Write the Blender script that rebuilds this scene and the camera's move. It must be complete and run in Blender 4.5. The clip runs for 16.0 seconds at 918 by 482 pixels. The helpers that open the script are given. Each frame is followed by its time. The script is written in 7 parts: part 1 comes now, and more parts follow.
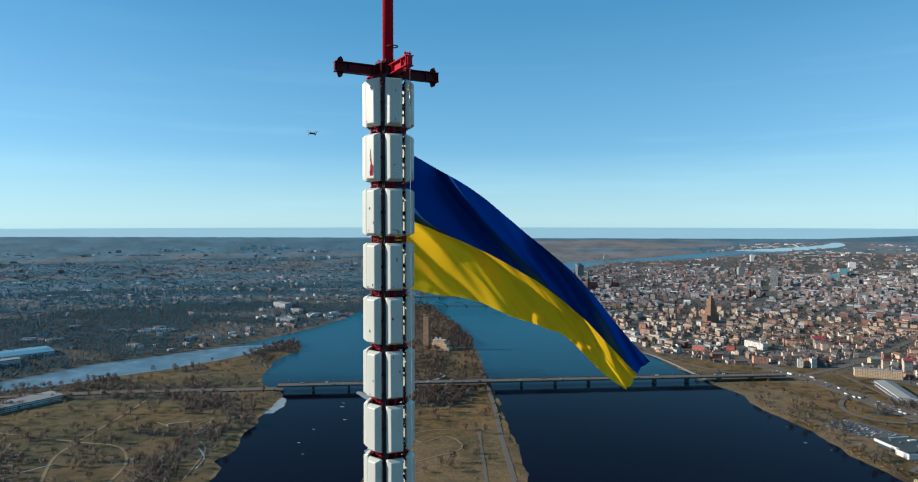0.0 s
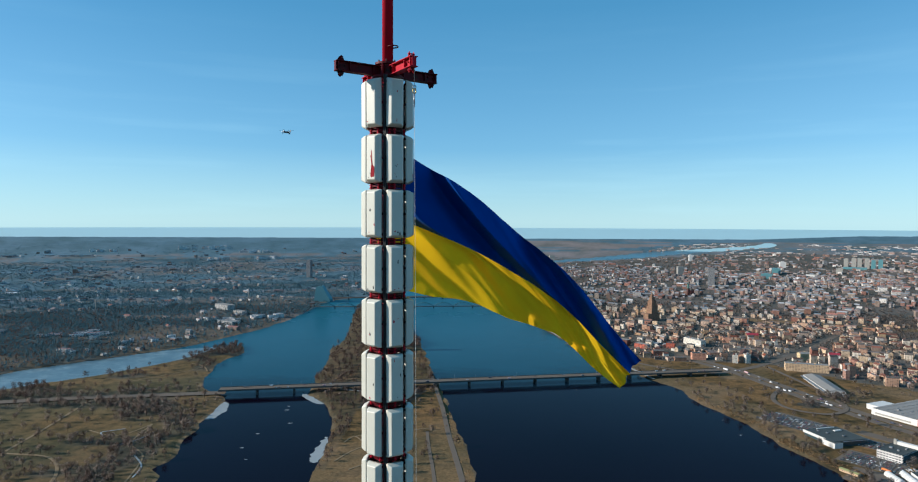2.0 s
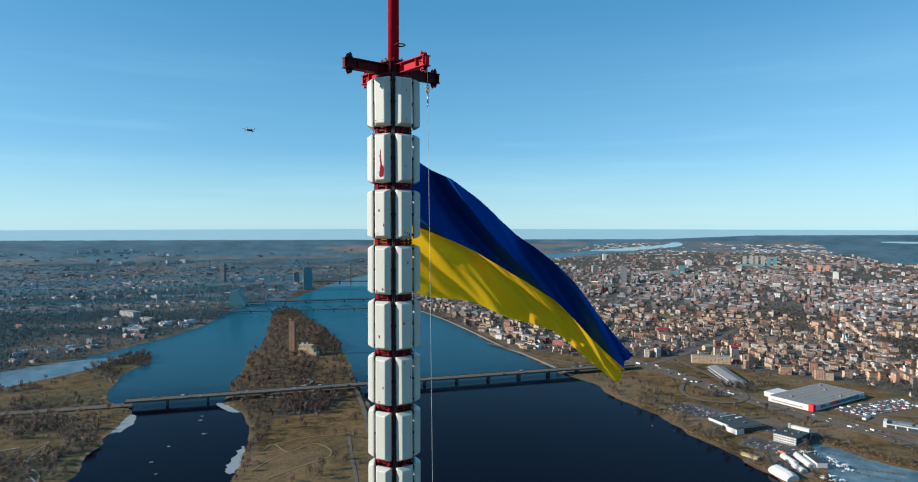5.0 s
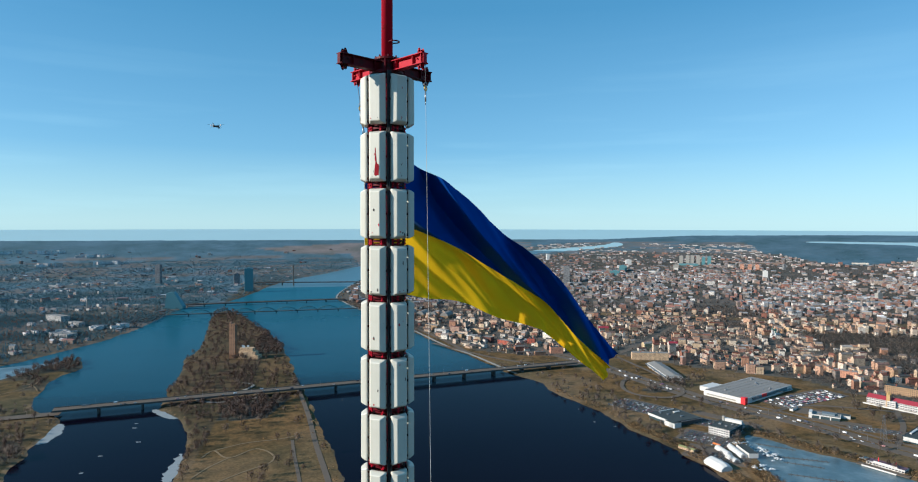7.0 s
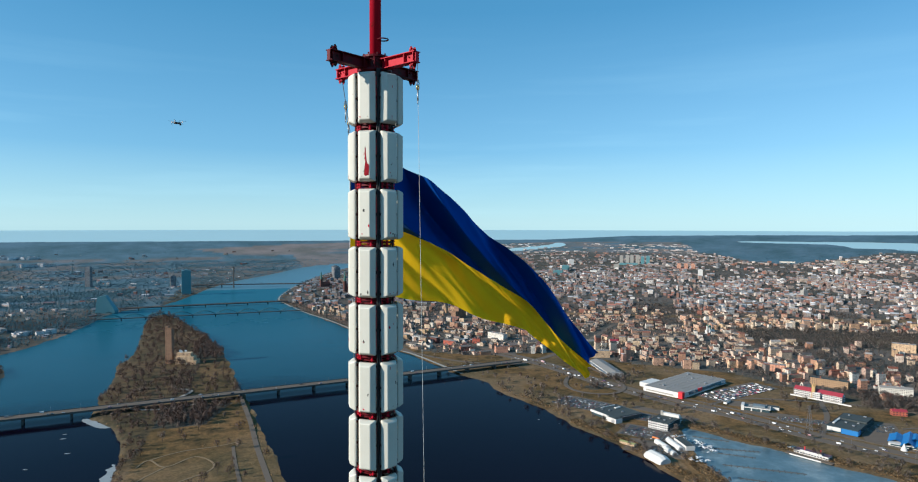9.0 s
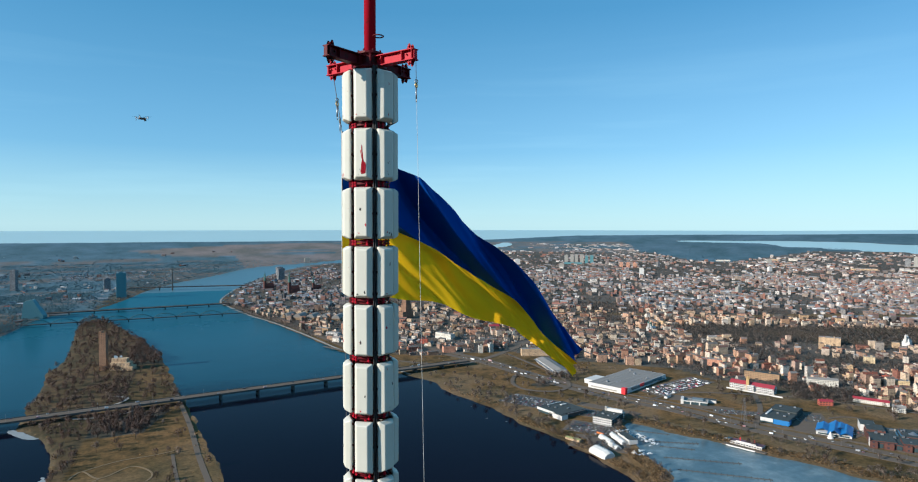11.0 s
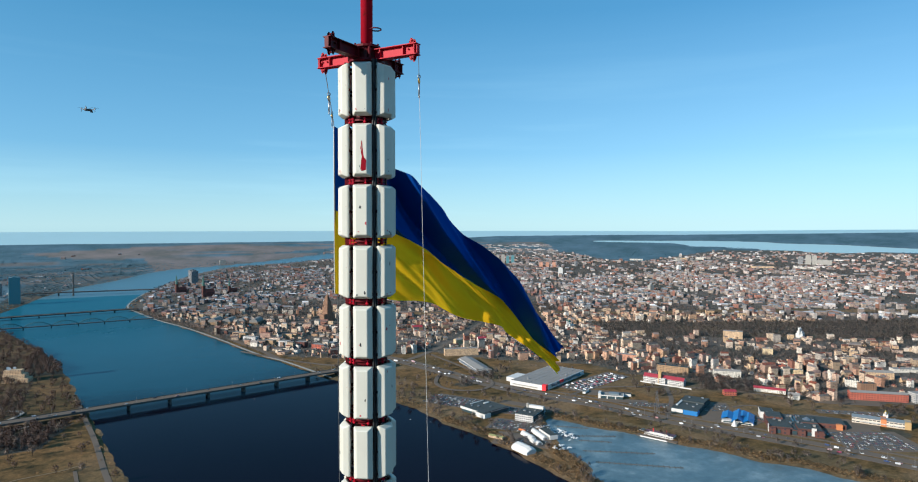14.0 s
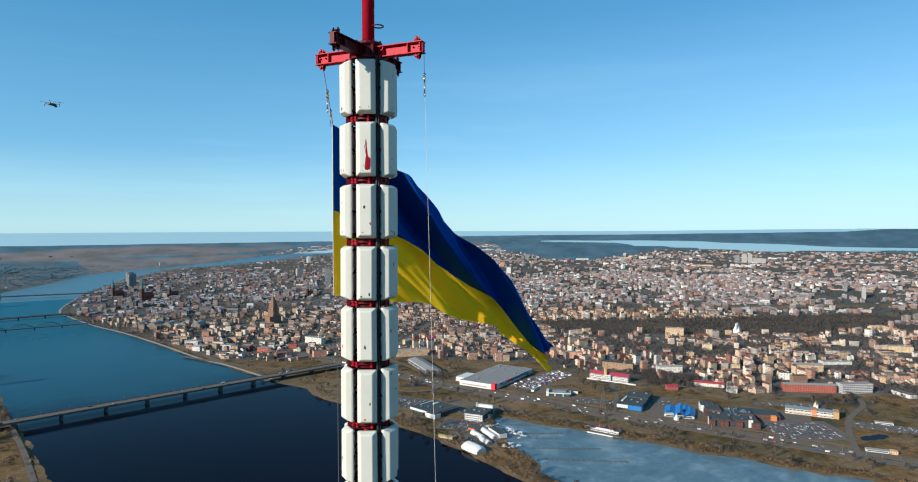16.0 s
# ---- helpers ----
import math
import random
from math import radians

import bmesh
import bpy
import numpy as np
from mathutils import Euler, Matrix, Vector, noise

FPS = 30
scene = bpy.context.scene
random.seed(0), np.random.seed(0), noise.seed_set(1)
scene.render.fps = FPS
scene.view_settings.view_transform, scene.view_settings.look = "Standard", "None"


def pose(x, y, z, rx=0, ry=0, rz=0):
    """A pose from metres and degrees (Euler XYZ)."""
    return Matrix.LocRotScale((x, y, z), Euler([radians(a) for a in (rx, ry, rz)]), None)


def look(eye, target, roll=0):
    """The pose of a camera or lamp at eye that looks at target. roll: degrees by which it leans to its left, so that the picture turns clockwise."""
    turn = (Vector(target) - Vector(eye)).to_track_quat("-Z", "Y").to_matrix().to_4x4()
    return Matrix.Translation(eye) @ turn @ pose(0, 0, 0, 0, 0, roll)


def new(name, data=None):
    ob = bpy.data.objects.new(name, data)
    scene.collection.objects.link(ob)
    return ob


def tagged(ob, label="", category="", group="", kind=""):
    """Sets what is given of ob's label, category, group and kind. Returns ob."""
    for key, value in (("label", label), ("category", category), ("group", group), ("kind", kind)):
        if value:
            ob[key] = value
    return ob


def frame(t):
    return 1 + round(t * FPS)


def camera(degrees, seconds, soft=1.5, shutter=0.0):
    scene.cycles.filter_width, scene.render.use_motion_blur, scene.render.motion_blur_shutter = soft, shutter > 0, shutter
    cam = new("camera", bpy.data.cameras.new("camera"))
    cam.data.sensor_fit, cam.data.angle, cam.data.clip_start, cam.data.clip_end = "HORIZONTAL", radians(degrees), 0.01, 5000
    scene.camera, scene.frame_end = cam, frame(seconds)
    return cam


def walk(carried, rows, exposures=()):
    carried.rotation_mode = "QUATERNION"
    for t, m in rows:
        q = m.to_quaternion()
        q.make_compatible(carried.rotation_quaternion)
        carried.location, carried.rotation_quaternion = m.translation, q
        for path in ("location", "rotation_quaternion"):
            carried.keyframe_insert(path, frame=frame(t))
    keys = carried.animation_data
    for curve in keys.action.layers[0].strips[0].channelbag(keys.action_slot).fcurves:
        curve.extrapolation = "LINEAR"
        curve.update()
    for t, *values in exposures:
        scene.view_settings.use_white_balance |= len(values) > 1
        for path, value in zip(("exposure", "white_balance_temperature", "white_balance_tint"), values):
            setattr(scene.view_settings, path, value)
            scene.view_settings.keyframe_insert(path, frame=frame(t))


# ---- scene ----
cam = camera(71.9, 16.0, soft=1.1)
PATH = [
    (0, (2.538, -12.957, 344.997), (2.373, -10.965, 344.935), -0.0),
    (0.5, (2.298, -13.0, 345.027), (2.172, -11.005, 344.963), 0.1),
    (1, (2.027, -12.998, 345.033), (1.942, -11.001, 344.969), 0.1),
    (1.5, (1.746, -12.996, 345.035), (1.704, -10.997, 344.973), 0.1),
    (2, (1.459, -12.998, 345.03), (1.46, -10.999, 344.969), 0.2),
    (2.5, (1.165, -12.996, 345.026), (1.208, -10.998, 344.966), 0.2),
    (3, (0.882, -12.984, 345.024), (0.967, -10.987, 344.964), 0.2),
    (3.5, (0.573, -12.966, 345.022), (0.7, -10.971, 344.962), 0.2),
    (4, (0.274, -12.935, 345.013), (0.442, -10.943, 344.955), 0.1),
    (6.5, (-1.061, -12.713, 345.009), (-0.682, -10.75, 344.952), 0.1),
    (7, (-1.265, -12.62, 345.001), (-0.843, -10.666, 344.945), 0.1),
    (7.5, (-1.478, -12.58, 345.005), (-1.011, -10.637, 344.949), 0.0),
    (8, (-1.684, -12.496, 345.007), (-1.175, -10.563, 344.952), 0.0),
    (8.5, (-1.883, -12.402, 345.005), (-1.333, -10.48, 344.95), 0.0),
    (9, (-2.094, -12.306, 345.005), (-1.504, -10.395, 344.951), 0.1),
    (11.5, (-3.207, -11.86, 344.972), (-2.421, -10.021, 344.919), 0.0),
    (12, (-3.428, -11.756, 344.962), (-2.605, -9.934, 344.91), -0.0),
    (12.5, (-3.632, -11.653, 344.956), (-2.772, -9.848, 344.904), -0.0),
    (13, (-3.839, -11.502, 344.951), (-2.943, -9.715, 344.899), 0.0),
    (13.5, (-4.038, -11.353, 344.947), (-3.106, -9.585, 344.896), 0.0),
    (14, (-4.242, -11.196, 344.939), (-3.273, -9.447, 344.888), -0.0),
    (14.5, (-4.441, -11.036, 344.931), (-3.437, -9.307, 344.881), -0.0),
    (15, (-4.647, -10.878, 344.929), (-3.608, -9.17, 344.879), -0.0),
    (15.5, (-4.844, -10.718, 344.93), (-3.771, -9.031, 344.88), -0.0),
    (16, (-5.073, -10.598, 344.936), (-3.965, -8.933, 344.886), -0.1),
]
walk(cam, [(t, look(eye, target, roll)) for t, eye, target, roll in PATH], exposures=[(0, 0.55, 5600, 5), (16, 0.60, 5600, 5)])

import itertools

# ---- world, sun ----
SUN_EL, SUN_DIR = radians(22), Vector((-0.9986, -0.0523, 0)).normalized()
world = bpy.data.worlds.new("sky")
scene.world = world
world.use_nodes = True
wn = world.node_tree
sky = wn.nodes.new("ShaderNodeTexSky")
sky.sky_type, sky.sun_disc = "NISHITA", False
sky.sun_elevation, sky.sun_rotation = SUN_EL, math.atan2(SUN_DIR.x, SUN_DIR.y)
sky.altitude, sky.air_density, sky.dust_density, sky.ozone_density = 350, 0.9, 0.0, 4.0
wn.nodes["Background"].inputs["Strength"].default_value = 0.079
veil = wn.nodes.new("ShaderNodeMix")      # thin even winter haze over the clear sky
veil.data_type = "RGBA"
veil.inputs[0].default_value, veil.inputs[7].default_value = 0.40, (0.9, 3.9, 5.7, 1)
wn.links.new(sky.outputs[0], veil.inputs[6])
glare = wn.nodes.new("ShaderNodeMix")      # low air is palest towards the sun and opposite to it
glare.data_type = "RGBA"
glare.inputs[7].default_value = (6.9, 9.7, 9.9, 1)
wn.links.new(veil.outputs[2], glare.inputs[6])
haze = wn.nodes.new("ShaderNodeMix")      # a creamy band of mist lies all round the horizon
haze.data_type = "RGBA"
haze.inputs[7].default_value = (5.7, 7.3, 6.8, 1)
wn.links.new(glare.outputs[2], haze.inputs[6])
wn.links.new(haze.outputs[2], wn.nodes["Background"].inputs["Color"])


def world_maths(op, a, b, clamp=False):
    n = wn.nodes.new("ShaderNodeMath")
    n.operation, n.use_clamp = op, clamp
    for value, slot in ((a, n.inputs[0]), (b, n.inputs[1])):
        if hasattr(value, "links"):
            wn.links.new(value, slot)
        else:
            slot.default_value = value
    return n.outputs[0]


ray = wn.nodes.new("ShaderNodeTexCoord").outputs["Generated"]
side = wn.nodes.new("ShaderNodeVectorMath")
side.operation, side.inputs[1].default_value = "DOT_PRODUCT", SUN_DIR
wn.links.new(ray, side.inputs[0])
split = wn.nodes.new("ShaderNodeSeparateXYZ")
wn.links.new(ray, split.inputs[0])
toward = world_maths("ADD", world_maths("MULTIPLY", world_maths("MULTIPLY", side.outputs["Value"], side.outputs["Value"]), 0.28), 0.15, True)
low = world_maths("SUBTRACT", 1.0, world_maths("MULTIPLY", world_maths("ABSOLUTE", split.outputs[2], 0.0), 3.2), True)
lowest = world_maths("SUBTRACT", 1.0, world_maths("MULTIPLY", world_maths("ABSOLUTE", split.outputs[2], 0.0), 9.0), True)
wn.links.new(world_maths("MULTIPLY", lowest, 0.5), haze.inputs[0])
cirrus = wn.nodes.new("ShaderNodeTexNoise")      # faint drawn-out wisps
cirrus.inputs["Scale"].default_value, cirrus.inputs["Detail"].default_value = 2.2, 5.0
drawn = wn.nodes.new("ShaderNodeVectorMath")
drawn.operation, drawn.inputs[1].default_value = "MULTIPLY", (1.0, 1.0, 14.0)
wn.links.new(ray, drawn.inputs[0])
wn.links.new(drawn.outputs[0], cirrus.inputs["Vector"])
wisps = world_maths("MULTIPLY", world_maths("MULTIPLY", world_maths("SUBTRACT", cirrus.outputs["Fac"], 0.52), 0.6, True), low)
wn.links.new(world_maths("ADD", world_maths("MULTIPLY", toward, low), wisps, True), glare.inputs[0])
sun = new("sun", bpy.data.lights.new("sun", "SUN"))
sun.data.energy, sun.data.angle, sun.data.color = 5.0, radians(0.53), (1.0, 0.82, 0.64)
sun.matrix_world = look((0, 0, 500), Vector((0, 0, 500)) - SUN_DIR * math.cos(SUN_EL) - Vector((0, 0, math.sin(SUN_EL))))
scene.view_settings.exposure = 0.0


# ---- materials ----
def material(name, rough=0.7, metal=0.0):
    m = bpy.data.materials.new(name)
    m.use_nodes = True
    b = m.node_tree.nodes["Principled BSDF"]
    b.inputs["Roughness"].default_value, b.inputs["Metallic"].default_value = rough, metal
    if rough > 0.65:         # dusty, matt things
        b.inputs["Specular IOR Level"].default_value = 0.12
    return m, m.node_tree, b


def node(tree, kind, **values):
    n = tree.nodes.new("ShaderNode" + kind)
    for key, value in values.items():
        n.inputs[key].default_value = value
    return n


def ramp(tree, fac, stops):
    r = tree.nodes.new("ShaderNodeValToRGB")
    e = r.color_ramp.elements
    while len(e) < len(stops):
        e.new(0.5)
    for one, (at, colour) in zip(e, stops):
        one.position, one.color = at, (*colour, 1)
    tree.links.new(fac, r.inputs["Fac"])
    return r.outputs["Color"]


def mixed(tree, fac, a, b, blend="MIX"):
    n = tree.nodes.new("ShaderNodeMix")
    n.data_type, n.blend_type = "RGBA", blend
    for value, slot in ((fac, n.inputs[0]), (a, n.inputs[6]), (b, n.inputs[7])):
        if hasattr(value, "links"):
            tree.links.new(value, slot)
        else:
            slot.default_value = value if isinstance(value, float) else (*value, 1)
    return n.outputs[2]


def maths(tree, op, a, b=0.0):
    n = tree.nodes.new("ShaderNodeMath")
    n.operation = op
    for value, slot in ((a, n.inputs[0]), (b, n.inputs[1])):
        if hasattr(value, "links"):
            tree.links.new(value, slot)
        else:
            slot.default_value = value
    return n.outputs[0]


def noisy(tree, scale, detail=4.0, coords="Object", rough=0.6):
    c = tree.nodes.new("ShaderNodeTexCoord")
    n = node(tree, "TexNoise", Scale=scale, Detail=detail, Roughness=rough)
    tree.links.new(c.outputs[coords], n.inputs["Vector"])
    return n.outputs["Fac"]


def bumped(tree, bsdf, height, strength=0.3, distance=0.02):
    b = node(tree, "Bump", Strength=strength, Distance=distance)
    tree.links.new(height, b.inputs["Height"])
    tree.links.new(b.outputs[0], bsdf.inputs["Normal"])


def varied(name, a, b, scale, rough=0.7, metal=0.0, bump=0.2, distance=0.01, stain=None, fine=6.0):
    """A surface whose colour wanders between a and b, with fine grain, and stains of a third colour."""
    m, t, s = material(name, rough, metal)
    big, small = noisy(t, scale), noisy(t, scale * fine)
    c = mixed(t, maths(t, "ADD", maths(t, "MULTIPLY", big, 0.65), maths(t, "MULTIPLY", small, 0.35)), a, b)
    if stain:
        colour, low, high, size = stain
        spots = ramp(t, noisy(t, size, 5.0), [(low, (0, 0, 0)), (high, (1, 1, 1))])
        c = mixed(t, spots, c, colour)
    t.links.new(c, s.inputs["Base Color"])
    if bump:
        bumped(t, s, small, bump, distance)
    return m


def by_random(name, stops, rough=0.8, island=True, grain=0.0, scale=1.0):
    """A colour drawn for each piece (island of a joined mesh, or object) from a list of stops."""
    m, t, s = material(name, rough)
    if island:
        pick = t.nodes.new("ShaderNodeNewGeometry").outputs["Random Per Island"]
    else:
        pick = t.nodes.new("ShaderNodeObjectInfo").outputs["Random"]
    c = ramp(t, pick, stops)
    if grain:
        c = mixed(t, grain, c, ramp(t, noisy(t, scale), [(0.3, (0.25, 0.25, 0.25)), (0.7, (1.6, 1.6, 1.6))]), "MULTIPLY")
    t.links.new(c, s.inputs["Base Color"])
    return m


def wall_material(name, stops, island=True, bay=3.1, storey=3.2, wide=0.38, high=0.5):
    """Plastered or brick walls with rows of dark window glass, laid out in metres by the mesh's UV."""
    m, t, s = material(name, 0.85)
    if island:
        pick = t.nodes.new("ShaderNodeNewGeometry").outputs["Random Per Island"]
    else:
        pick = t.nodes.new("ShaderNodeObjectInfo").outputs["Random"]
    c = ramp(t, pick, stops)
    c = mixed(t, 0.5, c, ramp(t, noisy(t, 0.12, 5.0), [(0.3, (0.55, 0.52, 0.5)), (0.7, (1.25, 1.25, 1.25))]), "MULTIPLY")
    uv = t.nodes.new("ShaderNodeUVMap").outputs[0]
    sep = t.nodes.new("ShaderNodeSeparateXYZ")
    t.links.new(uv, sep.inputs[0])
    fu = maths(t, "FRACT", maths(t, "DIVIDE", sep.outputs[0], bay))
    fv = maths(t, "FRACT", maths(t, "DIVIDE", sep.outputs[1], storey))
    inu = maths(t, "LESS_THAN", maths(t, "ABSOLUTE", maths(t, "SUBTRACT", fu, 0.5)), wide / 2)
    inv = maths(t, "LESS_THAN", maths(t, "ABSOLUTE", maths(t, "SUBTRACT", fv, 0.55)), high / 2)
    hole = maths(t, "MULTIPLY", inu, inv)
    t.links.new(mixed(t, hole, c, (0.035, 0.04, 0.05)), s.inputs["Base Color"])
    t.links.new(maths(t, "SUBTRACT", 0.85, maths(t, "MULTIPLY", hole, 0.65)), s.inputs["Roughness"])
    return m


def ground_material():
    m, t, s = material("winter_ground", 1.0)
    cover = t.nodes.new("ShaderNodeAttribute")
    cover.attribute_name = "cover"
    sep = t.nodes.new("ShaderNodeSeparateColor")
    t.links.new(cover.outputs["Color"], sep.inputs[0])
    wide, mid, fine = noisy(t, 0.006, 4.0), noisy(t, 0.035, 6.0), noisy(t, 0.25, 5.0)
    grass = ramp(t, mid, [(0.3, (0.043, 0.034, 0.016)), (0.44, (0.098, 0.065, 0.028)), (0.56, (0.165, 0.101, 0.043)), (0.63, (0.112, 0.0745, 0.031)), (0.74, (0.052, 0.046, 0.02))])
    grass = mixed(t, 0.6, grass, ramp(t, fine, [(0.3, (0.45, 0.45, 0.45)), (0.7, (1.35, 1.3, 1.25))]), "MULTIPLY")
    lawn = t.nodes.new("ShaderNodeAttribute")
    lawn.attribute_name = "lawn"
    green = ramp(t, mid, [(0.3, (0.036, 0.034, 0.017)), (0.5, (0.084, 0.07, 0.034)), (0.62, (0.125, 0.094, 0.047)), (0.75, (0.062, 0.055, 0.027))])
    grass = mixed(t, lawn.outputs["Fac"], grass, green)
    wood = ramp(t, mid, [(0.3, (0.038, 0.044, 0.042)), (0.55, (0.07, 0.069, 0.058)), (0.75, (0.05, 0.066, 0.063))])
    town = ramp(t, fine, [(0.3, (0.065, 0.062, 0.058)), (0.5, (0.1, 0.092, 0.082)), (0.7, (0.145, 0.13, 0.112))])
    bare = ramp(t, fine, [(0.3, (0.13, 0.09, 0.05)), (0.7, (0.25, 0.18, 0.11))])
    # far woodland turns blue: distance haze put into the ground colour
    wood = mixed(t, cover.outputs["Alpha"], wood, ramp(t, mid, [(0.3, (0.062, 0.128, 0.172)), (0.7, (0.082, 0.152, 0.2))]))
    grass = mixed(t, cover.outputs["Alpha"], grass, ramp(t, mid, [(0.3, (0.15, 0.142, 0.145)), (0.7, (0.19, 0.168, 0.162))]))      # heath and marsh far out, its colour paled and greyed for haze
    c = mixed(t, sep.outputs[0], grass, wood)
    c = mixed(t, sep.outputs[1], c, town)
    c = mixed(t, sep.outputs[2], c, bare)
    c = mixed(t, 0.6, c, ramp(t, wide, [(0.35, (0.5, 0.62, 0.55)), (0.65, (1.3, 1.22, 1.2))]), "MULTIPLY")
    t.links.new(c, s.inputs["Base Color"])
    bumped(t, s, fine, 0.5, 0.6)
    return m


def water_material():
    m, t, s = material("river_water", 0.08)
    wide = noisy(t, 0.004, 3.0)
    still = ramp(t, wide, [(0.3, (0.003, 0.0022, 0.0065)), (0.7, (0.004, 0.003, 0.0085))])
    place = t.nodes.new("ShaderNodeSeparateXYZ")
    t.links.new(t.nodes.new("ShaderNodeTexCoord").outputs["Object"], place.inputs[0])
    # upstream of the road bridge the water lies still and dark; below it the wind ruffles it more and more, and
    # reflected sky is painted into its colour
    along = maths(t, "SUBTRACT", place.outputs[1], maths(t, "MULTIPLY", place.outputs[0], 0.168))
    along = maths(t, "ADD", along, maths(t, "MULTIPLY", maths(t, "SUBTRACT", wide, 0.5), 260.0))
    ruffle_and_sky = ramp(t, maths(t, "DIVIDE", maths(t, "SUBTRACT", along, 1240.0), 2300.0), [(0.0, (0, 0, 0)), (0.1, (0.34, 0.34, 0.34)), (0.4, (0.58, 0.58, 0.58)), (1.0, (1, 1, 1))])
    t.links.new(mixed(t, ruffle_and_sky, still, (0.026, 0.155, 0.228)), s.inputs["Base Color"])
    s.inputs["IOR"].default_value, s.inputs["Specular IOR Level"].default_value = 1.33, 0.05
    c = t.nodes.new("ShaderNodeTexCoord")
    n = node(t, "TexNoise", Scale=0.35, Detail=5.0, Roughness=0.65)
    t.links.new(c.outputs["Object"], n.inputs["Vector"])
    rough = ramp(t, noisy(t, 0.012, 4.0), [(0.35, (0.05, 0.05, 0.05)), (0.7, (0.11, 0.11, 0.11))])
    rough = mixed(t, ruffle_and_sky, rough, (0.4, 0.4, 0.4))
    t.links.new(rough, s.inputs["Roughness"])
    bumped(t, s, n.outputs["Fac"], 0.14, 0.4)
    return m


def ice_material():
    m, t, s = material("river_ice", 0.35)
    a, b = noisy(t, 0.02, 6.0, rough=0.7), noisy(t, 0.11, 5.0)
    c = ramp(t, a, [(0.32, (0.06, 0.10, 0.12)), (0.5, (0.10, 0.15, 0.17)), (0.68, (0.21, 0.265, 0.28))])
    c = mixed(t, 0.45, c, ramp(t, b, [(0.35, (0.6, 0.65, 0.68)), (0.65, (1.2, 1.2, 1.2))]), "MULTIPLY")
    t.links.new(c, s.inputs["Base Color"])
    bumped(t, s, b, 0.2, 0.2)
    return m


def cloth_material(name, colour, deep, glowing, through_it):
    m, t, s = material(name, 0.9)
    s.inputs["Specular IOR Level"].default_value = 0.15
    weave = noisy(t, 60.0, 2.0)
    c = mixed(t, noisy(t, 1.5), deep, colour)
    t.links.new(c, s.inputs["Base Color"])
    bumped(t, s, weave, 0.25, 0.003)
    glow = t.nodes.new("ShaderNodeBsdfTranslucent")
    glow.inputs["Color"].default_value = (*through_it, 1)
    mix = t.nodes.new("ShaderNodeMixShader")
    mix.inputs[0].default_value = glowing
    t.links.new(s.outputs[0], mix.inputs[1])
    t.links.new(glow.outputs[0], mix.inputs[2])
    t.links.new(mix.outputs[0], t.nodes["Material Output"].inputs["Surface"])
    return m


# far water: the sky it would mirror is painted in as pale blue
FAR_WATER = varied("sky_tinted_water", (0.07, 0.15, 0.19), (0.10, 0.19, 0.23), 0.01, 0.3, bump=0)
GULF = varied("sky_tinted_gulf", (0.38, 0.55, 0.58), (0.43, 0.6, 0.62), 0.004, 0.5, bump=0)
GROUND, WATER, ICE = ground_material(), water_material(), ice_material()
RADOME = varied("radome_plastic", (0.475, 0.47, 0.405), (0.59, 0.585, 0.515), 1.6, 0.45, bump=0.08, distance=0.004, stain=((0.32, 0.10, 0.07), 0.70, 0.74, 5.0))
RED = varied("red_paint", (0.34, 0.005, 0.018), (0.45, 0.010, 0.030), 2.0, 0.5, bump=0.15, distance=0.004, stain=((0.16, 0.02, 0.015), 0.62, 0.72, 6.0))
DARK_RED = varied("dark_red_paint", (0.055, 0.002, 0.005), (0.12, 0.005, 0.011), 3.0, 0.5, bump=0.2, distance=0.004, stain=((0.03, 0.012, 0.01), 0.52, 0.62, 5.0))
BRACKET = varied("rusty_bracket", (0.03, 0.012, 0.011), (0.06, 0.02, 0.018), 6.0, 0.8)
for paint in (RED, DARK_RED):      # weathered, almost without gloss
    paint.node_tree.nodes["Principled BSDF"].inputs["Specular IOR Level"].default_value = 0.15
STEEL = varied("galvanised_steel", (0.25, 0.25, 0.26), (0.4, 0.4, 0.41), 12.0, 0.4, 0.8)
BRASS = varied("gilt_steel", (0.5, 0.3, 0.08), (0.65, 0.42, 0.14), 15.0, 0.35, 0.8)
ROPE = varied("white_rope", (0.42, 0.42, 0.4), (0.58, 0.57, 0.54), 40.0, 0.8)
ROPE_DARK = varied("dark_cable", (0.05, 0.05, 0.055), (0.1, 0.1, 0.1), 30.0, 0.6)
BLACK = varied("black_cable", (0.012, 0.012, 0.013), (0.03, 0.03, 0.03), 20.0, 0.55)
BLUE_CLOTH = cloth_material("blue_cloth", (0.002, 0.058, 0.32), (0.001, 0.038, 0.23), 0.06, (0.0, 0.01, 0.1))
YELLOW_CLOTH = cloth_material("yellow_cloth", (0.96, 0.56, 0.006), (0.9, 0.5, 0.004), 0.58, (1.0, 0.62, 0.008))
ASPHALT = varied("asphalt", (0.105, 0.085, 0.068), (0.15, 0.124, 0.1), 0.05, 0.9, bump=0.1)
# darker copy of concrete, with the shade on the bridge's side in its colour
BRIDGE_CONCRETE = varied("dark_concrete", (0.085, 0.083, 0.077), (0.135, 0.13, 0.122), 0.2, 0.85, bump=0.2, stain=((0.06, 0.058, 0.055), 0.55, 0.7, 0.3))
DARK_STEEL = varied("dark_bridge_steel", (0.035, 0.04, 0.045), (0.06, 0.066, 0.07), 0.3, 0.7, bump=0)
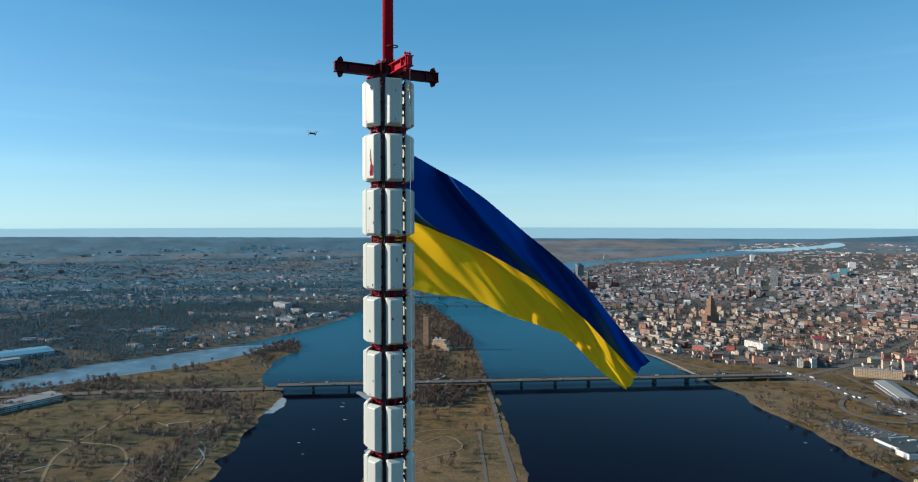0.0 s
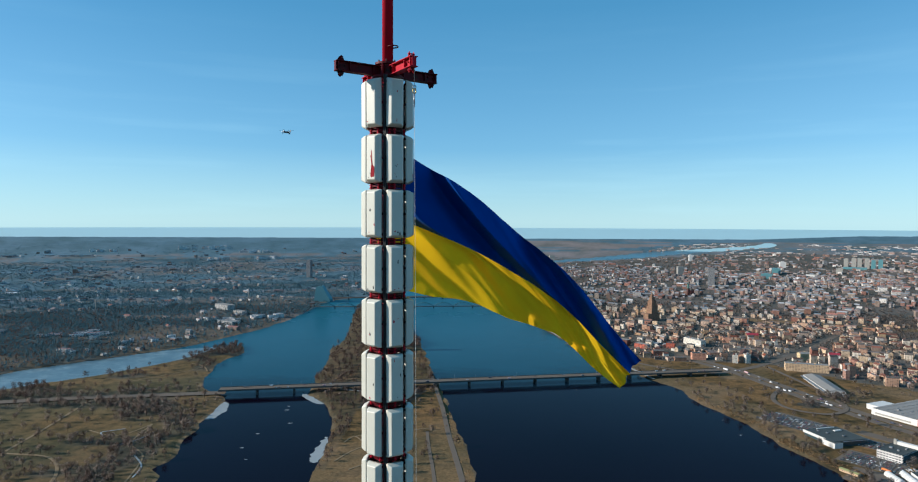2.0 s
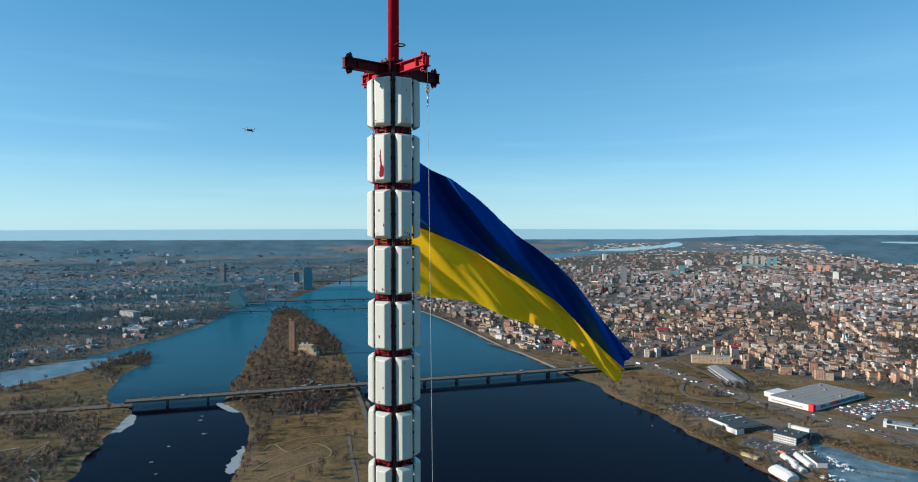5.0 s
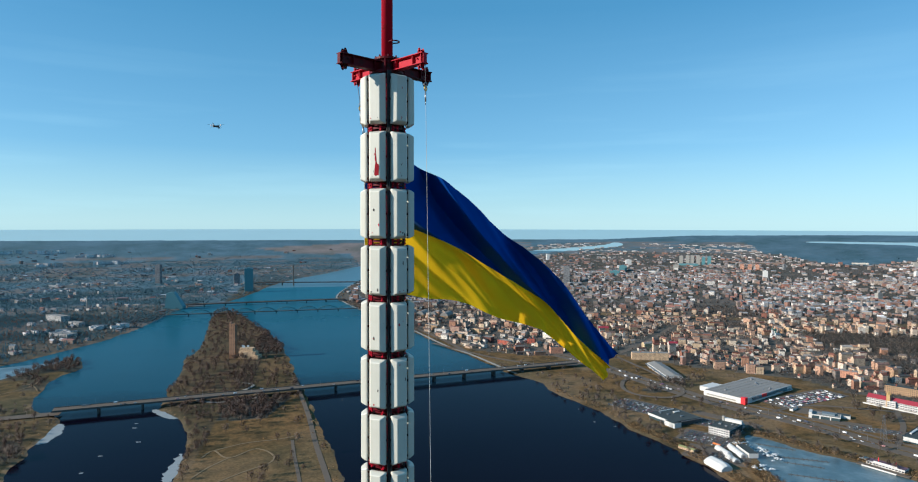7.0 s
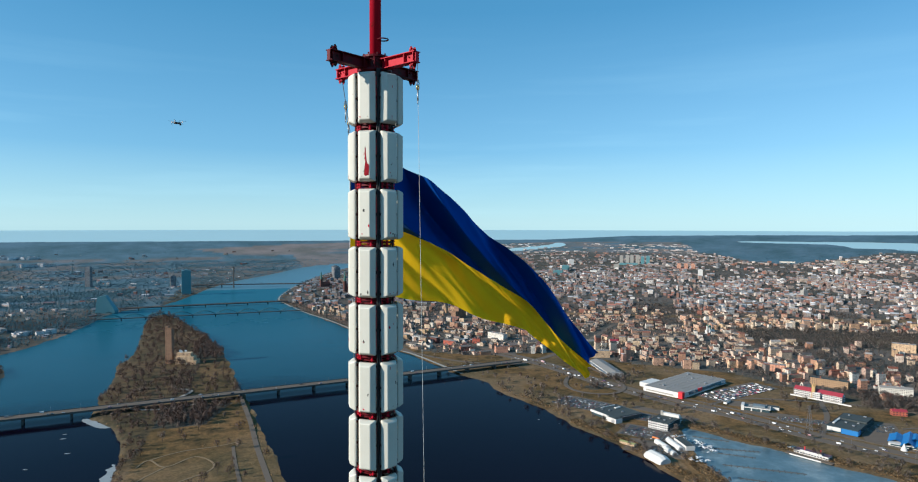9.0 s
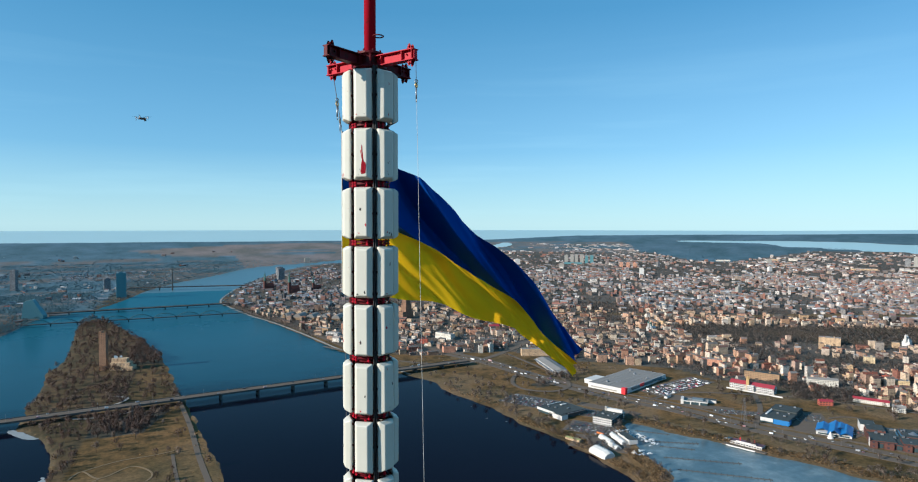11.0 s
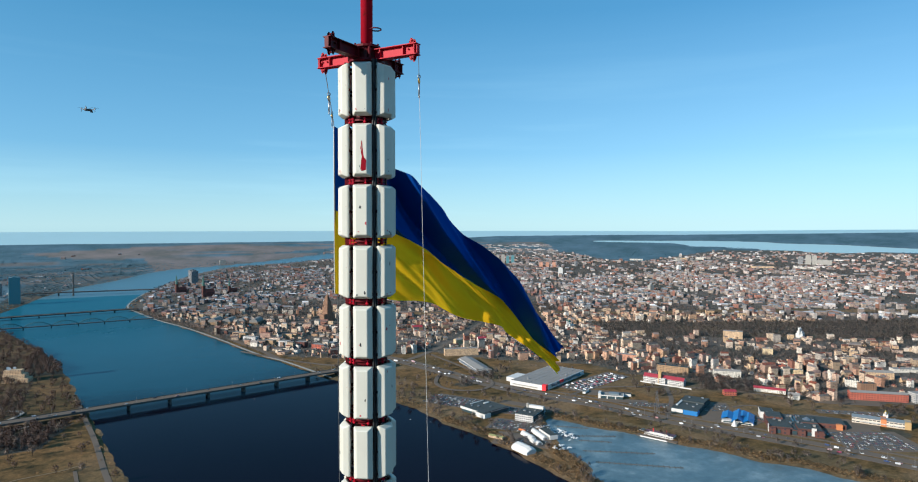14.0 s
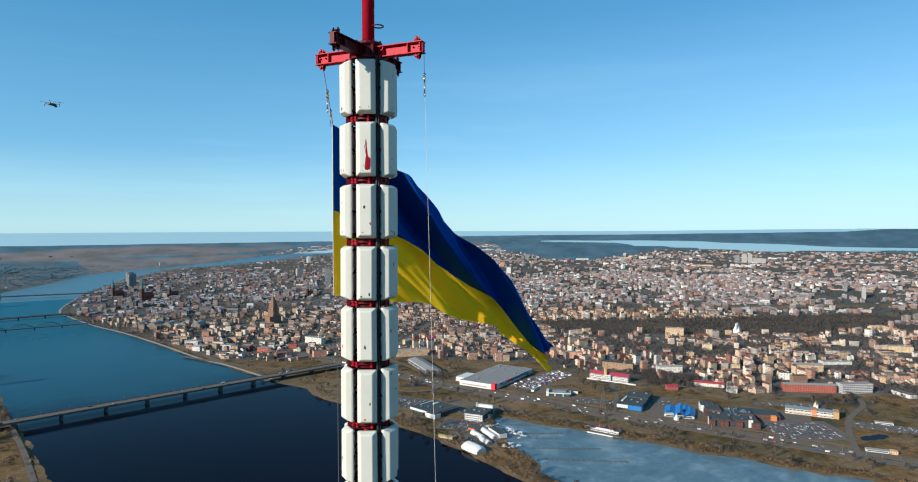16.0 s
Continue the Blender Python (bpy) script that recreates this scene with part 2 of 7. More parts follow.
TEAL_STEEL = varied("blue_green_bridge_paint", (0.07, 0.14, 0.155), (0.1, 0.18, 0.195), 0.3, 0.7, bump=0)
DULL_TILE = varied("dull_tile_roof", (0.15, 0.05, 0.04), (0.21, 0.075, 0.055), 0.1, 0.8, bump=0)
CONCRETE = varied("concrete", (0.25, 0.24, 0.22), (0.36, 0.35, 0.32), 0.2, 0.85, bump=0.2, stain=((0.14, 0.13, 0.12), 0.55, 0.7, 0.3))
GRAVEL = varied("gravel_path", (0.16, 0.115, 0.068), (0.24, 0.18, 0.11), 0.3, 0.95)
BARK = varied("bark", (0.05, 0.036, 0.026), (0.1, 0.07, 0.05), 0.6, 0.95)
TWIGS = by_random("bare_twigs", [(0.0, (0.078, 0.058, 0.053)), (0.4, (0.116, 0.084, 0.073)), (0.75, (0.16, 0.112, 0.089)), (1.0, (0.097, 0.073, 0.066))], 0.95)
GREY_TWIGS = by_random("grey_twigs", [(0.0, (0.13, 0.108, 0.096)), (0.4, (0.185, 0.15, 0.13)), (0.75, (0.225, 0.178, 0.145)), (1.0, (0.155, 0.13, 0.117))], 0.95)      # greyer, paler copy of bare_twigs; the groves' front light is in its colour
# conifer colours are paled and pushed to blue, standing in for distance haze
HAZY_PINE = by_random("hazy_pine_needles", [(0.0, (0.046, 0.108, 0.14)), (0.4, (0.06, 0.128, 0.162)), (0.7, (0.082, 0.128, 0.145)), (1.0, (0.052, 0.114, 0.147))], 0.95)
HAZY_FIRS = by_random("hazy_fir_forest", [(0.0, (0.082, 0.165, 0.218)), (0.5, (0.105, 0.195, 0.25)), (1.0, (0.092, 0.18, 0.235))], 0.95)
REEDS = by_random("dry_reeds", [(0.0, (0.27, 0.175, 0.088)), (0.6, (0.38, 0.25, 0.125)), (1.0, (0.22, 0.142, 0.074))], 0.95)
WALL_TINTS = [(0.0, (0.389, 0.292, 0.194)), (0.15, (0.605, 0.475, 0.346)), (0.3, (0.389, 0.216, 0.14)), (0.42, (0.713, 0.626, 0.508)), (0.55, (0.259, 0.113, 0.081)),
              (0.65, (0.562, 0.4, 0.238)), (0.78, (0.713, 0.67, 0.594)), (0.9, (0.173, 0.14, 0.119)), (1.0, (0.54, 0.335, 0.227))]
ROOF_TINTS = [(0.0, (0.069, 0.0655, 0.0633)), (0.25, (0.149, 0.132, 0.121)), (0.4, (0.161, 0.0633, 0.0437)), (0.55, (0.0575, 0.054, 0.0529)), (0.7, (0.23, 0.213, 0.201)),
              (0.8, (0.172, 0.0575, 0.0345)), (0.88, (0.0805, 0.069, 0.0633)), (0.96, (0.138, 0.127, 0.115)), (1.0, (0.46, 0.448, 0.437))]
PALE_TINTS = [(0.0, (0.207, 0.183, 0.168)), (0.06, (0.195, 0.165, 0.152)), (0.11, (0.708, 0.671, 0.622)), (0.17, (0.244, 0.165, 0.122)), (0.36, (0.287, 0.278, 0.271)), (0.48, (0.232, 0.122, 0.0854)),
              (0.54, (0.268, 0.159, 0.122)), (0.6, (0.756, 0.732, 0.695)), (0.65, (0.22, 0.171, 0.14)), (0.74, (0.329, 0.159, 0.116)), (0.84, (0.146, 0.134, 0.132)), (1.0, (0.366, 0.299, 0.244))]
# roof tints with the darks lifted and blued, so haze sits in the colour
HAZY_ROOF_TINTS = [(0.0, (0.106, 0.131, 0.156)), (0.3, (0.181, 0.21, 0.24)), (0.45, (0.275, 0.119, 0.0938)), (0.6, (0.1, 0.125, 0.15)), (0.75, (0.325, 0.344, 0.369)), (0.88, (0.112, 0.125, 0.143)), (1.0, (0.625, 0.637, 0.663))]
FAR_WALL = wall_material("distant_walls", PALE_TINTS)
ESTATE_WALL = wall_material("estate_walls", [(0.0, (0.5, 0.5, 0.5)), (0.4, (0.72, 0.72, 0.72)), (0.6, (0.5, 0.33, 0.27)), (0.8, (0.62, 0.62, 0.6)), (1.0, (0.78, 0.78, 0.78))])
FAR_ROOF = by_random("distant_roofs", HAZY_ROOF_TINTS, 0.7)
SUBURB_WALL = wall_material("suburb_walls", [(0.0, (0.2, 0.17, 0.15)), (0.3, (0.62, 0.61, 0.58)), (0.45, (0.25, 0.18, 0.15)), (0.7, (0.74, 0.73, 0.7)), (0.85, (0.3, 0.16, 0.12)), (1.0, (0.7, 0.68, 0.64))])
TOWN_WALL = wall_material("town_walls", WALL_TINTS)
TOWN_ROOF = by_random("town_roofs", ROOF_TINTS, 0.7, grain=0.5, scale=0.25)
HOUSE_WALL = wall_material("house_walls", WALL_TINTS, island=False)
HOUSE_ROOF = by_random("house_roofs", ROOF_TINTS, 0.7, island=False, grain=0.5, scale=0.25)
WHITE_WALL = varied("white_cladding", (0.48, 0.47, 0.45), (0.62, 0.61, 0.58), 0.05, 0.6, bump=0)
GREY_ROOF = varied("grey_membrane_roof", (0.19, 0.18, 0.168), (0.28, 0.268, 0.25), 0.03, 0.7, bump=0)
DARK_ROOF = varied("dark_felt_roof", (0.035, 0.045, 0.045), (0.075, 0.085, 0.085), 0.05, 0.7, bump=0)
BLUE_ROOF = varied("blue_metal_roof", (0.012, 0.115, 0.33), (0.02, 0.165, 0.43), 0.05, 0.45, bump=0)
RED_ROOF = varied("red_tile_roof", (0.22, 0.018, 0.032), (0.30, 0.035, 0.05), 0.1, 0.6, bump=0)
BRICK = wall_material("red_brick_walls", [(0.0, (0.34, 0.09, 0.06)), (1.0, (0.4, 0.12, 0.08))], False, 5.0, 4.0, 0.5, 0.45)
BAND_WALL = wall_material("white_office_walls", [(0.0, (0.48, 0.47, 0.45)), (1.0, (0.58, 0.57, 0.55))], False, 4.0, 3.6, 0.72, 0.45)
MALL_WALL = wall_material("dark_brick_walls", [(0.0, (0.105, 0.05, 0.043)), (1.0, (0.125, 0.06, 0.05))], False, 9.0, 6.0, 0.3, 0.4)
PLAIN_WALL = wall_material("white_plaster_walls", [(0.0, (0.6, 0.57, 0.5)), (1.0, (0.68, 0.65, 0.58))], False)
CREAM_WALL = wall_material("cream_plaster_walls", [(0.0, (0.52, 0.37, 0.23)), (1.0, (0.58, 0.43, 0.28))], False)
YELLOW_WALL = wall_material("yellow_plaster_walls", [(0.0, (0.55, 0.42, 0.24)), (1.0, (0.6, 0.48, 0.3))], False)
PINK_WALL = wall_material("pink_plaster_walls", [(0.0, (0.52, 0.26, 0.17)), (1.0, (0.58, 0.33, 0.23))], False)
BROWN_WALL = wall_material("brown_plaster_walls", [(0.0, (0.24, 0.145, 0.095)), (1.0, (0.275, 0.17, 0.11))], False, 4.5, 3.4, 0.25)
STRIP_WALL = wall_material("shop_strip_walls", [(0.0, (0.5, 0.44, 0.36)), (1.0, (0.56, 0.5, 0.42))], False, 6.0, 5.0, 0.8, 0.35)
ORANGE_WALL = varied("orange_plaster", (0.45, 0.17, 0.07), (0.52, 0.21, 0.09), 0.1, 0.8, bump=0)
GREY_BLUE_ROOF = varied("blue_grey_metal_roof", (0.13, 0.16, 0.18), (0.19, 0.225, 0.245), 0.05, 0.6, bump=0)
CONTAINER = varied("orange_container_paint", (0.62, 0.17, 0.03), (0.7, 0.22, 0.05), 0.4, 0.5, bump=0)
MOSS_ROOF = varied("mossy_roof", (0.2, 0.21, 0.09), (0.28, 0.28, 0.13), 0.3, 0.8, bump=0)
PURPLE_ROOF = varied("plum_metal_roof", (0.085, 0.045, 0.06), (0.12, 0.062, 0.082), 0.2, 0.6, bump=0)
SHOP_RED = varied("red_panels", (0.6, 0.012, 0.02), (0.68, 0.02, 0.03), 0.1, 0.5, bump=0)
GLASS = varied("dark_glass", (0.03, 0.05, 0.06), (0.05, 0.08, 0.09), 0.05, 0.12, bump=0)
TEAL_GLASS = varied("teal_glass", (0.09, 0.21, 0.235), (0.115, 0.245, 0.27), 0.02, 0.3, bump=0)
GLASS_BLUE = varied("blue_glass", (0.05, 0.12, 0.15), (0.08, 0.16, 0.19), 0.02, 0.15, bump=0)
STONE = wall_material("brown_stone_walls", [(0.0, (0.33, 0.22, 0.13)), (1.0, (0.36, 0.25, 0.15))], False, 3.5, 3.8, 0.35, 0.55)
TOWER_WALL = wall_material("grey_tower_walls", [(0.0, (0.21, 0.215, 0.22)), (1.0, (0.28, 0.285, 0.29))], False, 3.0, 3.2, 0.55, 0.5)
COPPER = varied("green_copper", (0.05, 0.125, 0.105), (0.08, 0.175, 0.145), 0.1, 0.6, bump=0)
GOLD = varied("gilded_dome", (0.6, 0.4, 0.1), (0.7, 0.5, 0.15), 0.3, 0.3, 0.8, bump=0)
CAR_PAINT = by_random("car_paint", [(0.0, (0.7, 0.7, 0.7)), (0.3, (0.75, 0.75, 0.74)), (0.42, (0.3, 0.31, 0.32)), (0.6, (0.05, 0.05, 0.055)), (0.75, (0.03, 0.05, 0.12)), (0.88, (0.35, 0.03, 0.03)), (1.0, (0.55, 0.55, 0.56))], 0.3, island=False)
CAR_PAINTS = by_random("car_paints", [(0.0, (0.5, 0.5, 0.5)), (0.13, (0.66, 0.66, 0.65)), (0.19, (0.16, 0.16, 0.17)), (0.45, (0.05, 0.05, 0.055)), (0.6, (0.03, 0.04, 0.08)), (0.72, (0.28, 0.03, 0.03)), (0.8, (0.12, 0.12, 0.125)), (0.92, (0.03, 0.03, 0.03)), (1.0, (0.5, 0.5, 0.5))], 0.3)
SNOW = varied("old_snow", (0.19, 0.22, 0.235), (0.33, 0.355, 0.365), 0.1, 0.7, bump=0)
BOAT_WHITE = varied("boat_hull", (0.6, 0.6, 0.6), (0.75, 0.75, 0.74), 0.5, 0.4, bump=0)
SIGN_YELLOW = varied("yellow_panels", (0.34, 0.22, 0.09), (0.42, 0.28, 0.12), 0.1, 0.6, bump=0)


# ---- geometry helpers ----
def mesh_of(name, verts, faces, mat=None, smooth=False, uv=None):
    """A mesh from vertices (n, 3) and faces, either one array of equal faces or a list of arrays."""
    groups = [np.asarray(f, np.int32) for f in (faces if isinstance(faces, list) and np.ndim(faces[0]) == 2 else [faces]) if len(f)]
    me = bpy.data.meshes.new(name)
    verts = np.asarray(verts, np.float32)
    loops = np.concatenate([g.ravel() for g in groups])
    sizes = np.concatenate([np.full(len(g), g.shape[1], np.int32) for g in groups])
    me.vertices.add(len(verts))
    me.vertices.foreach_set("co", verts.ravel())
    me.loops.add(len(loops))
    me.loops.foreach_set("vertex_index", loops)
    me.polygons.add(len(sizes))
    me.polygons.foreach_set("loop_start", np.concatenate([[0], np.cumsum(sizes)[:-1]]).astype(np.int32))
    me.polygons.foreach_set("loop_total", sizes)
    me.polygons.foreach_set("use_smooth", np.full(len(sizes), smooth))
    if uv is not None:
        me.uv_layers.new(name="UVMap").data.foreach_set("uv", np.asarray(uv, np.float32).ravel())
    me.update(calc_edges=True)
    me.validate()
    if mat:
        me.materials.append(mat)
    return me


def part(name, bm, mat, parent=None, label="", smooth=False):
    """Links a bmesh (or a ready mesh) as one mesh object under a thing or a part."""
    if isinstance(bm, bpy.types.Mesh):
        me = bm
    else:
        me = bpy.data.meshes.new(name)
        bm.normal_update()
        bm.to_mesh(me)
        bm.free()
        me.materials.append(mat)
        if smooth:
            me.polygons.foreach_set("use_smooth", np.ones(len(me.polygons), bool))
    ob = new(name, me)
    ob.parent = parent
    if label:
        ob["label"] = label
    return ob


def thing(name, at, label, category, group="", kind="", turn=0.0):
    ob = new(name)
    ob.empty_display_size = 0.2
    ob.matrix_basis = pose(*at, 0, 0, turn)
    return tagged(ob, label, category, group, kind)


def box(bm, size, m=Matrix(), bevel=0.0, segments=2):
    """A box of that size about m, with rounded edges."""
    r = bmesh.ops.create_cube(bm, size=1, matrix=m @ Matrix.Diagonal((*size, 1)))
    if bevel:
        es = list({e for v in r["verts"] for e in v.link_edges})
        bmesh.ops.bevel(bm, geom=es, offset=bevel, segments=segments, affect="EDGES", profile=0.6)
    return bm


def rod(bm, a, b, r0, r1=None, sides=12, caps=True):
    """A round bar from a to b, tapering from r0 to r1."""
    a, b = Vector(a), Vector(b)
    q = (b - a).to_track_quat("Z", "Y").to_matrix().to_4x4()
    bmesh.ops.create_cone(bm, cap_ends=caps, segments=sides, radius1=r0, radius2=r0 if r1 is None else r1, depth=(b - a).length, matrix=Matrix.Translation((a + b) / 2) @ q)
    return bm


def ring(bm, centre, major, minor, m=Matrix(), n=24, k=8, start=0.0, end=2 * math.pi):
    """A torus, or a bent bar where it does not close."""
    closed = end - start > 6.28
    steps = n if closed else n + 1
    rows = []
    for i in range(steps):
        a = start + (end - start) * i / n
        rows.append([bm.verts.new(m @ (Vector(centre) + Vector(((major + minor * math.cos(b)) * math.cos(a), (major + minor * math.cos(b)) * math.sin(a), minor * math.sin(b)))))
                     for b in (2 * math.pi * j / k for j in range(k))])
    for i in range(n):
        p, q = rows[i], rows[(i + 1) % steps]
        for j in range(k):
            bm.faces.new((p[j], q[j], q[(j + 1) % k], p[(j + 1) % k]))
    return bm


def bm_new():
    return bmesh.new()


def smooth_line(points, steps=5, closed=False):
    """A Catmull-Rom curve through plan points."""
    p = np.array(points, float)
    n = len(p)
    out = []
    for i in range(n if closed else n - 1):
        a, b, c, d = (p[(i - 1) % n], p[i], p[(i + 1) % n], p[(i + 2) % n]) if closed else (p[max(i - 1, 0)], p[i], p[i + 1], p[min(i + 2, n - 1)])
        for k in range(steps):
            t = k / steps
            out.append(0.5 * (2 * b + (c - a) * t + (2 * a - 5 * b + 4 * c - d) * t * t + (3 * b - a - 3 * c + d) * t ** 3))
    if not closed:
        out.append(p[-1])
    return np.array(out)


LATTICE = np.random.RandomState(7).rand(256, 256)


def value_noise(x, y, size):
    """Smooth noise from 0 to 1 over the plan, with cells of that many metres."""
    u, v = np.asarray(x, float) / size, np.asarray(y, float) / size
    i, j = np.floor(u).astype(int), np.floor(v).astype(int)
    f, g = u - i, v - j
    f, g = f * f * (3 - 2 * f), g * g * (3 - 2 * g)
    at = lambda a, b: LATTICE[(i + a) % 256, (j + b) % 256]  # noqa: E731
    return (at(0, 0) * (1 - f) + at(1, 0) * f) * (1 - g) + (at(0, 1) * (1 - f) + at(1, 1) * f) * g


def inside(poly, x, y):
    """Whether plan points lie inside a polygon."""
    p = np.asarray(poly, float)
    hit = np.zeros(np.shape(x), bool)
    for (ax, ay), (bx, by) in zip(p, np.roll(p, -1, 0)):
        if ay != by:
            hit ^= ((ay > y) != (by > y)) & (x < (bx - ax) * (y - ay) / (by - ay) + ax)
    return hit


def distance(line, x, y, closed=True):
    """The distance of plan points from a line."""
    p = np.asarray(line, float)
    best = np.full(np.shape(x), 1e18)
    for (ax, ay), (bx, by) in list(zip(p, np.roll(p, -1, 0)))[:None if closed else -1]:
        dx, dy = bx - ax, by - ay
        k = np.clip(((x - ax) * dx + (y - ay) * dy) / max(dx * dx + dy * dy, 1e-9), 0, 1)
        best = np.minimum(best, (x - ax - k * dx) ** 2 + (y - ay - k * dy) ** 2)
    return np.sqrt(best)


def step(a, b, x):
    t = np.clip((x - a) / (b - a), 0, 1)
    return t * t * (3 - 2 * t)


# The view ends 5 km out. Country past NEAR metres is laid in towards the viewpoint, each piece shrunk as it comes nearer,
# so that the plain, the gulf and the horizon all stand within that range; the earth's curve is in it too.
VIEW, NEAR, FAR = (-1.3, -12.0, 345.0), 1800.0, 4950.0


def bend(x, y, z):
    dx, dy = np.asarray(x, float) - VIEW[0], np.asarray(y, float) - VIEW[1]
    d = np.hypot(dx, dy)
    z = np.asarray(z, float) - np.where(d > 1500, (d - 1500) ** 2 / 14.6e6, 0)
    east = np.degrees(np.arctan2(dx, dy))
    z = z + d * math.tan(radians(0.2)) * step(46, 66, east) * step(9000, 26000, d)
    g = np.where(d > NEAR, NEAR + (FAR - NEAR) * (1 - 1 / (1 + (np.maximum(d, NEAR) - NEAR) / (FAR - NEAR))), d)
    s = g / np.maximum(d, 1)
    s = np.where(d > NEAR, s, 1.0)
    return np.stack([VIEW[0] + dx * s, VIEW[1] + dy * s, VIEW[2] + (z - VIEW[2]) * s], -1)


def bend_mesh(me):
    co = np.empty(len(me.vertices) * 3, np.float32)
    me.vertices.foreach_get("co", co)
    co = co.reshape(-1, 3)
    me.vertices.foreach_set("co", bend(co[:, 0], co[:, 1], co[:, 2]).astype(np.float32).ravel())
    me.update()
    return me


# ---- the plan: shores, islands, ice ----
EAST_BANK = [(560, -900), (540, 200), (533, 650), (531, 740), (522, 853), (502, 941), (493, 1053), (468, 1150), (458, 1222), (462, 1283), (424, 1356), (402, 1459),
             (371, 1590), (331, 1715), (278, 1981), (215, 2251), (142, 2495), (80, 2789), (55, 2944), (79, 3163), (146, 3513), (225, 3852), (387, 4370),
             (586, 4897), (876, 5450), (1112, 5600), (1500, 5900), (2000, 6400), (2468, 7007), (3167, 7667), (4300, 8800), (4950, 9800), (5400, 10900)]
WEST_BANK = [(-2600, -900), (-1500, 600), (-1091, 1250), (-1047, 1349), (-984, 1445), (-901, 1533), (-834, 1605), (-744, 1710), (-684, 1850), (-627, 2000), (-581, 2261),
             (-558, 2486), (-533, 2718), (-423, 2858), (-345, 3172), (-281, 3582), (-171, 3989), (-7, 4351), (101, 4625), (280, 5108), (478, 5380), (703, 5553),
             (939, 5743), (1327, 6151), (2170, 7217), (3104, 8121), (4185, 9200), (4800, 10050), (5300, 10950)]
LONG_ISLAND = [(110, -900), (90, 200), (45, 650), (23, 844), (15, 936), (-5, 1073), (-32, 1278), (-57, 1429), (-92, 1683), (-132, 1890), (-204, 2158), (-293, 2460),
               (-365, 2600), (-403, 2471), (-352, 2034), (-330, 1766), (-346, 1707), (-318, 1531), (-313, 1379), (-301, 1311), (-300, 1241), (-252, 1176),
               (-221, 1076), (-202, 979), (-200, 902), (-190, 700), (-170, 200), (-160, -900)]
WEST_ISLAND = [(-1500, 300), (-1180, 1000), (-1039, 1175), (-957, 1226), (-895, 1300), (-815, 1376), (-736, 1475), (-684, 1565), (-655, 1680), (-605, 1735), (-560, 1640),
               (-578, 1538), (-557, 1372), (-530, 1296), (-454, 1205), (-437, 1090), (-427, 976), (-415, 898), (-422, 855), (-393, 785), (-380, 300), (-400, -900), (-1500, -900)]
MARINA = [(678, 893), (709, 820), (752, 751), (778, 683), (810, 626), (822, 575), (856, 521), (868, 483), (883, 455), (889, 433), (930, 350), (950, 100), (620, 100),
          (590, 450), (573, 644), (589, 671), (601, 733), (617, 779), (641, 839)]
LAKE = [(8977, 10202), (9217, 9230), (9450, 8663), (8767, 7693), (8368, 7153), (8466, 6524), (8156, 5769), (8023, 5033), (8275, 4603), (8964, 4044), (9739, 3618), (9900, 2900), (10900, 2900), (10550, 3921), (10358, 4352), (10277, 4721), (10480, 5257), (10961, 6102), (11067, 6713), (11094, 7457), (11629, 8229), (11599, 9255), (11201, 9917), (10374, 10390), (9635, 10950)]
SEA = [(-70000, 15500), (-10361, 13705), (-6865, 13690), (1540, 13316), (6162, 13216), (11000, 17400), (17000, 18000), (19900, 16700), (22000, 15600), (23100, 13900), (27200, 12700), (60000, 24000), (90000, 60000), (90000, 120000), (-90000, 120000)]
river_line = np.concatenate([smooth_line(EAST_BANK), smooth_line(WEST_BANK)[::-1]])
long_line, west_line, marina_line = (smooth_line(p, 4, True) for p in (LONG_ISLAND, WEST_ISLAND, MARINA))
lake_line = smooth_line(LAKE, 3, True)


def land(x, y):
    """Metres from the nearest shore: above 0 on land, below 0 on water."""
    wig = (value_noise(x, y, 34) - 0.5) * 9 + (value_noise(x, y, 11) - 0.5) * 4
    d = distance(river_line, x, y) * np.where(inside(river_line, x, y), -1, 1)
    for isle in (long_line, west_line):
        d = np.maximum(d, distance(isle, x, y) * np.where(inside(isle, x, y), 1, -1))
    for pool in (marina_line, lake_line, SEA):
        d = np.minimum(d, distance(pool, x, y) * np.where(inside(pool, x, y), -1, 1))
    return d + wig


CITY = [(402, 1640), (520, 1545), (752, 1520), (800, 1420), (880, 1320), (1030, 1190), (1040, 1060), (1120, 960), (1170, 860), (1210, 700), (1420, 560), (1480, 380), (1900, 0), (3500, -1200),
        (9000, -1500), (8700, 3600), (8200, 5400), (4900, 6300), (3400, 7000), (2500, 6600), (1600, 5750), (1150, 5450), (900, 5300), (610, 4800), (420, 4330), (255, 3840), (180, 3500), (115, 3160),
        (95, 2950), (120, 2800), (180, 2500), (255, 2260), (315, 1990), (362, 1760)]
GROVE = [(1559, 1350), (1697, 1215), (1839, 1150), (2040, 1000), (2601, 961), (2921, 1081), (2422, 1208), (1843, 1511), (1480, 1700), (1390, 1560), (1440, 1400)]
FAR_WOOD = [(7983, 10641), (8255, 9555), (8545, 8557), (8695, 7971), (7760, 6691), (7546, 5916), (5885, 5116), (5036, 4695), (4355, 4358), (4269, 4674), (4674, 5612), (5861, 7590)]
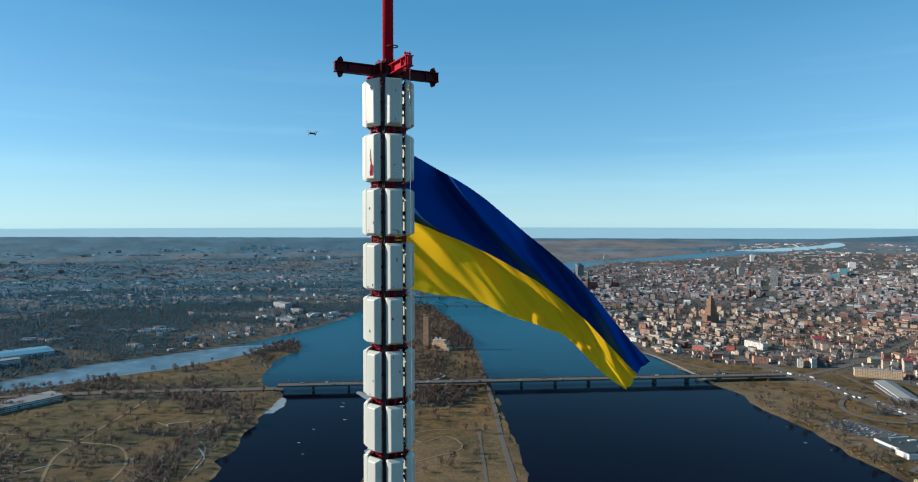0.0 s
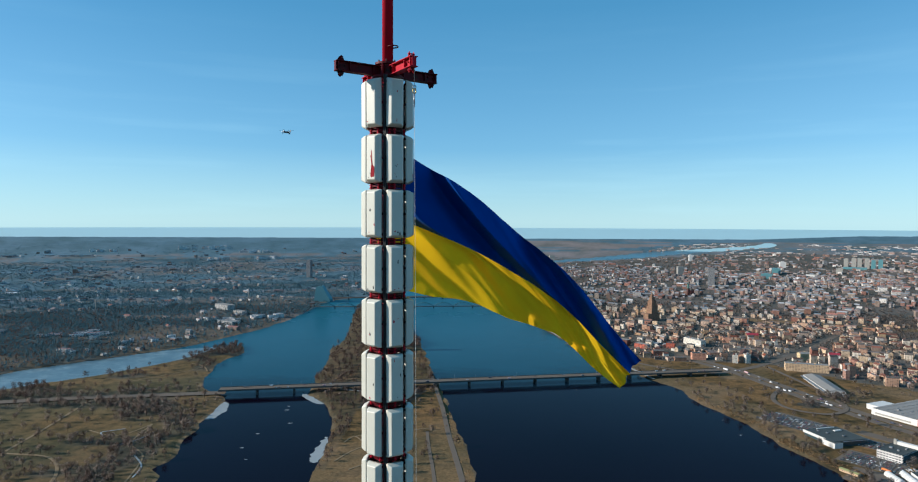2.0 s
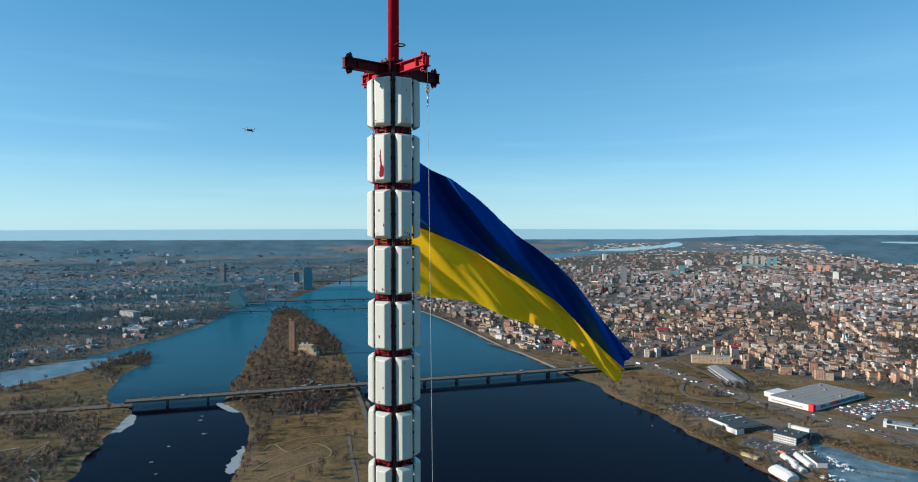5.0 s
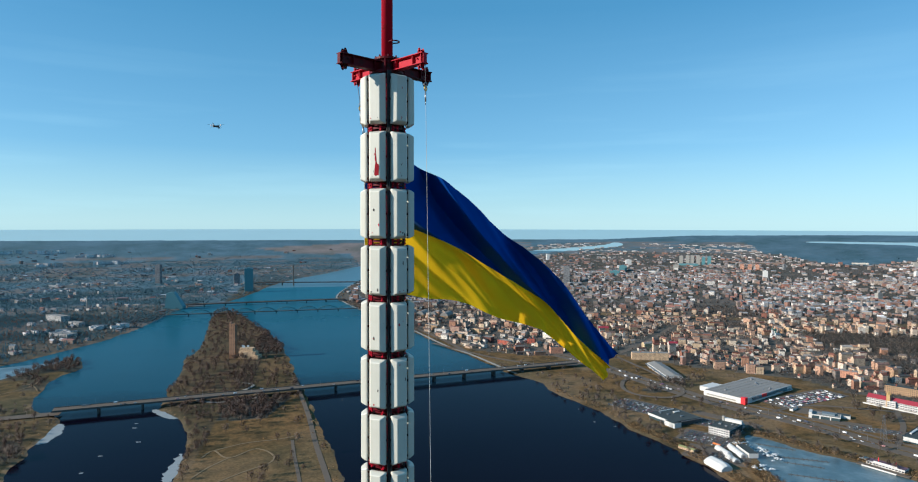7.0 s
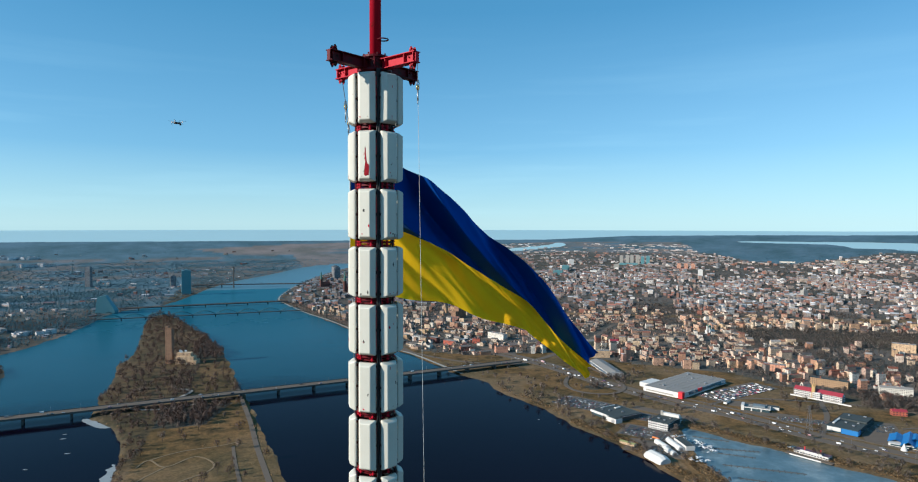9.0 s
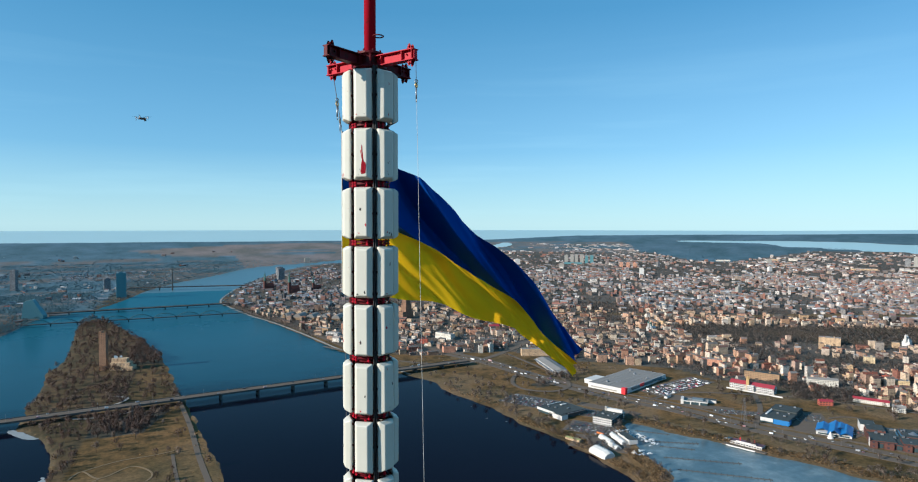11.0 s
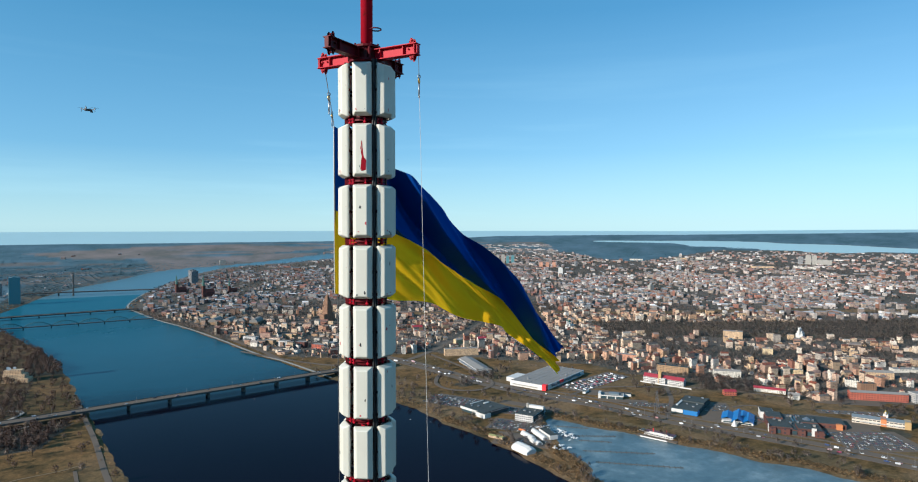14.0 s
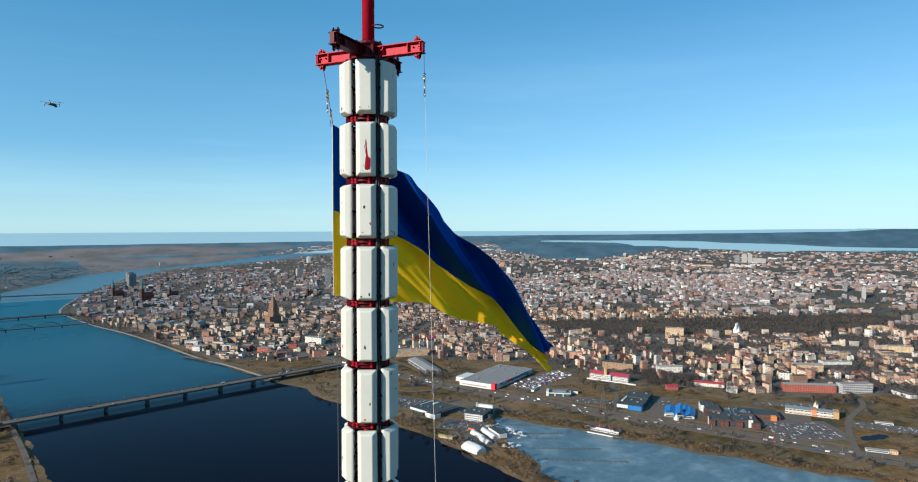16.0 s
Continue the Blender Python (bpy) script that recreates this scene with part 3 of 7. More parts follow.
RAIL_FIELD = [(1000, 2240), (1155, 2180), (1447, 2025), (1700, 1880), (2300, 1650), (3100, 1160), (3100, 1100), (2250, 1560), (1625, 1850), (1447, 1965), (1155, 2110), (990, 2180)]
OUTSKIRTS = [(1200, 5600), (2500, 6600), (3400, 7000), (4900, 6300), (5700, 7400), (7600, 10300), (6000, 11500), (4200, 10600), (2800, 8600)]      # works, docks and allotments beyond the town
HEATH = [(-200, 7000), (1200, 7300), (2600, 8800), (3900, 10300), (3300, 12000), (800, 11500), (-900, 9000)]


GROVES = [(1127, 903, 55), (1115, 955, 35), (1156, 861, 45), (1400, 1375, 120), (1331, 1018, 45), (1250, 609, 25), (1466, 552, 60), (1302, 574, 30), (1333, 786, 35), (1285, 819, 30),
          (1753, 891, 60), (1633, 705, 60), (1679, 1011, 50), (1286, 913, 40), (1471, 588, 40), (1124, 543, 22), (650, 3740, 150), (690, 3590, 120), (775, 2720, 70), (780, 2950, 60), (776, 2560, 60), (780, 3350, 70), (705, 1200, 40), (660, 1165, 22), (560, 800, 26), (520, 870, 20)]


def cover_of(x, y, shore):
    """Woodland, town and bare ground at plan points, each from 0 to 1."""
    n1, n2, n3 = value_noise(x, y, 170), value_noise(x + 900, y, 60), value_noise(x, y + 500, 420)
    wood = np.zeros(np.shape(x))
    town = inside(CITY, x, y) * 1.0
    long_isle, west_isle = inside(long_line, x, y), inside(west_line, x, y)
    east = ((x > 300) | (town > 0.5)) & ~long_isle
    west_side = (~long_isle) & (~west_isle) & ~east & (shore > 0)
    wood = np.where(long_isle & (y > 1330), np.where(y > 1700, 0.95, np.where(x < -262 + 0.12 * (y - 1400), 0.95, np.where(x > -150, 0.16, 0.45))) * step(0.25, 0.5, n2 + (y - 1330) / 700), wood)
    wood = np.where(long_isle & (y > 1135) & (y < 1262) & (x < -62 - (1262 - y) * 0.3), 0.95, wood)
    wood = np.where(long_isle & (x < -182) & (y > 850), 0.35, wood)
    wood = np.where(west_isle, np.maximum(step(0.55, 0.66, value_noise(x, y * 1.6, 95) * 0.55 + n2 * 0.45) * 0.7, 0.16 * step(0.4, 0.6, n1)), wood)
    wood = np.where(west_isle & (y > 1590), 0.9, wood)
    wood = np.where(west_isle & (y > 1130) & (y < 1240) & (x < -540), np.maximum(wood, 0.55), wood)
    bands = value_noise(x * 0.45 + y * 0.2, y * 1.5, 210) * 0.5 + value_noise(x * 0.6, y * 1.8 + 300, 70) * 0.3 + n3 * 0.2
    wood = np.where(west_side, 0.3 + 0.65 * step(0.38, 0.52, bands), wood)
    d = np.hypot(x, y)
    wood = np.where(west_side & (d > 7200), 0.95, wood)
    town = np.where(west_side & (d < 7000), 0.55 * step(0.56, 0.66, 1 - bands), town)
    wood = np.where(inside(GROVE, x, y) | inside(FAR_WOOD, x, y), 0.95, wood)
    town = np.where(inside(GROVE, x, y) | inside(FAR_WOOD, x, y) | inside(RAIL_FIELD, x, y), 0.0, town)
    for px, py, r in GROVES:
        wood = np.where(np.hypot(x - px, y - py) < r * (0.75 + 0.5 * n2), 0.85, wood)
    park = town * step(0.68, 0.8, n1) * ~((x < 760) & (y > 1700) & (y < 3600))
    wood = np.maximum(wood, park * 0.8)
    far_land = (d > 7800) & (shore > 0) & ~west_side
    wood = np.where(far_land & (town < 0.5), 0.9, wood)
    heath = inside(HEATH, x, y)
    wood = np.where(heath, step(0.5, 0.72, value_noise(x * 0.35 + y * 0.1, y, 420)), wood)
    edge = inside(OUTSKIRTS, x, y)
    wood = np.where(edge, 0.25 + 0.6 * step(0.5, 0.68, value_noise(x * 0.6, y * 1.3, 330)), wood)
    strip = (shore > 0) & (shore < 16) & (d < 2500)
    wood = np.where(east & strip & (y < 1100), 0.2, wood)
    wood = np.where(east & (y < 1450) & (town < 0.5) & (d < 1700), np.maximum(wood, 0.12 * step(0.5, 0.7, n2)), wood)
    bare = np.where((shore > -2) & (shore < 6) & (d < 3500), np.where(west_side, 0.15, 0.8) * step(0.35, 0.65, value_noise(x, y, 26)), 0.0)
    bare = np.where(east & (town < 0.5) & (y < 1450) & (shore > 0) & (shore < 48), np.maximum(bare, 0.6 * step(0.3, 0.6, value_noise(x * 2, y, 40))), bare)
    bare = np.where(heath, 0.1 * (1 - wood), bare)
    bare = np.where(edge, 0.35 * step(0.4, 0.6, value_noise(x, y + 90, 260)), bare)
    bare = np.where(long_isle & (y < 1330), np.maximum(bare, 0.38 * step(0.3, 0.55, n1)), bare)
    bare = np.where(inside(RAIL_FIELD, x, y), 0.55, bare)
    bare = np.where(east & (town < 0.5) & (y < 1500), np.maximum(bare, 0.45 * step(0.5, 0.7, n2)), bare)
    return wood, town, bare


def upright(me):
    """Level country: the laid-in land is shaded as the flat land it stands for."""
    me.normals_split_custom_set_from_vertices(np.tile((0.0, 0.0, 1.0), (len(me.vertices), 1)))


def build_ground():
    az = np.radians(np.concatenate([np.arange(-46, 76, 0.2), np.arange(76, 314, 4.0)]))
    tang = np.concatenate([np.linspace(0.62, 0.03, 285), np.linspace(0.03, 0.0049, 60)[1:]])
    r = np.concatenate([[2, 60, 150, 300, 430], VIEW[2] / tang])
    a, rr = np.meshgrid(az, r)
    x, y = VIEW[0] + rr * np.sin(a), VIEW[1] + rr * np.cos(a)
    shore = land(x, y)
    away = rr / 1000
    z = np.clip(shore * 0.22, -2.0 - 0.5 * away ** 2, 2.5 + away * 0.3 * (away > 3)) + np.where(shore > 14, (value_noise(x, y, 40) - 0.5) * 0.25, 0)
    wood, town, bare = cover_of(x, y, shore)
    rows, cols = x.shape
    i = np.arange(rows * cols).reshape(rows, cols)
    j = np.roll(i, -1, 1)
    quads = np.stack([i[:-1], j[:-1], j[1:], i[1:]], -1).reshape(-1, 4)
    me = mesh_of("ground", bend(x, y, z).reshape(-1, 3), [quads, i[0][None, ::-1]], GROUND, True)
    pines = np.maximum(step(2600, 6000, rr), step(1500, 3300, rr) * ((x < -420) & ~inside(west_line, x, y)))      # mask by distance for the painted haze tint, sooner in the west
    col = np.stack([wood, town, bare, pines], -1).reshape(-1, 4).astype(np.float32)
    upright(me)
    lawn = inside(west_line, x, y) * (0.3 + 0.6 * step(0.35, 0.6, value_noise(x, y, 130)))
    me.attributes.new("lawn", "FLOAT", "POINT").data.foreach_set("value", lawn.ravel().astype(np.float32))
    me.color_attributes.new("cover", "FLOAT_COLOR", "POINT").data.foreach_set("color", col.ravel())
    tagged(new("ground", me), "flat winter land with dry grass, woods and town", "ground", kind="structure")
    r = np.concatenate([[2, 300], VIEW[2] / np.concatenate([np.linspace(0.62, tang[232], 40)[:-1], tang[242:]])])
    a, rr = np.meshgrid(az, r)
    i = np.arange(a.size).reshape(a.shape)
    j = np.roll(i, -1, 1)
    quads = np.stack([i[:-1], j[:-1], j[1:], i[1:]], -1).reshape(-1, 4)
    co = bend(VIEW[0] + rr * np.sin(a), VIEW[1] + rr * np.cos(a), 0 * a).reshape(-1, 3)
    reach = rr[:-1].ravel()
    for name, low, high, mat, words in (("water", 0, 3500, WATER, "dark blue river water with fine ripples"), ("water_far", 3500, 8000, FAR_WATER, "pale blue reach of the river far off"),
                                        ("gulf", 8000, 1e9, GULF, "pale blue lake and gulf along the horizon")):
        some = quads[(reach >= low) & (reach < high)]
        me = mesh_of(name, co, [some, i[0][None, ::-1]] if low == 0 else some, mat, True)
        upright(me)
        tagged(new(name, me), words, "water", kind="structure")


build_ground()


def sheet(name, outline, z, mat, label, category="ice", kind="structure"):
    """A flat sheet with a ragged outline a few centimetres thick."""
    bm = bm_new()
    top = [bm.verts.new((px, py, z)) for px, py in outline]
    f = bm.faces.new(top)
    if f.normal.z < 0:
        f.normal_flip()
    low = bmesh.ops.extrude_face_region(bm, geom=[f])
    bmesh.ops.translate(bm, verts=[v for v in low["geom"] if isinstance(v, bmesh.types.BMVert)], vec=(0, 0, -0.25))
    bmesh.ops.triangulate(bm, faces=bm.faces[:])
    bmesh.ops.recalc_face_normals(bm, faces=bm.faces[:])
    return tagged(part(name, bm, mat), label, category, kind=kind)


def ragged(points, amount, seed):
    rnd = random.Random(seed)
    return [(px + rnd.uniform(-amount, amount), py + rnd.uniform(-amount, amount)) for px, py in smooth_line(points, 6, True)]


sheet("marina_ice", [(px + 0, py) for px, py in smooth_line(MARINA, 3, True) + (smooth_line(MARINA, 3, True) - (750, 500)) * 0.03], 0.12, ICE, "bluish grey ice over the frozen marina basin")
sheet("channel_ice", ragged([(-1450, 700), (-1091, 1262), (-1047, 1360), (-984, 1458), (-901, 1543), (-834, 1614), (-760, 1700), (-700, 1755), (-655, 1752), (-640, 1700),
                             (-680, 1560), (-736, 1465), (-815, 1366), (-895, 1290), (-957, 1216), (-1039, 1165), (-1400, 560)], 3, 3), 0.12, ICE, "pale ice over the frozen side channel")
for k, pts in enumerate(([(-478, 1095), (-488, 1137), (-465, 1152), (-441, 1184), (-424, 1150), (-424, 1095), (-438, 1076)],
                         [(-212, 890), (-215, 922), (-212, 978), (-204, 983), (-196, 921), (-203, 882)],
                         [(-310, 1248), (-290, 1225), (-254, 1180), (-262, 1172), (-300, 1215)])):
    sheet("shore_ice", ragged(pts, 3, 20 + k), 0.16, SNOW, "white shelf of old ice along the shore")
sheet("pond", ragged([(1082, 462), (1094, 474), (1114, 468), (1138, 458), (1130, 447), (1108, 450)], 1.5, 41), 2.62, WATER, "dark pond on a grassy plot", "pond")
for k in range(9):
    rnd = random.Random(100 + k)
    cx, cy = ((-300, 1010), (-310, 930), (-290, 1120), (430, 1010), (455, 930), (440, 1100))[k % 6]
    cx, cy, ang, w = cx + rnd.uniform(-32, 32), cy + rnd.uniform(-60, 60), rnd.uniform(0, 3.1), rnd.choice((0.7, 0.9, 1.2, 1.6, 2.4))
    sheet("ice_floe", ragged([(cx + w * math.cos(a + ang) * (2.4 if math.cos(a) > 0 else 1.0), cy + w * 1.6 * math.sin(a + ang) * rnd.uniform(0.2, 1)) for a in (0, 1.2, 2.4, 3.6, 4.9)], 0.7, k), 0.1, SNOW,
          "broken white ice drifting on dark water", "ice", kind="")


# ---- roads, paths, bridges ----
LAYERS = itertools.count()      # each strip lies a few millimetres above the last


def ribbon(name, points, width, z, mat, label, category="road", kind="structure", steps=6, thick=0.3):
    """A strip of paving along a plan line, with a real edge."""
    p = smooth_line(points, steps)
    d = np.gradient(p, axis=0)
    d /= np.linalg.norm(d, axis=1)[:, None]
    side = np.stack([d[:, 1], -d[:, 0]], 1) * width / 2
    n = len(p)
    zz = np.full(n, z) if np.isscalar(z) else np.interp(np.linspace(0, 1, n), np.linspace(0, 1, len(z)), z)
    zz = zz + (0.0 if name == "parking_lot" else 0.005 * next(LAYERS))
    v = np.concatenate([np.c_[p - side, zz], np.c_[p + side, zz], np.c_[p - side, zz - thick], np.c_[p + side, zz - thick]])
    i = np.arange(n - 1)
    f = np.concatenate([np.stack([i, i + n, i + n + 1, i + 1], 1), np.stack([i, i + 1, i + 2 * n + 1, i + 2 * n], 1), np.stack([i + n, i + 3 * n, i + 3 * n + 1, i + n + 1], 1),
                        np.stack([i + 2 * n, i + 2 * n + 1, i + 3 * n + 1, i + 3 * n], 1)])
    return tagged(new(name, bend_mesh(mesh_of(name, v, f, mat))), label, category, kind=kind)


KRASTA = [(560, 1620), (640, 1430), (690, 1210), (742, 1040), (800, 925), (845, 790), (905, 665), (961, 540), (1003, 435), (1044, 350), (1150, 60)]
ribbon("road", [(px - 10, py - 5) for px, py in KRASTA], 19, 2.95, ASPHALT, "grey asphalt carriageway along the frozen basin")
ribbon("road", [(px + 12, py + 6) for px, py in KRASTA], 19, 2.95, ASPHALT, "grey asphalt carriageway along the frozen basin")
ribbon("road", [(px + 34, py + 17) for px, py in KRASTA[3:9]], 7, 2.9, ASPHALT, "narrow asphalt service road beside the carriageways")
ribbon("road", [(923, 677), (987, 690), (1030, 708), (1054, 727), (1064, 754), (1045, 768), (1015, 772)], 6, 3.0, ASPHALT, "curved asphalt drive round a blue-roofed hall")
ribbon("road", [(865, 790), (905, 822), (960, 868), (1010, 925), (1060, 985)], 9, 3.0, ASPHALT, "asphalt side street beside the dealership")
ribbon("road", [(800, 985), (850, 1000), (905, 1003), (985, 960), (1085, 890), (1150, 800), (1212, 705)], 8, 2.98, ASPHALT, "asphalt street behind the shops")
ribbon("road", [(575, 1408), (640, 1440), (733, 1500), (900, 1640), (1150, 1900)], 16, 3.0, ASPHALT, "asphalt avenue leading from the bridge into town")
ribbon("road", [(988, 425), (1067, 474), (1130, 508), (1181, 530), (1225, 541), (1290, 556), (1345, 590)], 10, 3.0, ASPHALT, "asphalt side street between shops")
ribbon("road", [(306, 1764), (372, 1630), (440, 1515), (520, 1440), (600, 1420)], 10, 3.0, ASPHALT, "asphalt embankment road along the river")
ribbon("road", [(82, 2960), (112, 2790), (172, 2505), (245, 2262), (306, 1990), (350, 1780), (372, 1630)], 14, 3.0, ASPHALT, "asphalt embankment road along the river")
ribbon("road", [(735, 1480), (738, 1338), (735, 1215), (715, 1140), (665, 1108), (615, 1135), (608, 1190), (640, 1250), (690, 1290)], 9, 3.6, ASPHALT, "curved asphalt slip road of the interchange")
ribbon("road", [(-990, 1130), (-742, 1190), (-607, 1212), (-460, 1234)], 24, 4.5, ASPHALT, "asphalt causeway across the grassy island")
ribbon("road", [(-1800, 860), (-1300, 1030), (-990, 1130)], 24, 4.5, ASPHALT, "asphalt causeway across the grassy island")
ribbon("road", [(-169, 1397), (-145, 1370), (-165, 1325), (-200, 1305), (-240, 1275)], 7, 4.2, CONCRETE, "narrow slip road winding under the bridge")
ribbon("road", [(-240, 1268), (-190, 1250), (-140, 1262), (-118, 1290), (-140, 1310)], 7, 4.2, CONCRETE, "narrow slip road winding under the bridge")
ribbon("pavement", [(-60, 1400), (-46, 1290), (-27, 1138), (-13, 989), (4, 845), (30, 600)], 8, 2.85, ASPHALT, "grey paved promenade along the island's edge", "pavement")
ribbon("pavement", [(-49, 1010), (-43, 940), (-32, 840), (-20, 700)], 5, 2.85, ASPHALT, "dark strip of paving between grass plots", "pavement")
ribbon("embankment", [(px + 5, py + 1) for px, py in ((424, 1360), (402, 1459), (371, 1590), (331, 1715), (278, 1981), (215, 2251), (142, 2495), (80, 2789), (57, 2944), (79, 3163), (146, 3513))], 7, 2.9, CONCRETE, "pale stone embankment along the town bank", "embankment", steps=10)
PATHS = [[(-698, 1172), (-678, 1019), (-668, 907), (-654, 836), (-600, 740)], [(-900, 950), (-821, 935), (-752, 924), (-668, 907), (-589, 891), (-540, 830), (-521, 760)],
         [(-513, 1043), (-502, 953), (-455, 894), (-430, 782)], [(-600, 1010), (-540, 985), (-513, 1043)], [(-175, 958), (-162, 985), (-136, 950), (-101, 981), (-74, 950), (-76, 919), (-110, 890), (-150, 850)],
         [(-162, 985), (-120, 1010), (-70, 1018), (-40, 1030)], [(-136, 950), (-160, 915), (-175, 880)], [(-700, 1320), (-650, 1380), (-600, 1450), (-605, 1540)], [(-640, 1500), (-600, 1470), (-570, 1420)]]
for k, line in enumerate(PATHS):
    ribbon("path", line, 4.5 if k < 2 else 2.6, 2.82, GRAVEL, "pale gravel footpath through dry grass", "path")
for line in ([(-560, 980), (-575, 1000), (-560, 1010), (-545, 1018)], [(-470, 900), (-440, 860), (-432, 820)], [(-520, 940), (-500, 965), (-490, 1000)], [(-640, 820), (-660, 790), (-690, 770)]):
    ribbon("snow_strip", line, 2.2, 2.9, SNOW, "narrow leftover strip of white snow", "snow", kind="")


def beam_bridge(a, b, z, width, deck, spans, label, skip=(), rails=True, body=None):
    """A girder bridge from a to b (plan points): deck, parapets and a row of wall piers."""
    a, b = Vector((*a, 0)), Vector((*b, 0))
    d = (b - a).normalized()
    n = Vector((d.y, -d.x, 0))
    length, turn = (b - a).length, Matrix(((d.x, n.x, 0, 0), (d.y, n.y, 0, 0), (0, 0, 1, 0), (0, 0, 0, 1)))
    ob = thing("bridge", (0, 0, 0), label, "bridge")
    body = body or BRIDGE_CONCRETE
    mid = (a + b) / 2

    def piece(name, size, at, mat, cuts=40, bevel=0.0):
        bm = bm_new()
        box(bm, size, Matrix.Translation(at) @ turn, bevel)
        if size[0] > 100:
            es = [e for e in bm.edges if e.calc_length() > size[0] * 0.9]
            bmesh.ops.subdivide_edges(bm, edges=es, cuts=cuts, use_grid_fill=True)
        me = part(name, bm, mat, ob)
        bend_mesh(me.data)
        return me

    piece("deck", (length, width, deck), mid + Vector((0, 0, z - deck / 2)), body)
    piece("roadway", (length, width - 4, 0.15), mid + Vector((0, 0, z + 0.09)), ASPHALT)
    if rails:
        for sgn in (-1, 1):
            piece("parapet", (length, 0.35, 1.1), mid + n * sgn * (width / 2 - 0.2) + Vector((0, 0, z + 0.55)), body)
    for i in range(1, spans):
        if i in skip:
            continue
        at = a.lerp(b, i / spans)
        piece("pier", (3.2, width * 0.72, z - deck + 2), at + Vector((0, 0, (z - deck) / 2 - 1)), body, bevel=0.6)
    return ob


SALU_A, SALU_B = (-470, 1228), (590, 1406)
salu = beam_bridge(SALU_A, SALU_B, 13.0, 25, 2.3, 15, "long grey concrete road bridge crossing two river arms")
beam_bridge((-560, 2740), (95, 2815), 12.0, 26, 2.6, 8, "low dark grey road bridge on wall piers", body=DARK_STEEL)
vansu = beam_bridge((-360, 3640), (200, 3575), 16.0, 28, 2.6, 4, "cable-stayed road bridge with a single slender pylon", skip=(2, 3), body=DARK_STEEL)
rail = beam_bridge((-560, 2455), (135, 2500), 11.0, 11, 2.2, 9, "steel railway bridge with a row of bowed arches", rails=False, body=DARK_STEEL)


def bent_part(name, bm, mat, parent, label=""):
    ob = part(name, bm, mat, parent, label)
    bend_mesh(ob.data)
    return ob


def rail_arches():
    a, b = Vector((-560, 2455, 0)), Vector((135, 2500, 0))
    n = Vector((-(b - a).y, (b - a).x, 0)).normalized()
    for i in range(9):
        p, q = a.lerp(b, i / 9), a.lerp(b, (i + 1) / 9)
        for sgn in (-1, 1):
            bm = bm_new()
            pts = [p.lerp(q, k / 12) + n * sgn * 5 + Vector((0, 0, 11 + 13.5 * (1 - (k / 6 - 1) ** 2))) for k in range(13)]
            for s, e in zip(pts, pts[1:]):
                rod(bm, s, e, 0.7, sides=5)
            for k in range(1, 12):
                rod(bm, pts[k], (pts[k].x, pts[k].y, 11), 0.22, sides=4, caps=False)
            bent_part("arch", bm, TEAL_STEEL, rail, "bowed blue-green steel truss")


def pylon():
    base = Vector((-158, 3600, 0))
    bm = bm_new()
    for sgn in (-1, 1):
        rod(bm, base + Vector((0, sgn * 11, -2)), base + Vector((0, 0, 62)), 4.0, 3.2, 6)
    rod(bm, base + Vector((0, 0, 60)), base + Vector((0, 0, 112)), 4.2, 2.6, 6)
    bent_part("pylon", bm, BRIDGE_CONCRETE, vansu, "grey slender A-shaped pylon")
    d = Vector((560, -65, 0)).normalized()
    for sgn in (-1, 1):
        for k in range(1, 6):
            bent_part("stay_cable", rod(bm_new(), base + Vector((0, 0, 70 + k * 6)), base + d * sgn * (28 + k * 26) + Vector((0, 0, 16)), 0.35, sides=4), STEEL, vansu)


rail_arches()
pylon()


# ---- the antenna mast ----
MAST_TURN = -147.5       # compass turn of the first cross arm, in degrees
TOP, PITCH = 347.945, 1.10
mast = tagged(thing("antenna_mast", (0, 0, 0), "red steel antenna mast ringed with white panel antennas", "antenna mast"), "")


def polar(r, deg, z):
    return Vector((r * math.cos(radians(deg)), r * math.sin(radians(deg)), z))


def line_of(bm, pts, r, sides=6):
    """A cord swept along points."""
    rows = []
    for i, p in enumerate(pts):
        way = (pts[min(i + 1, len(pts) - 1)] - pts[max(i - 1, 0)]).normalized()
        a = way.cross(Vector((0.31, 0.95, 0.05))).normalized()
        b = way.cross(a)
        rows.append([bm.verts.new(p + (a * math.cos(t) + b * math.sin(t)) * r) for t in (2 * math.pi * k / sides for k in range(sides))])
    for p, q in zip(rows, rows[1:]):
        for k in range(sides):
            bm.faces.new((p[k], p[(k + 1) % sides], q[(k + 1) % sides], q[k]))
    return bm


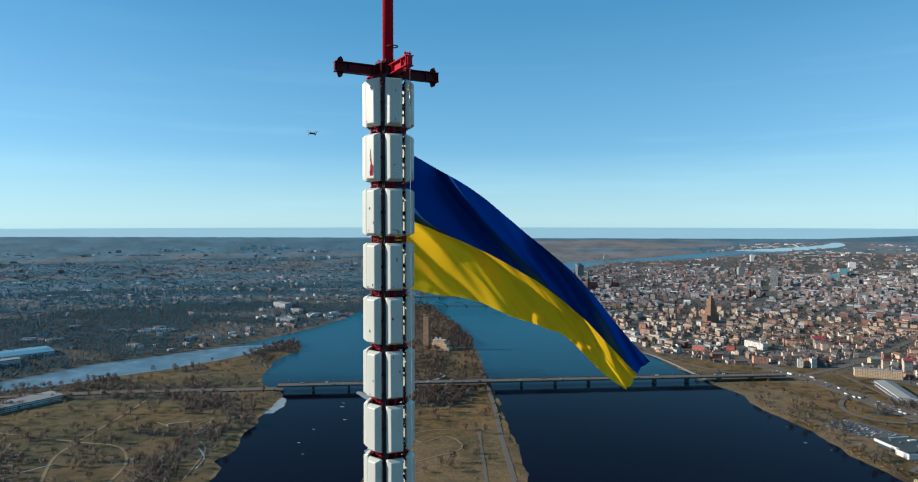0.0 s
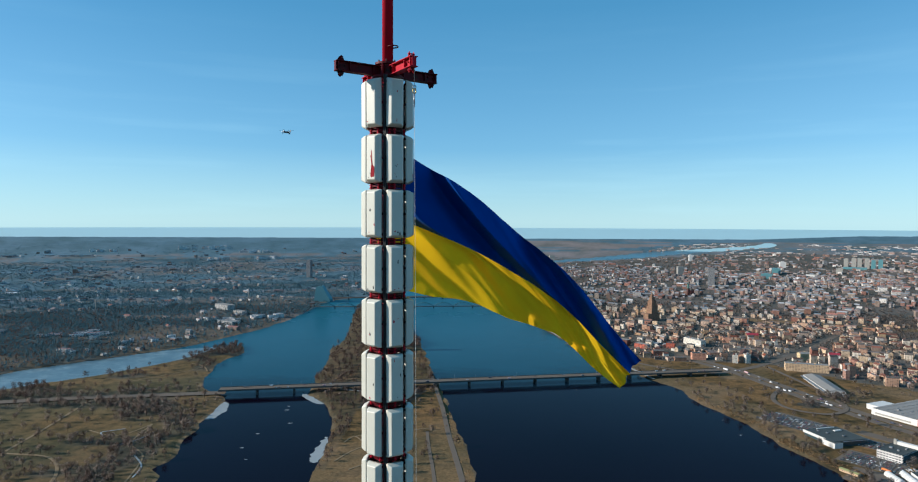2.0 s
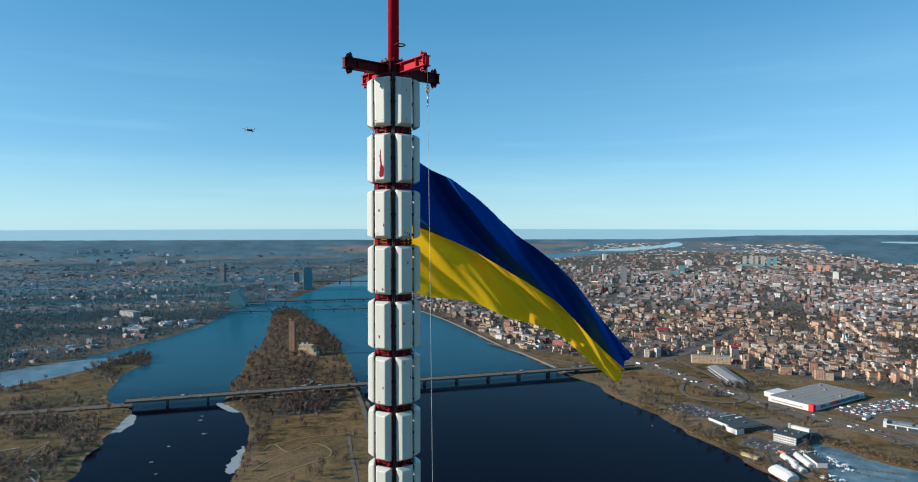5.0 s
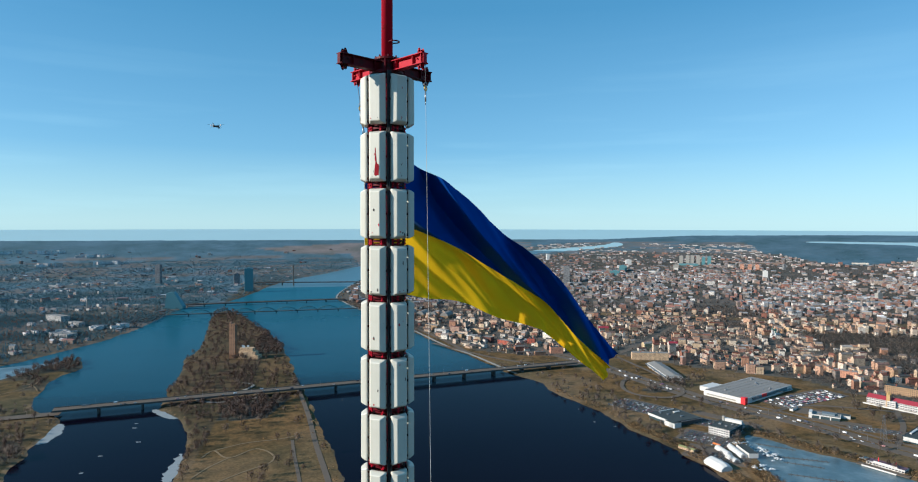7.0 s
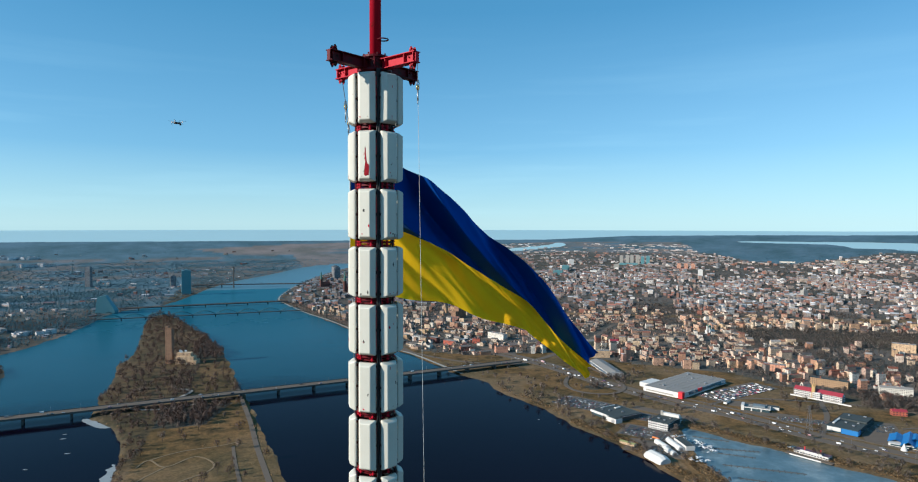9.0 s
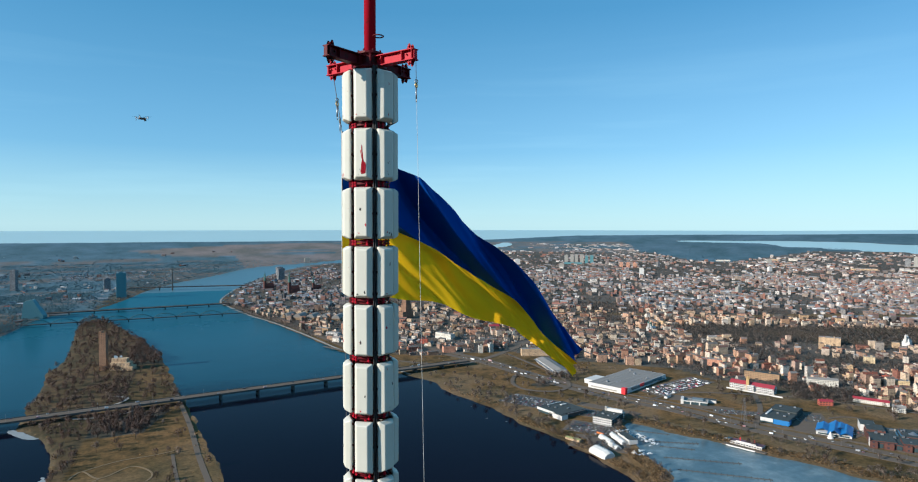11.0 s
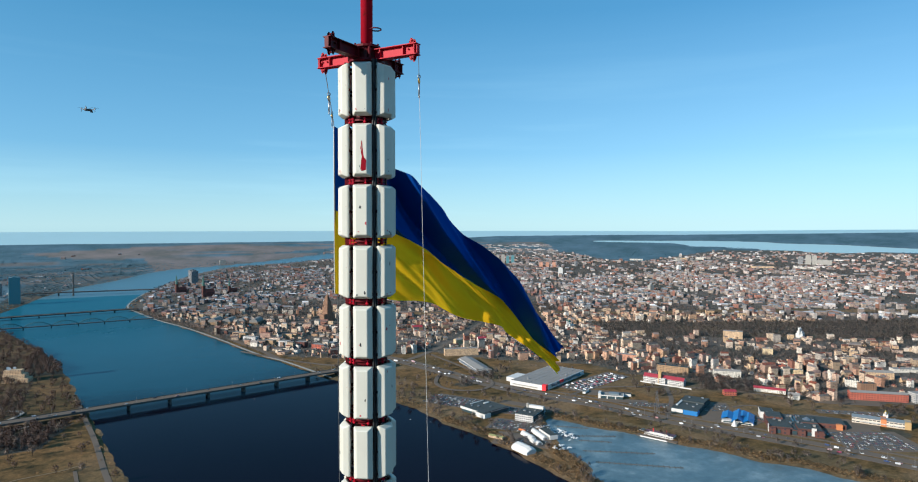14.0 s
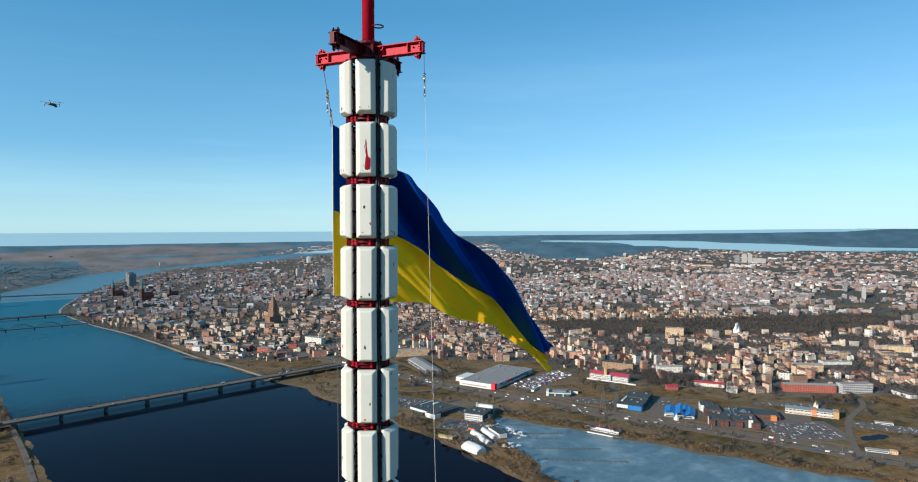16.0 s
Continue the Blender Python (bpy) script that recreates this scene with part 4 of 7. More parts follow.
def build_mast():
    # the tube that carries everything, down to the island
    bm = bm_new()
    rod(bm, (0, 0, 2), (0, 0, 120), 6.0, 3.0, 24)
    rod(bm, (0, 0, 120), (0, 0, 300), 3.0, 1.1, 24)
    rod(bm, (0, 0, 300), (0, 0, 336), 1.1, 0.5, 24)
    part("shaft", bm, CONCRETE, mast, "tapering grey shaft", smooth=True)
    bm = bm_new()
    rod(bm, (0, 0, 336), (0, 0, TOP + 0.02), 0.14, sides=28)
    part("core_tube", bm, RED, mast, smooth=True)
    for ang, mat in ((-90, BLACK), (90, DARK_RED), (152, DARK_RED)):       # cable trays standing in some of the slots
        bm = bm_new()
        m = Matrix.Translation(polar(0.345, ang, 0)) @ pose(0, 0, 0, 0, 0, ang)
        profile = [(-0.01, -0.04), (0.065, -0.04), (0.065, -0.032), (0.01, -0.032), (0.01, 0.032), (0.065, 0.032), (0.065, 0.04), (-0.01, 0.04)]
        ends = [[bm.verts.new(m @ Vector((px, py, pz))) for px, py in profile] for pz in (336, TOP)]
        for i in range(8):
            bm.faces.new((ends[0][i], ends[0][(i + 1) % 8], ends[1][(i + 1) % 8], ends[1][i]))
        bm.faces.new(ends[0][::-1])
        bm.faces.new(ends[1])
        part("cable_tray", bm, mat, mast)
    for ang, r in ((-88, 0.40), (-93, 0.39), (-86, 0.365), (-28, 0.34), (152, 0.36), (28, 0.37)):      # feeder cables clipped along the mast
        bm = bm_new()
        pts = [polar(r + 0.012 * math.sin(i * 1.7 + ang), ang + 2.4 * math.sin(i * 0.9 + r * 40), 336 + i * 0.15) for i in range(79)]
        part("feeder_cable", line_of(bm, pts, 0.015), BLACK, mast, smooth=True)
    # flanges, bolts and brackets at every joint
    bm = bm_new()
    rod(bm, (0, 0, -0.018), (0, 0, 0.018), 0.335, sides=24)
    for lo, hi in ((-0.075, -0.05), (0.05, 0.075)):
        rod(bm, (0, 0, lo), (0, 0, hi), 0.30, sides=24)
    flange = part("flange", bm, DARK_RED, mast, "dark red bolted flange")
    flange.location.z = TOP - PITCH
    for j in range(2, 11):
        o = flange.copy()
        scene.collection.objects.link(o)
        o.location.z = TOP - PITCH * j
    bm = bm_new()            # a clamp bolt with two nuts, standing in the joint
    rod(bm, (0, 0, -0.06), (0, 0, 0.06), 0.012, sides=8)
    for pz in (-0.03, 0.03):
        rod(bm, (0, 0, pz - 0.011), (0, 0, pz + 0.011), 0.03, sides=6)
    bolt = part("clamp_bolt", bm, RED, mast, "bright red clamp bolt")
    for n in range(110):
        o = bolt.copy() if n else bolt
        if n:
            scene.collection.objects.link(o)
        o.location = polar(0.345, -117 + 360 * (n % 11) / 11 + 9 * math.sin(n * 2.3), TOP - PITCH * (n // 11 + 1) - 0.012)
    bm = bm_new()            # a clamp that holds one panel by its back
    box(bm, (0.25, 0.045, 0.045), Matrix.Translation((0.255, 0, 0)), 0.006, 1)
    box(bm, (0.03, 0.36, 0.055), Matrix.Translation((0.385, 0, 0)), 0.006, 1)
    for sy in (-0.15, 0.15):
        rod(bm, (0.36, sy, 0), (0.42, sy, 0), 0.012, sides=6)
    bracket = part("bracket", bm, BRACKET, mast)
    for n in range(180):
        o = bracket.copy() if n else bracket
        if n:
            scene.collection.objects.link(o)
        o.matrix_basis = pose(0, 0, TOP - PITCH * (n // 18 + 0.5) - 0.012 + (n % 3 - 1) * 0.41, 0, 0, -123 + 60 * (n // 3 % 6))


def level_normals(me):
    """Vertex normals that follow the largest faces, so that flats stay flat and only the rounded edges turn."""
    total = np.zeros((len(me.vertices), 3))
    for p in me.polygons:
        for i in p.vertices:
            total[i] += np.array(p.normal) * p.area ** 2
    total /= np.maximum(np.linalg.norm(total, axis=1), 1e-12)[:, None]
    me.normals_split_custom_set_from_vertices(total)


def panel_mesh(seed):
    """A radome: a shallow tray with a narrower front, soft edges and rounded corners."""
    rnd = random.Random(seed)
    w0, w1, h0, h1, d = 0.352, 0.216, 0.965, 0.86, 0.15
    bm = bm_new()
    rows = []
    for f, (w, h) in ((0.0, (w0, h0)), (0.36, (w0 * 0.99, h0 * 0.995)), (1.0, (w1, h1))):
        rows.append([bm.verts.new((f * d, sx * w / 2 + rnd.uniform(-1, 1) * 0.0015, sz * h / 2)) for sx, sz in ((-1, -1), (1, -1), (1, 1), (-1, 1))])
    for a, b in zip(rows, rows[1:]):
        for i in range(4):
            bm.faces.new((a[i], a[(i + 1) % 4], b[(i + 1) % 4], b[i]))
    bm.faces.new(rows[-1])
    bm.faces.new(rows[0][::-1])
    bmesh.ops.recalc_face_normals(bm, faces=bm.faces[:])
    long_edges = [e for e in bm.edges if not (e.verts[0].co.x == 0 and e.verts[1].co.x == 0)]
    bmesh.ops.bevel(bm, geom=long_edges, offset=0.02, segments=3, affect="EDGES", profile=0.5, clamp_overlap=True)
    me = bpy.data.meshes.new("panel")
    bm.to_mesh(me)
    bm.free()
    me.materials.append(RADOME)
    me.polygons.foreach_set("use_smooth", np.ones(len(me.polygons), bool))
    level_normals(me)
    return me


def build_panels():
    shapes = [panel_mesh(k) for k in range(3)]
    rnd = random.Random(5)
    for j in range(10):
        for k in range(6):
            ang = -123 + 60 * k
            c = polar(0.375 + rnd.uniform(-0.004, 0.004), ang, TOP - PITCH * (j + 0.5) - 0.012 + rnd.uniform(-0.005, 0.005))
            o = part("panel", shapes[(j * 2 + k) % 3], None, mast)
            o.matrix_basis = pose(c.x, c.y, c.z, rnd.uniform(-0.4, 0.4), rnd.uniform(-0.4, 0.4), ang + rnd.uniform(-0.8, 0.8))
            if j == 1 and k == 0:
                streaked = o
            if rnd.random() < 0.55 or j < 2:      # paint drips and scratches
                add_chips(o, rnd)
    # the run of red paint on one panel
    bm = bm_new()
    outline = [(-0.008, -0.35), (0.012, -0.385), (0.088, -0.37), (0.098, -0.2), (0.08, -0.16), (0.06, -0.155), (0.046, -0.10), (0.04, -0.03), (0.03, 0.05), (0.027, 0.13), (0.012, 0.163), (0.007, 0.1), (0.012, 0.0), (0.004, -0.06), (0.02, -0.12), (0.006, -0.2)]
    f = bm.faces.new([bm.verts.new((0.1525, py, pz)) for py, pz in outline])
    if f.normal.x < 0:
        f.normal_flip()
    bmesh.ops.solidify(bm, geom=[f], thickness=0.002)
    part("paint_run", bm, RED, streaked, "run of spilt red paint")


def add_chips(panel, rnd):
    """Small splashes of red primer and dark scuffs on a panel's front."""
    for _ in range(rnd.randint(2, 4)):
        bm = bm_new()
        cy, cz, w, h = rnd.uniform(-0.09, 0.09), rnd.uniform(-0.40, 0.38), rnd.uniform(0.006, 0.026), rnd.uniform(0.008, 0.05)
        if rnd.random() < 0.4:
            cz = -0.40 + rnd.uniform(0, 0.06)
        pts = [(cy + w * math.cos(a) * rnd.uniform(0.5, 1.2), cz + h * math.sin(a) * rnd.uniform(0.5, 1.2)) for a in np.linspace(0, 2 * math.pi, 8)[:-1]]
        f = bm.faces.new([bm.verts.new((0.1512, py, pz)) for py, pz in pts])
        part("paint_chip", bm, RED if rnd.random() < 0.6 else BLACK, panel, "small splash of paint")


def cross_arm(turn, paint, words):
    """One cross arm: a steel I-beam with end plate, lugs and stiffeners."""
    bm = bm_new()
    z = 348.06
    for dz in (-0.092, 0.092):
        box(bm, (0.97, 0.165, 0.018), Matrix.Translation((0.645, 0, z + dz)), 0.003, 1)
    box(bm, (0.97, 0.02, 0.184), Matrix.Translation((0.645, 0, z)))
    for px in (0.34, 0.84, 1.08):
        box(bm, (0.014, 0.14, 0.17), Matrix.Translation((px, 0, z)))
    box(bm, (0.016, 0.09, 0.19), Matrix.Translation((1.125, 0, z)), 0.003, 1)
    for sy in (-1, 1):
        for px in (0.93, 1.04):
            rod(bm, (px, sy * 0.012, z + 0.02), (px, sy * 0.045, z + 0.02), 0.016, sides=6)
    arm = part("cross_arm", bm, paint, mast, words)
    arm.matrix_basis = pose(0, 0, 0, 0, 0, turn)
    for dz, s in ((0.10, 1), (-0.10, -1)):      # the pair of ears with a pin, above and below the beam
        lug = bm_new()
        for sy in (-0.045, 0.045):
            pts = [(0.955, 0), (1.075, 0), (1.05, 0.07 * s), (1.03, 0.1 * s), (1.0, 0.1 * s), (0.98, 0.07 * s)]
            f = lug.faces.new([lug.verts.new((px, sy, z + dz + pz)) for px, pz in pts])
            bmesh.ops.solidify(lug, geom=[f], thickness=0.014)
        rod(lug, (1.015, -0.07, z + dz + 0.055 * s), (1.015, 0.07, z + dz + 0.055 * s), 0.016, sides=8)
        bmesh.ops.recalc_face_normals(lug, faces=lug.faces[:])
        part("lug", lug, paint, arm)


def build_arms():
    hub = bm_new()
    rod(hub, (0, 0, 347.93), (0, 0, 347.97), 0.33, sides=20)
    rod(hub, (0, 0, 347.97), (0, 0, 348.20), 0.20, sides=20)
    rod(hub, (0, 0, 348.20), (0, 0, 348.24), 0.26, sides=20)
    for k in range(8):
        rod(hub, polar(0.225, 45 * k, 348.23), polar(0.225, 45 * k, 348.28), 0.017, sides=6)
    for k in range(4):
        m = pose(0, 0, 348.06, 0, 0, MAST_TURN + 45 + 90 * k)
        box(hub, (0.3, 0.03, 0.22), m @ Matrix.Translation((0.2, 0, 0)), 0.004, 1)
    part("hub", hub, DARK_RED, mast, "dark red hub with bolts")
    for k in range(4):       # the arm along the cables is dark maroon, the one across it a brighter red
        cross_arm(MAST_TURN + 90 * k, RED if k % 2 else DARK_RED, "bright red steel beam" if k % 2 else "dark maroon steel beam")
    bm = bm_new()
    rod(bm, (0, 0, 348.23), (0, 0, 356), 0.112, sides=28)
    rod(bm, (0, 0, 356), (0, 0, 368), 0.112, 0.07, sides=28)
    part("pole", bm, RED, mast, "smooth round red pole", smooth=True)
    bm = bm_new()
    m = Matrix.Translation((0.125, -0.135, 348.55)) @ pose(0, 0, 0, 0, 0, 0)
    ring(bm, (0, 0, 0), 0.10, 0.013, m)
    rod(bm, (0.04, -0.04, 348.55), (0.075, -0.08, 348.55), 0.014)
    part("ring_step", bm, DARK_RED, mast, smooth=True)


build_mast()
build_panels()
build_arms()


# ---- flag, ropes, drone ----
HOIST = (-0.40, 0.74)


def shackle(name, at, parent, scale=1.0):
    """A turnbuckle with hooks and a gilt carabiner."""
    x, y, z = at
    bm = bm_new()
    ring(bm, (0, 0, 0), 0.028 * scale, 0.007 * scale, Matrix.Translation((x, y, z)) @ pose(0, 0, 0, 90, 0, 20), 14, 6)
    ring(bm, (0, 0, 0), 0.024 * scale, 0.007 * scale, Matrix.Translation((x, y, z - 0.30 * scale)) @ pose(0, 0, 0, 90, 0, 80), 14, 6)
    rod(bm, (x, y, z - 0.11 * scale), (x, y, z - 0.28 * scale), 0.013 * scale, sides=8)
    part(name, bm, STEEL, parent, smooth=True)
    bm = bm_new()
    ring(bm, (0, 0, 0), 0.036 * scale, 0.011 * scale, Matrix.Translation((x, y, z - 0.065 * scale)) @ pose(0, 0, 0, 90, 0, 50), 14, 6)
    part("carabiner", bm, BRASS, parent, "gilt carabiner hook", smooth=True)


def build_ropes():
    tip = polar(1.0, MAST_TURN - 90, 347.93)
    top = Vector((*HOIST, 346.9))
    ob = tagged(thing("halyard", tip, "dark steel cable with hooks holding the flag", "rope"), "")
    at = lambda v: Vector(v) - tip  # noqa: E731
    mid = tip.lerp(top, 0.45)
    bm = line_of(bm_new(), [at(tip), at(mid), at(top), at((HOIST[0] + 0.02, HOIST[1], 345.2)), at((HOIST[0] + 0.06, HOIST[1], 343.5)), at((HOIST[0] + 0.1, HOIST[1], 336.5))], 0.007)
    part("cable", bm, ROPE_DARK, ob, smooth=True)
    shackle("turnbuckle", at(mid), ob, 1.2)
    shackle("turnbuckle", at(tip.lerp(top, 0.8)), ob, 0.9)
    tip2 = polar(1.135, MAST_TURN + 90, 347.95)
    ob = tagged(thing("rope", tip2, "thin white rope hanging from the cross arm", "rope"), "")
    end = Vector((tip2.x + 0.10, tip2.y - 0.40, 336.0)) - tip2
    part("cord", line_of(bm_new(), [Vector((0, 0, 0)), end * 0.04], 0.0055), ROPE_DARK, ob)
    part("cord", line_of(bm_new(), [end * 0.04, end * 0.5, end], 0.0034), ROPE, ob, smooth=True)
    shackle("turnbuckle", end * 0.032, ob, 1.15)


def flag_point(u, v):
    """A point of the cloth: u along the fly, v from the top edge to the bottom."""
    at = [0, 0.1, 0.2, 0.3, 0.4, 0.5, 0.6, 0.7, 0.8, 0.9, 1.0]
    top = np.interp(u, at, [346.85, 346.56, 346.22, 345.84, 345.44, 345.0, 344.5, 343.93, 343.27, 342.58, 341.95])
    low = np.interp(u, at, [343.60, 343.55, 343.46, 343.34, 343.18, 343.0, 342.8, 342.55, 342.22, 341.82, 341.36])
    x = HOIST[0] + 6.0 * u - 0.25 * u * v * (1 - u) - 0.42 * u * u * v - 0.20 * step(0.75, 1.0, u) * v
    z = top + (low - top) * v
    # the top leans over, the belly hangs back, the lower hem comes forward again; the fly end swings away
    y = HOIST[1] + 0.62 * np.sin(1.9 * u) * step(-0.1, 0.3, u) - 0.30 * u * u + 0.38 * step(0.0, 0.45, u) * (1 - (1 - v) ** 1.6) - (0.30 + 0.75 * u) * step(-0.1, 0.3, u) * step(0.4, 1.05, v)
    # slanting folds that fan out from the upper hoist corner, sharp on one side, wandering a little
    ph = 3.1 * u - 1.55 * v + 0.22 * np.sin(4.7 * u + 2.9 * v) + 0.2
    f = ph - np.floor(ph)
    lit = 0.26 + 0.34 * step(0.42, 0.6, v)
    crest = np.where(f < lit, f / lit, (1 - f) / (1 - lit))
    crest = 0.5 * crest + 0.5 * crest * crest * (3 - 2 * crest)
    deep = (0.58 - 0.14 * step(0.4, 0.7, v) + 0.12 * np.sin(3.3 * u + 4.0 * v)) * step(0.0, 0.25, u) * (0.75 + 0.25 * step(0.0, 0.35, v))
    y = y - deep * (crest - 0.5)
    y = y + 0.05 * np.sin(2 * math.pi * (6.3 * u - 3.3 * v + 0.1 * np.sin(5 * u + 2 * v))) * step(0.05, 0.3, u) + 0.012 * np.sin(2 * math.pi * (13 * u - 6 * v)) * step(0.1, 0.4, u)
    # scalloped lower hem and top edge
    z = z + 0.06 * np.sin(2 * math.pi * 3.1 * u + 0.8) * step(0.05, 0.3, u) * v ** 3 - 0.05 * np.sin(2 * math.pi * 2.3 * u) * step(0.1, 0.4, u) * (1 - v) ** 3
    return x, y, z


def build_flag():
    base = (*HOIST, 343.6)
    ob = thing("flag", base, "large blue and yellow cloth flag blowing from a cable", "flag")
    for name, mat, v0, v1, words in (("blue_band", BLUE_CLOTH, 0.0, 0.5, "deep blue upper half"), ("yellow_band", YELLOW_CLOTH, 0.5, 1.0, "yellow lower half")):
        nu, nv = 300, 90
        uu, vv = np.meshgrid(np.linspace(0, 1, nu), np.linspace(v0, v1, nv))
        x, y, z = flag_point(uu, vv)
        i = np.arange(nu * nv).reshape(nv, nu)
        q = np.stack([i[:-1, :-1], i[1:, :-1], i[1:, 1:], i[:-1, 1:]], -1).reshape(-1, 4)
        me = mesh_of(name, np.stack([x - base[0], y - base[1], z - base[2]], -1).reshape(-1, 3), q, mat, True)
        part(name, me, mat, ob, words)
    bm = bm_new()
    pts = [Vector((HOIST[0] - base[0], HOIST[1] - base[1], h)) for h in np.linspace(3.25, 0, 12)]
    part("hoist_band", line_of(bm, pts, 0.009), ROPE, ob, "white webbing along the hoist edge", smooth=True)


def build_drone():
    ob = thing("drone", (-4.70, 9.7, 348.2), "small dark grey quadcopter drone hovering in the sky", "drone", turn=25)
    part("body", box(bm_new(), (0.20, 0.085, 0.06), Matrix(), 0.02, 3), ROPE_DARK, ob, smooth=True)
    part("camera_pod", box(bm_new(), (0.05, 0.05, 0.045), Matrix.Translation((0.1, 0, -0.04)), 0.012, 2), BLACK, ob)
    for sx in (-1, 1):
        for sy in (-1, 1):
            hub = Vector((sx * 0.12, sy * 0.14, 0.03))
            arm = part("arm", rod(bm_new(), (sx * 0.07, sy * 0.03, 0.0), hub, 0.013, 0.010, 8), ROPE_DARK, ob)
            part("motor", rod(bm_new(), hub - Vector((0, 0, 0.02)), hub + Vector((0, 0, 0.025)), 0.016, sides=10), STEEL, arm)
            part("propeller", box(bm_new(), (0.20, 0.018, 0.004), Matrix.Translation(hub + Vector((0, 0, 0.03))) @ pose(0, 0, 0, 0, 4, 40 * sx * sy + 15), 0.001, 1), BLACK, arm)
            part("foot", rod(bm_new(), hub, hub - Vector((0, 0, 0.09)), 0.007, 0.005, 6), ROPE_DARK, arm)


build_ropes()
build_flag()
build_drone()


# ---- town buildings ----
def block(w, l, h, rise, over=0.4):
    """Walls and roof of one house about its own origin: wall vertices, quads, gable triangles, UVs, roof vertices, quads. rise 0: flat roof."""
    a, b = l / 2, w / 2
    v = [(-a, -b, 0), (a, -b, 0), (a, b, 0), (-a, b, 0), (-a, -b, h), (a, -b, h), (a, b, h), (-a, b, h)]
    q = [(0, 1, 5, 4), (1, 2, 6, 5), (2, 3, 7, 6), (3, 0, 4, 7)]
    uv = []
    for run in (l, w, l, w):
        uv += [(0, 0), (run, 0), (run, h), (0, h)]
    tri = []
    if rise:
        v += [(-a, 0, h + rise), (a, 0, h + rise)]
        tri = [(5, 6, 9), (7, 4, 8)]
        uv += [(0.1, 0.1)] * 6
        o, dz = over, over * rise / b
        rv = [(-a - o, -b - o, h - dz), (a + o, -b - o, h - dz), (a + o, 0, h + rise + 0.05), (-a - o, 0, h + rise + 0.05), (a + o, b + o, h - dz), (-a - o, b + o, h - dz)]
        rq = [(0, 1, 2, 3), (3, 2, 4, 5)]
    else:
        rv = [(-a, -b, h + 0.02), (a, -b, h + 0.02), (a, b, h + 0.02), (-a, b, h + 0.02), (-a + .5, -b + .5, h - .4), (a - .5, -b + .5, h - .4), (a - .5, b - .5, h - .4), (-a + .5, b - .5, h - .4)]
        rq = [(0, 1, 5, 4), (1, 2, 6, 5), (2, 3, 7, 6), (3, 0, 4, 7), (4, 5, 6, 7)]
    return np.array(v, float), q, tri, uv, np.array(rv, float), rq


def placed(v, x, y, z, ang):
    c, s = math.cos(ang), math.sin(ang)
    return np.stack([x + v[:, 0] * c - v[:, 1] * s, y + v[:, 0] * s + v[:, 1] * c, z + v[:, 2]], -1)


def town_stuff(name, plots, wall_mat, roof_mat, label):
    """Many houses as one joined mesh of walls and one of roofs."""
    wv, wq, wt, uvq, uvt, rv, rq, nw, nr = [], [], [], [], [], [], [], 0, 0
    for x, y, ang, w, l, h, rise in plots:
        v, q, tri, uv, r, rqq = block(w, l, h, rise)
        wv.append(placed(v, x, y, 2.3, ang))
        wq += [[i + nw for i in f] for f in q]
        wt += [[i + nw for i in f] for f in tri]
        uvq += uv[:16]
        uvt += uv[16:]
        rv.append(placed(r, x, y, 2.3, ang))
        rq += [[i + nr for i in f] for f in rqq]
        nw, nr = nw + len(v), nr + len(r)
    ob = thing(name, (0, 0, 0), label, "buildings", kind="stuff")
    part("walls", bend_mesh(mesh_of("walls", np.concatenate(wv), [wq, wt], wall_mat, uv=uvq + uvt)), None, ob)
    part("roofs", bend_mesh(mesh_of("roofs", np.concatenate(rv), rq, roof_mat)), None, ob)


TAKEN = [(599, 979, 46), (646, 903, 38), (604, 815, 34), (580, 808, 30), (543, 774, 27), (593, 850, 10), (538, 843, 16), (1197, 482, 18), (843, 1111, 125), (930, 1060, 90), (775, 1310, 75), (1045, 965, 75), (968, 725, 75), (1030, 655, 110), (930, 815, 75), (865, 935, 60), (1310, 668, 75), (1376, 618, 60),
         (1119, 575, 85), (677, 2180, 70), (1045, 545, 80), (1836, 1161, 50), (590, 815, 46), (602, 880, 42), (640, 958, 45), (585, 1055, 46), (1184, 472, 40)]
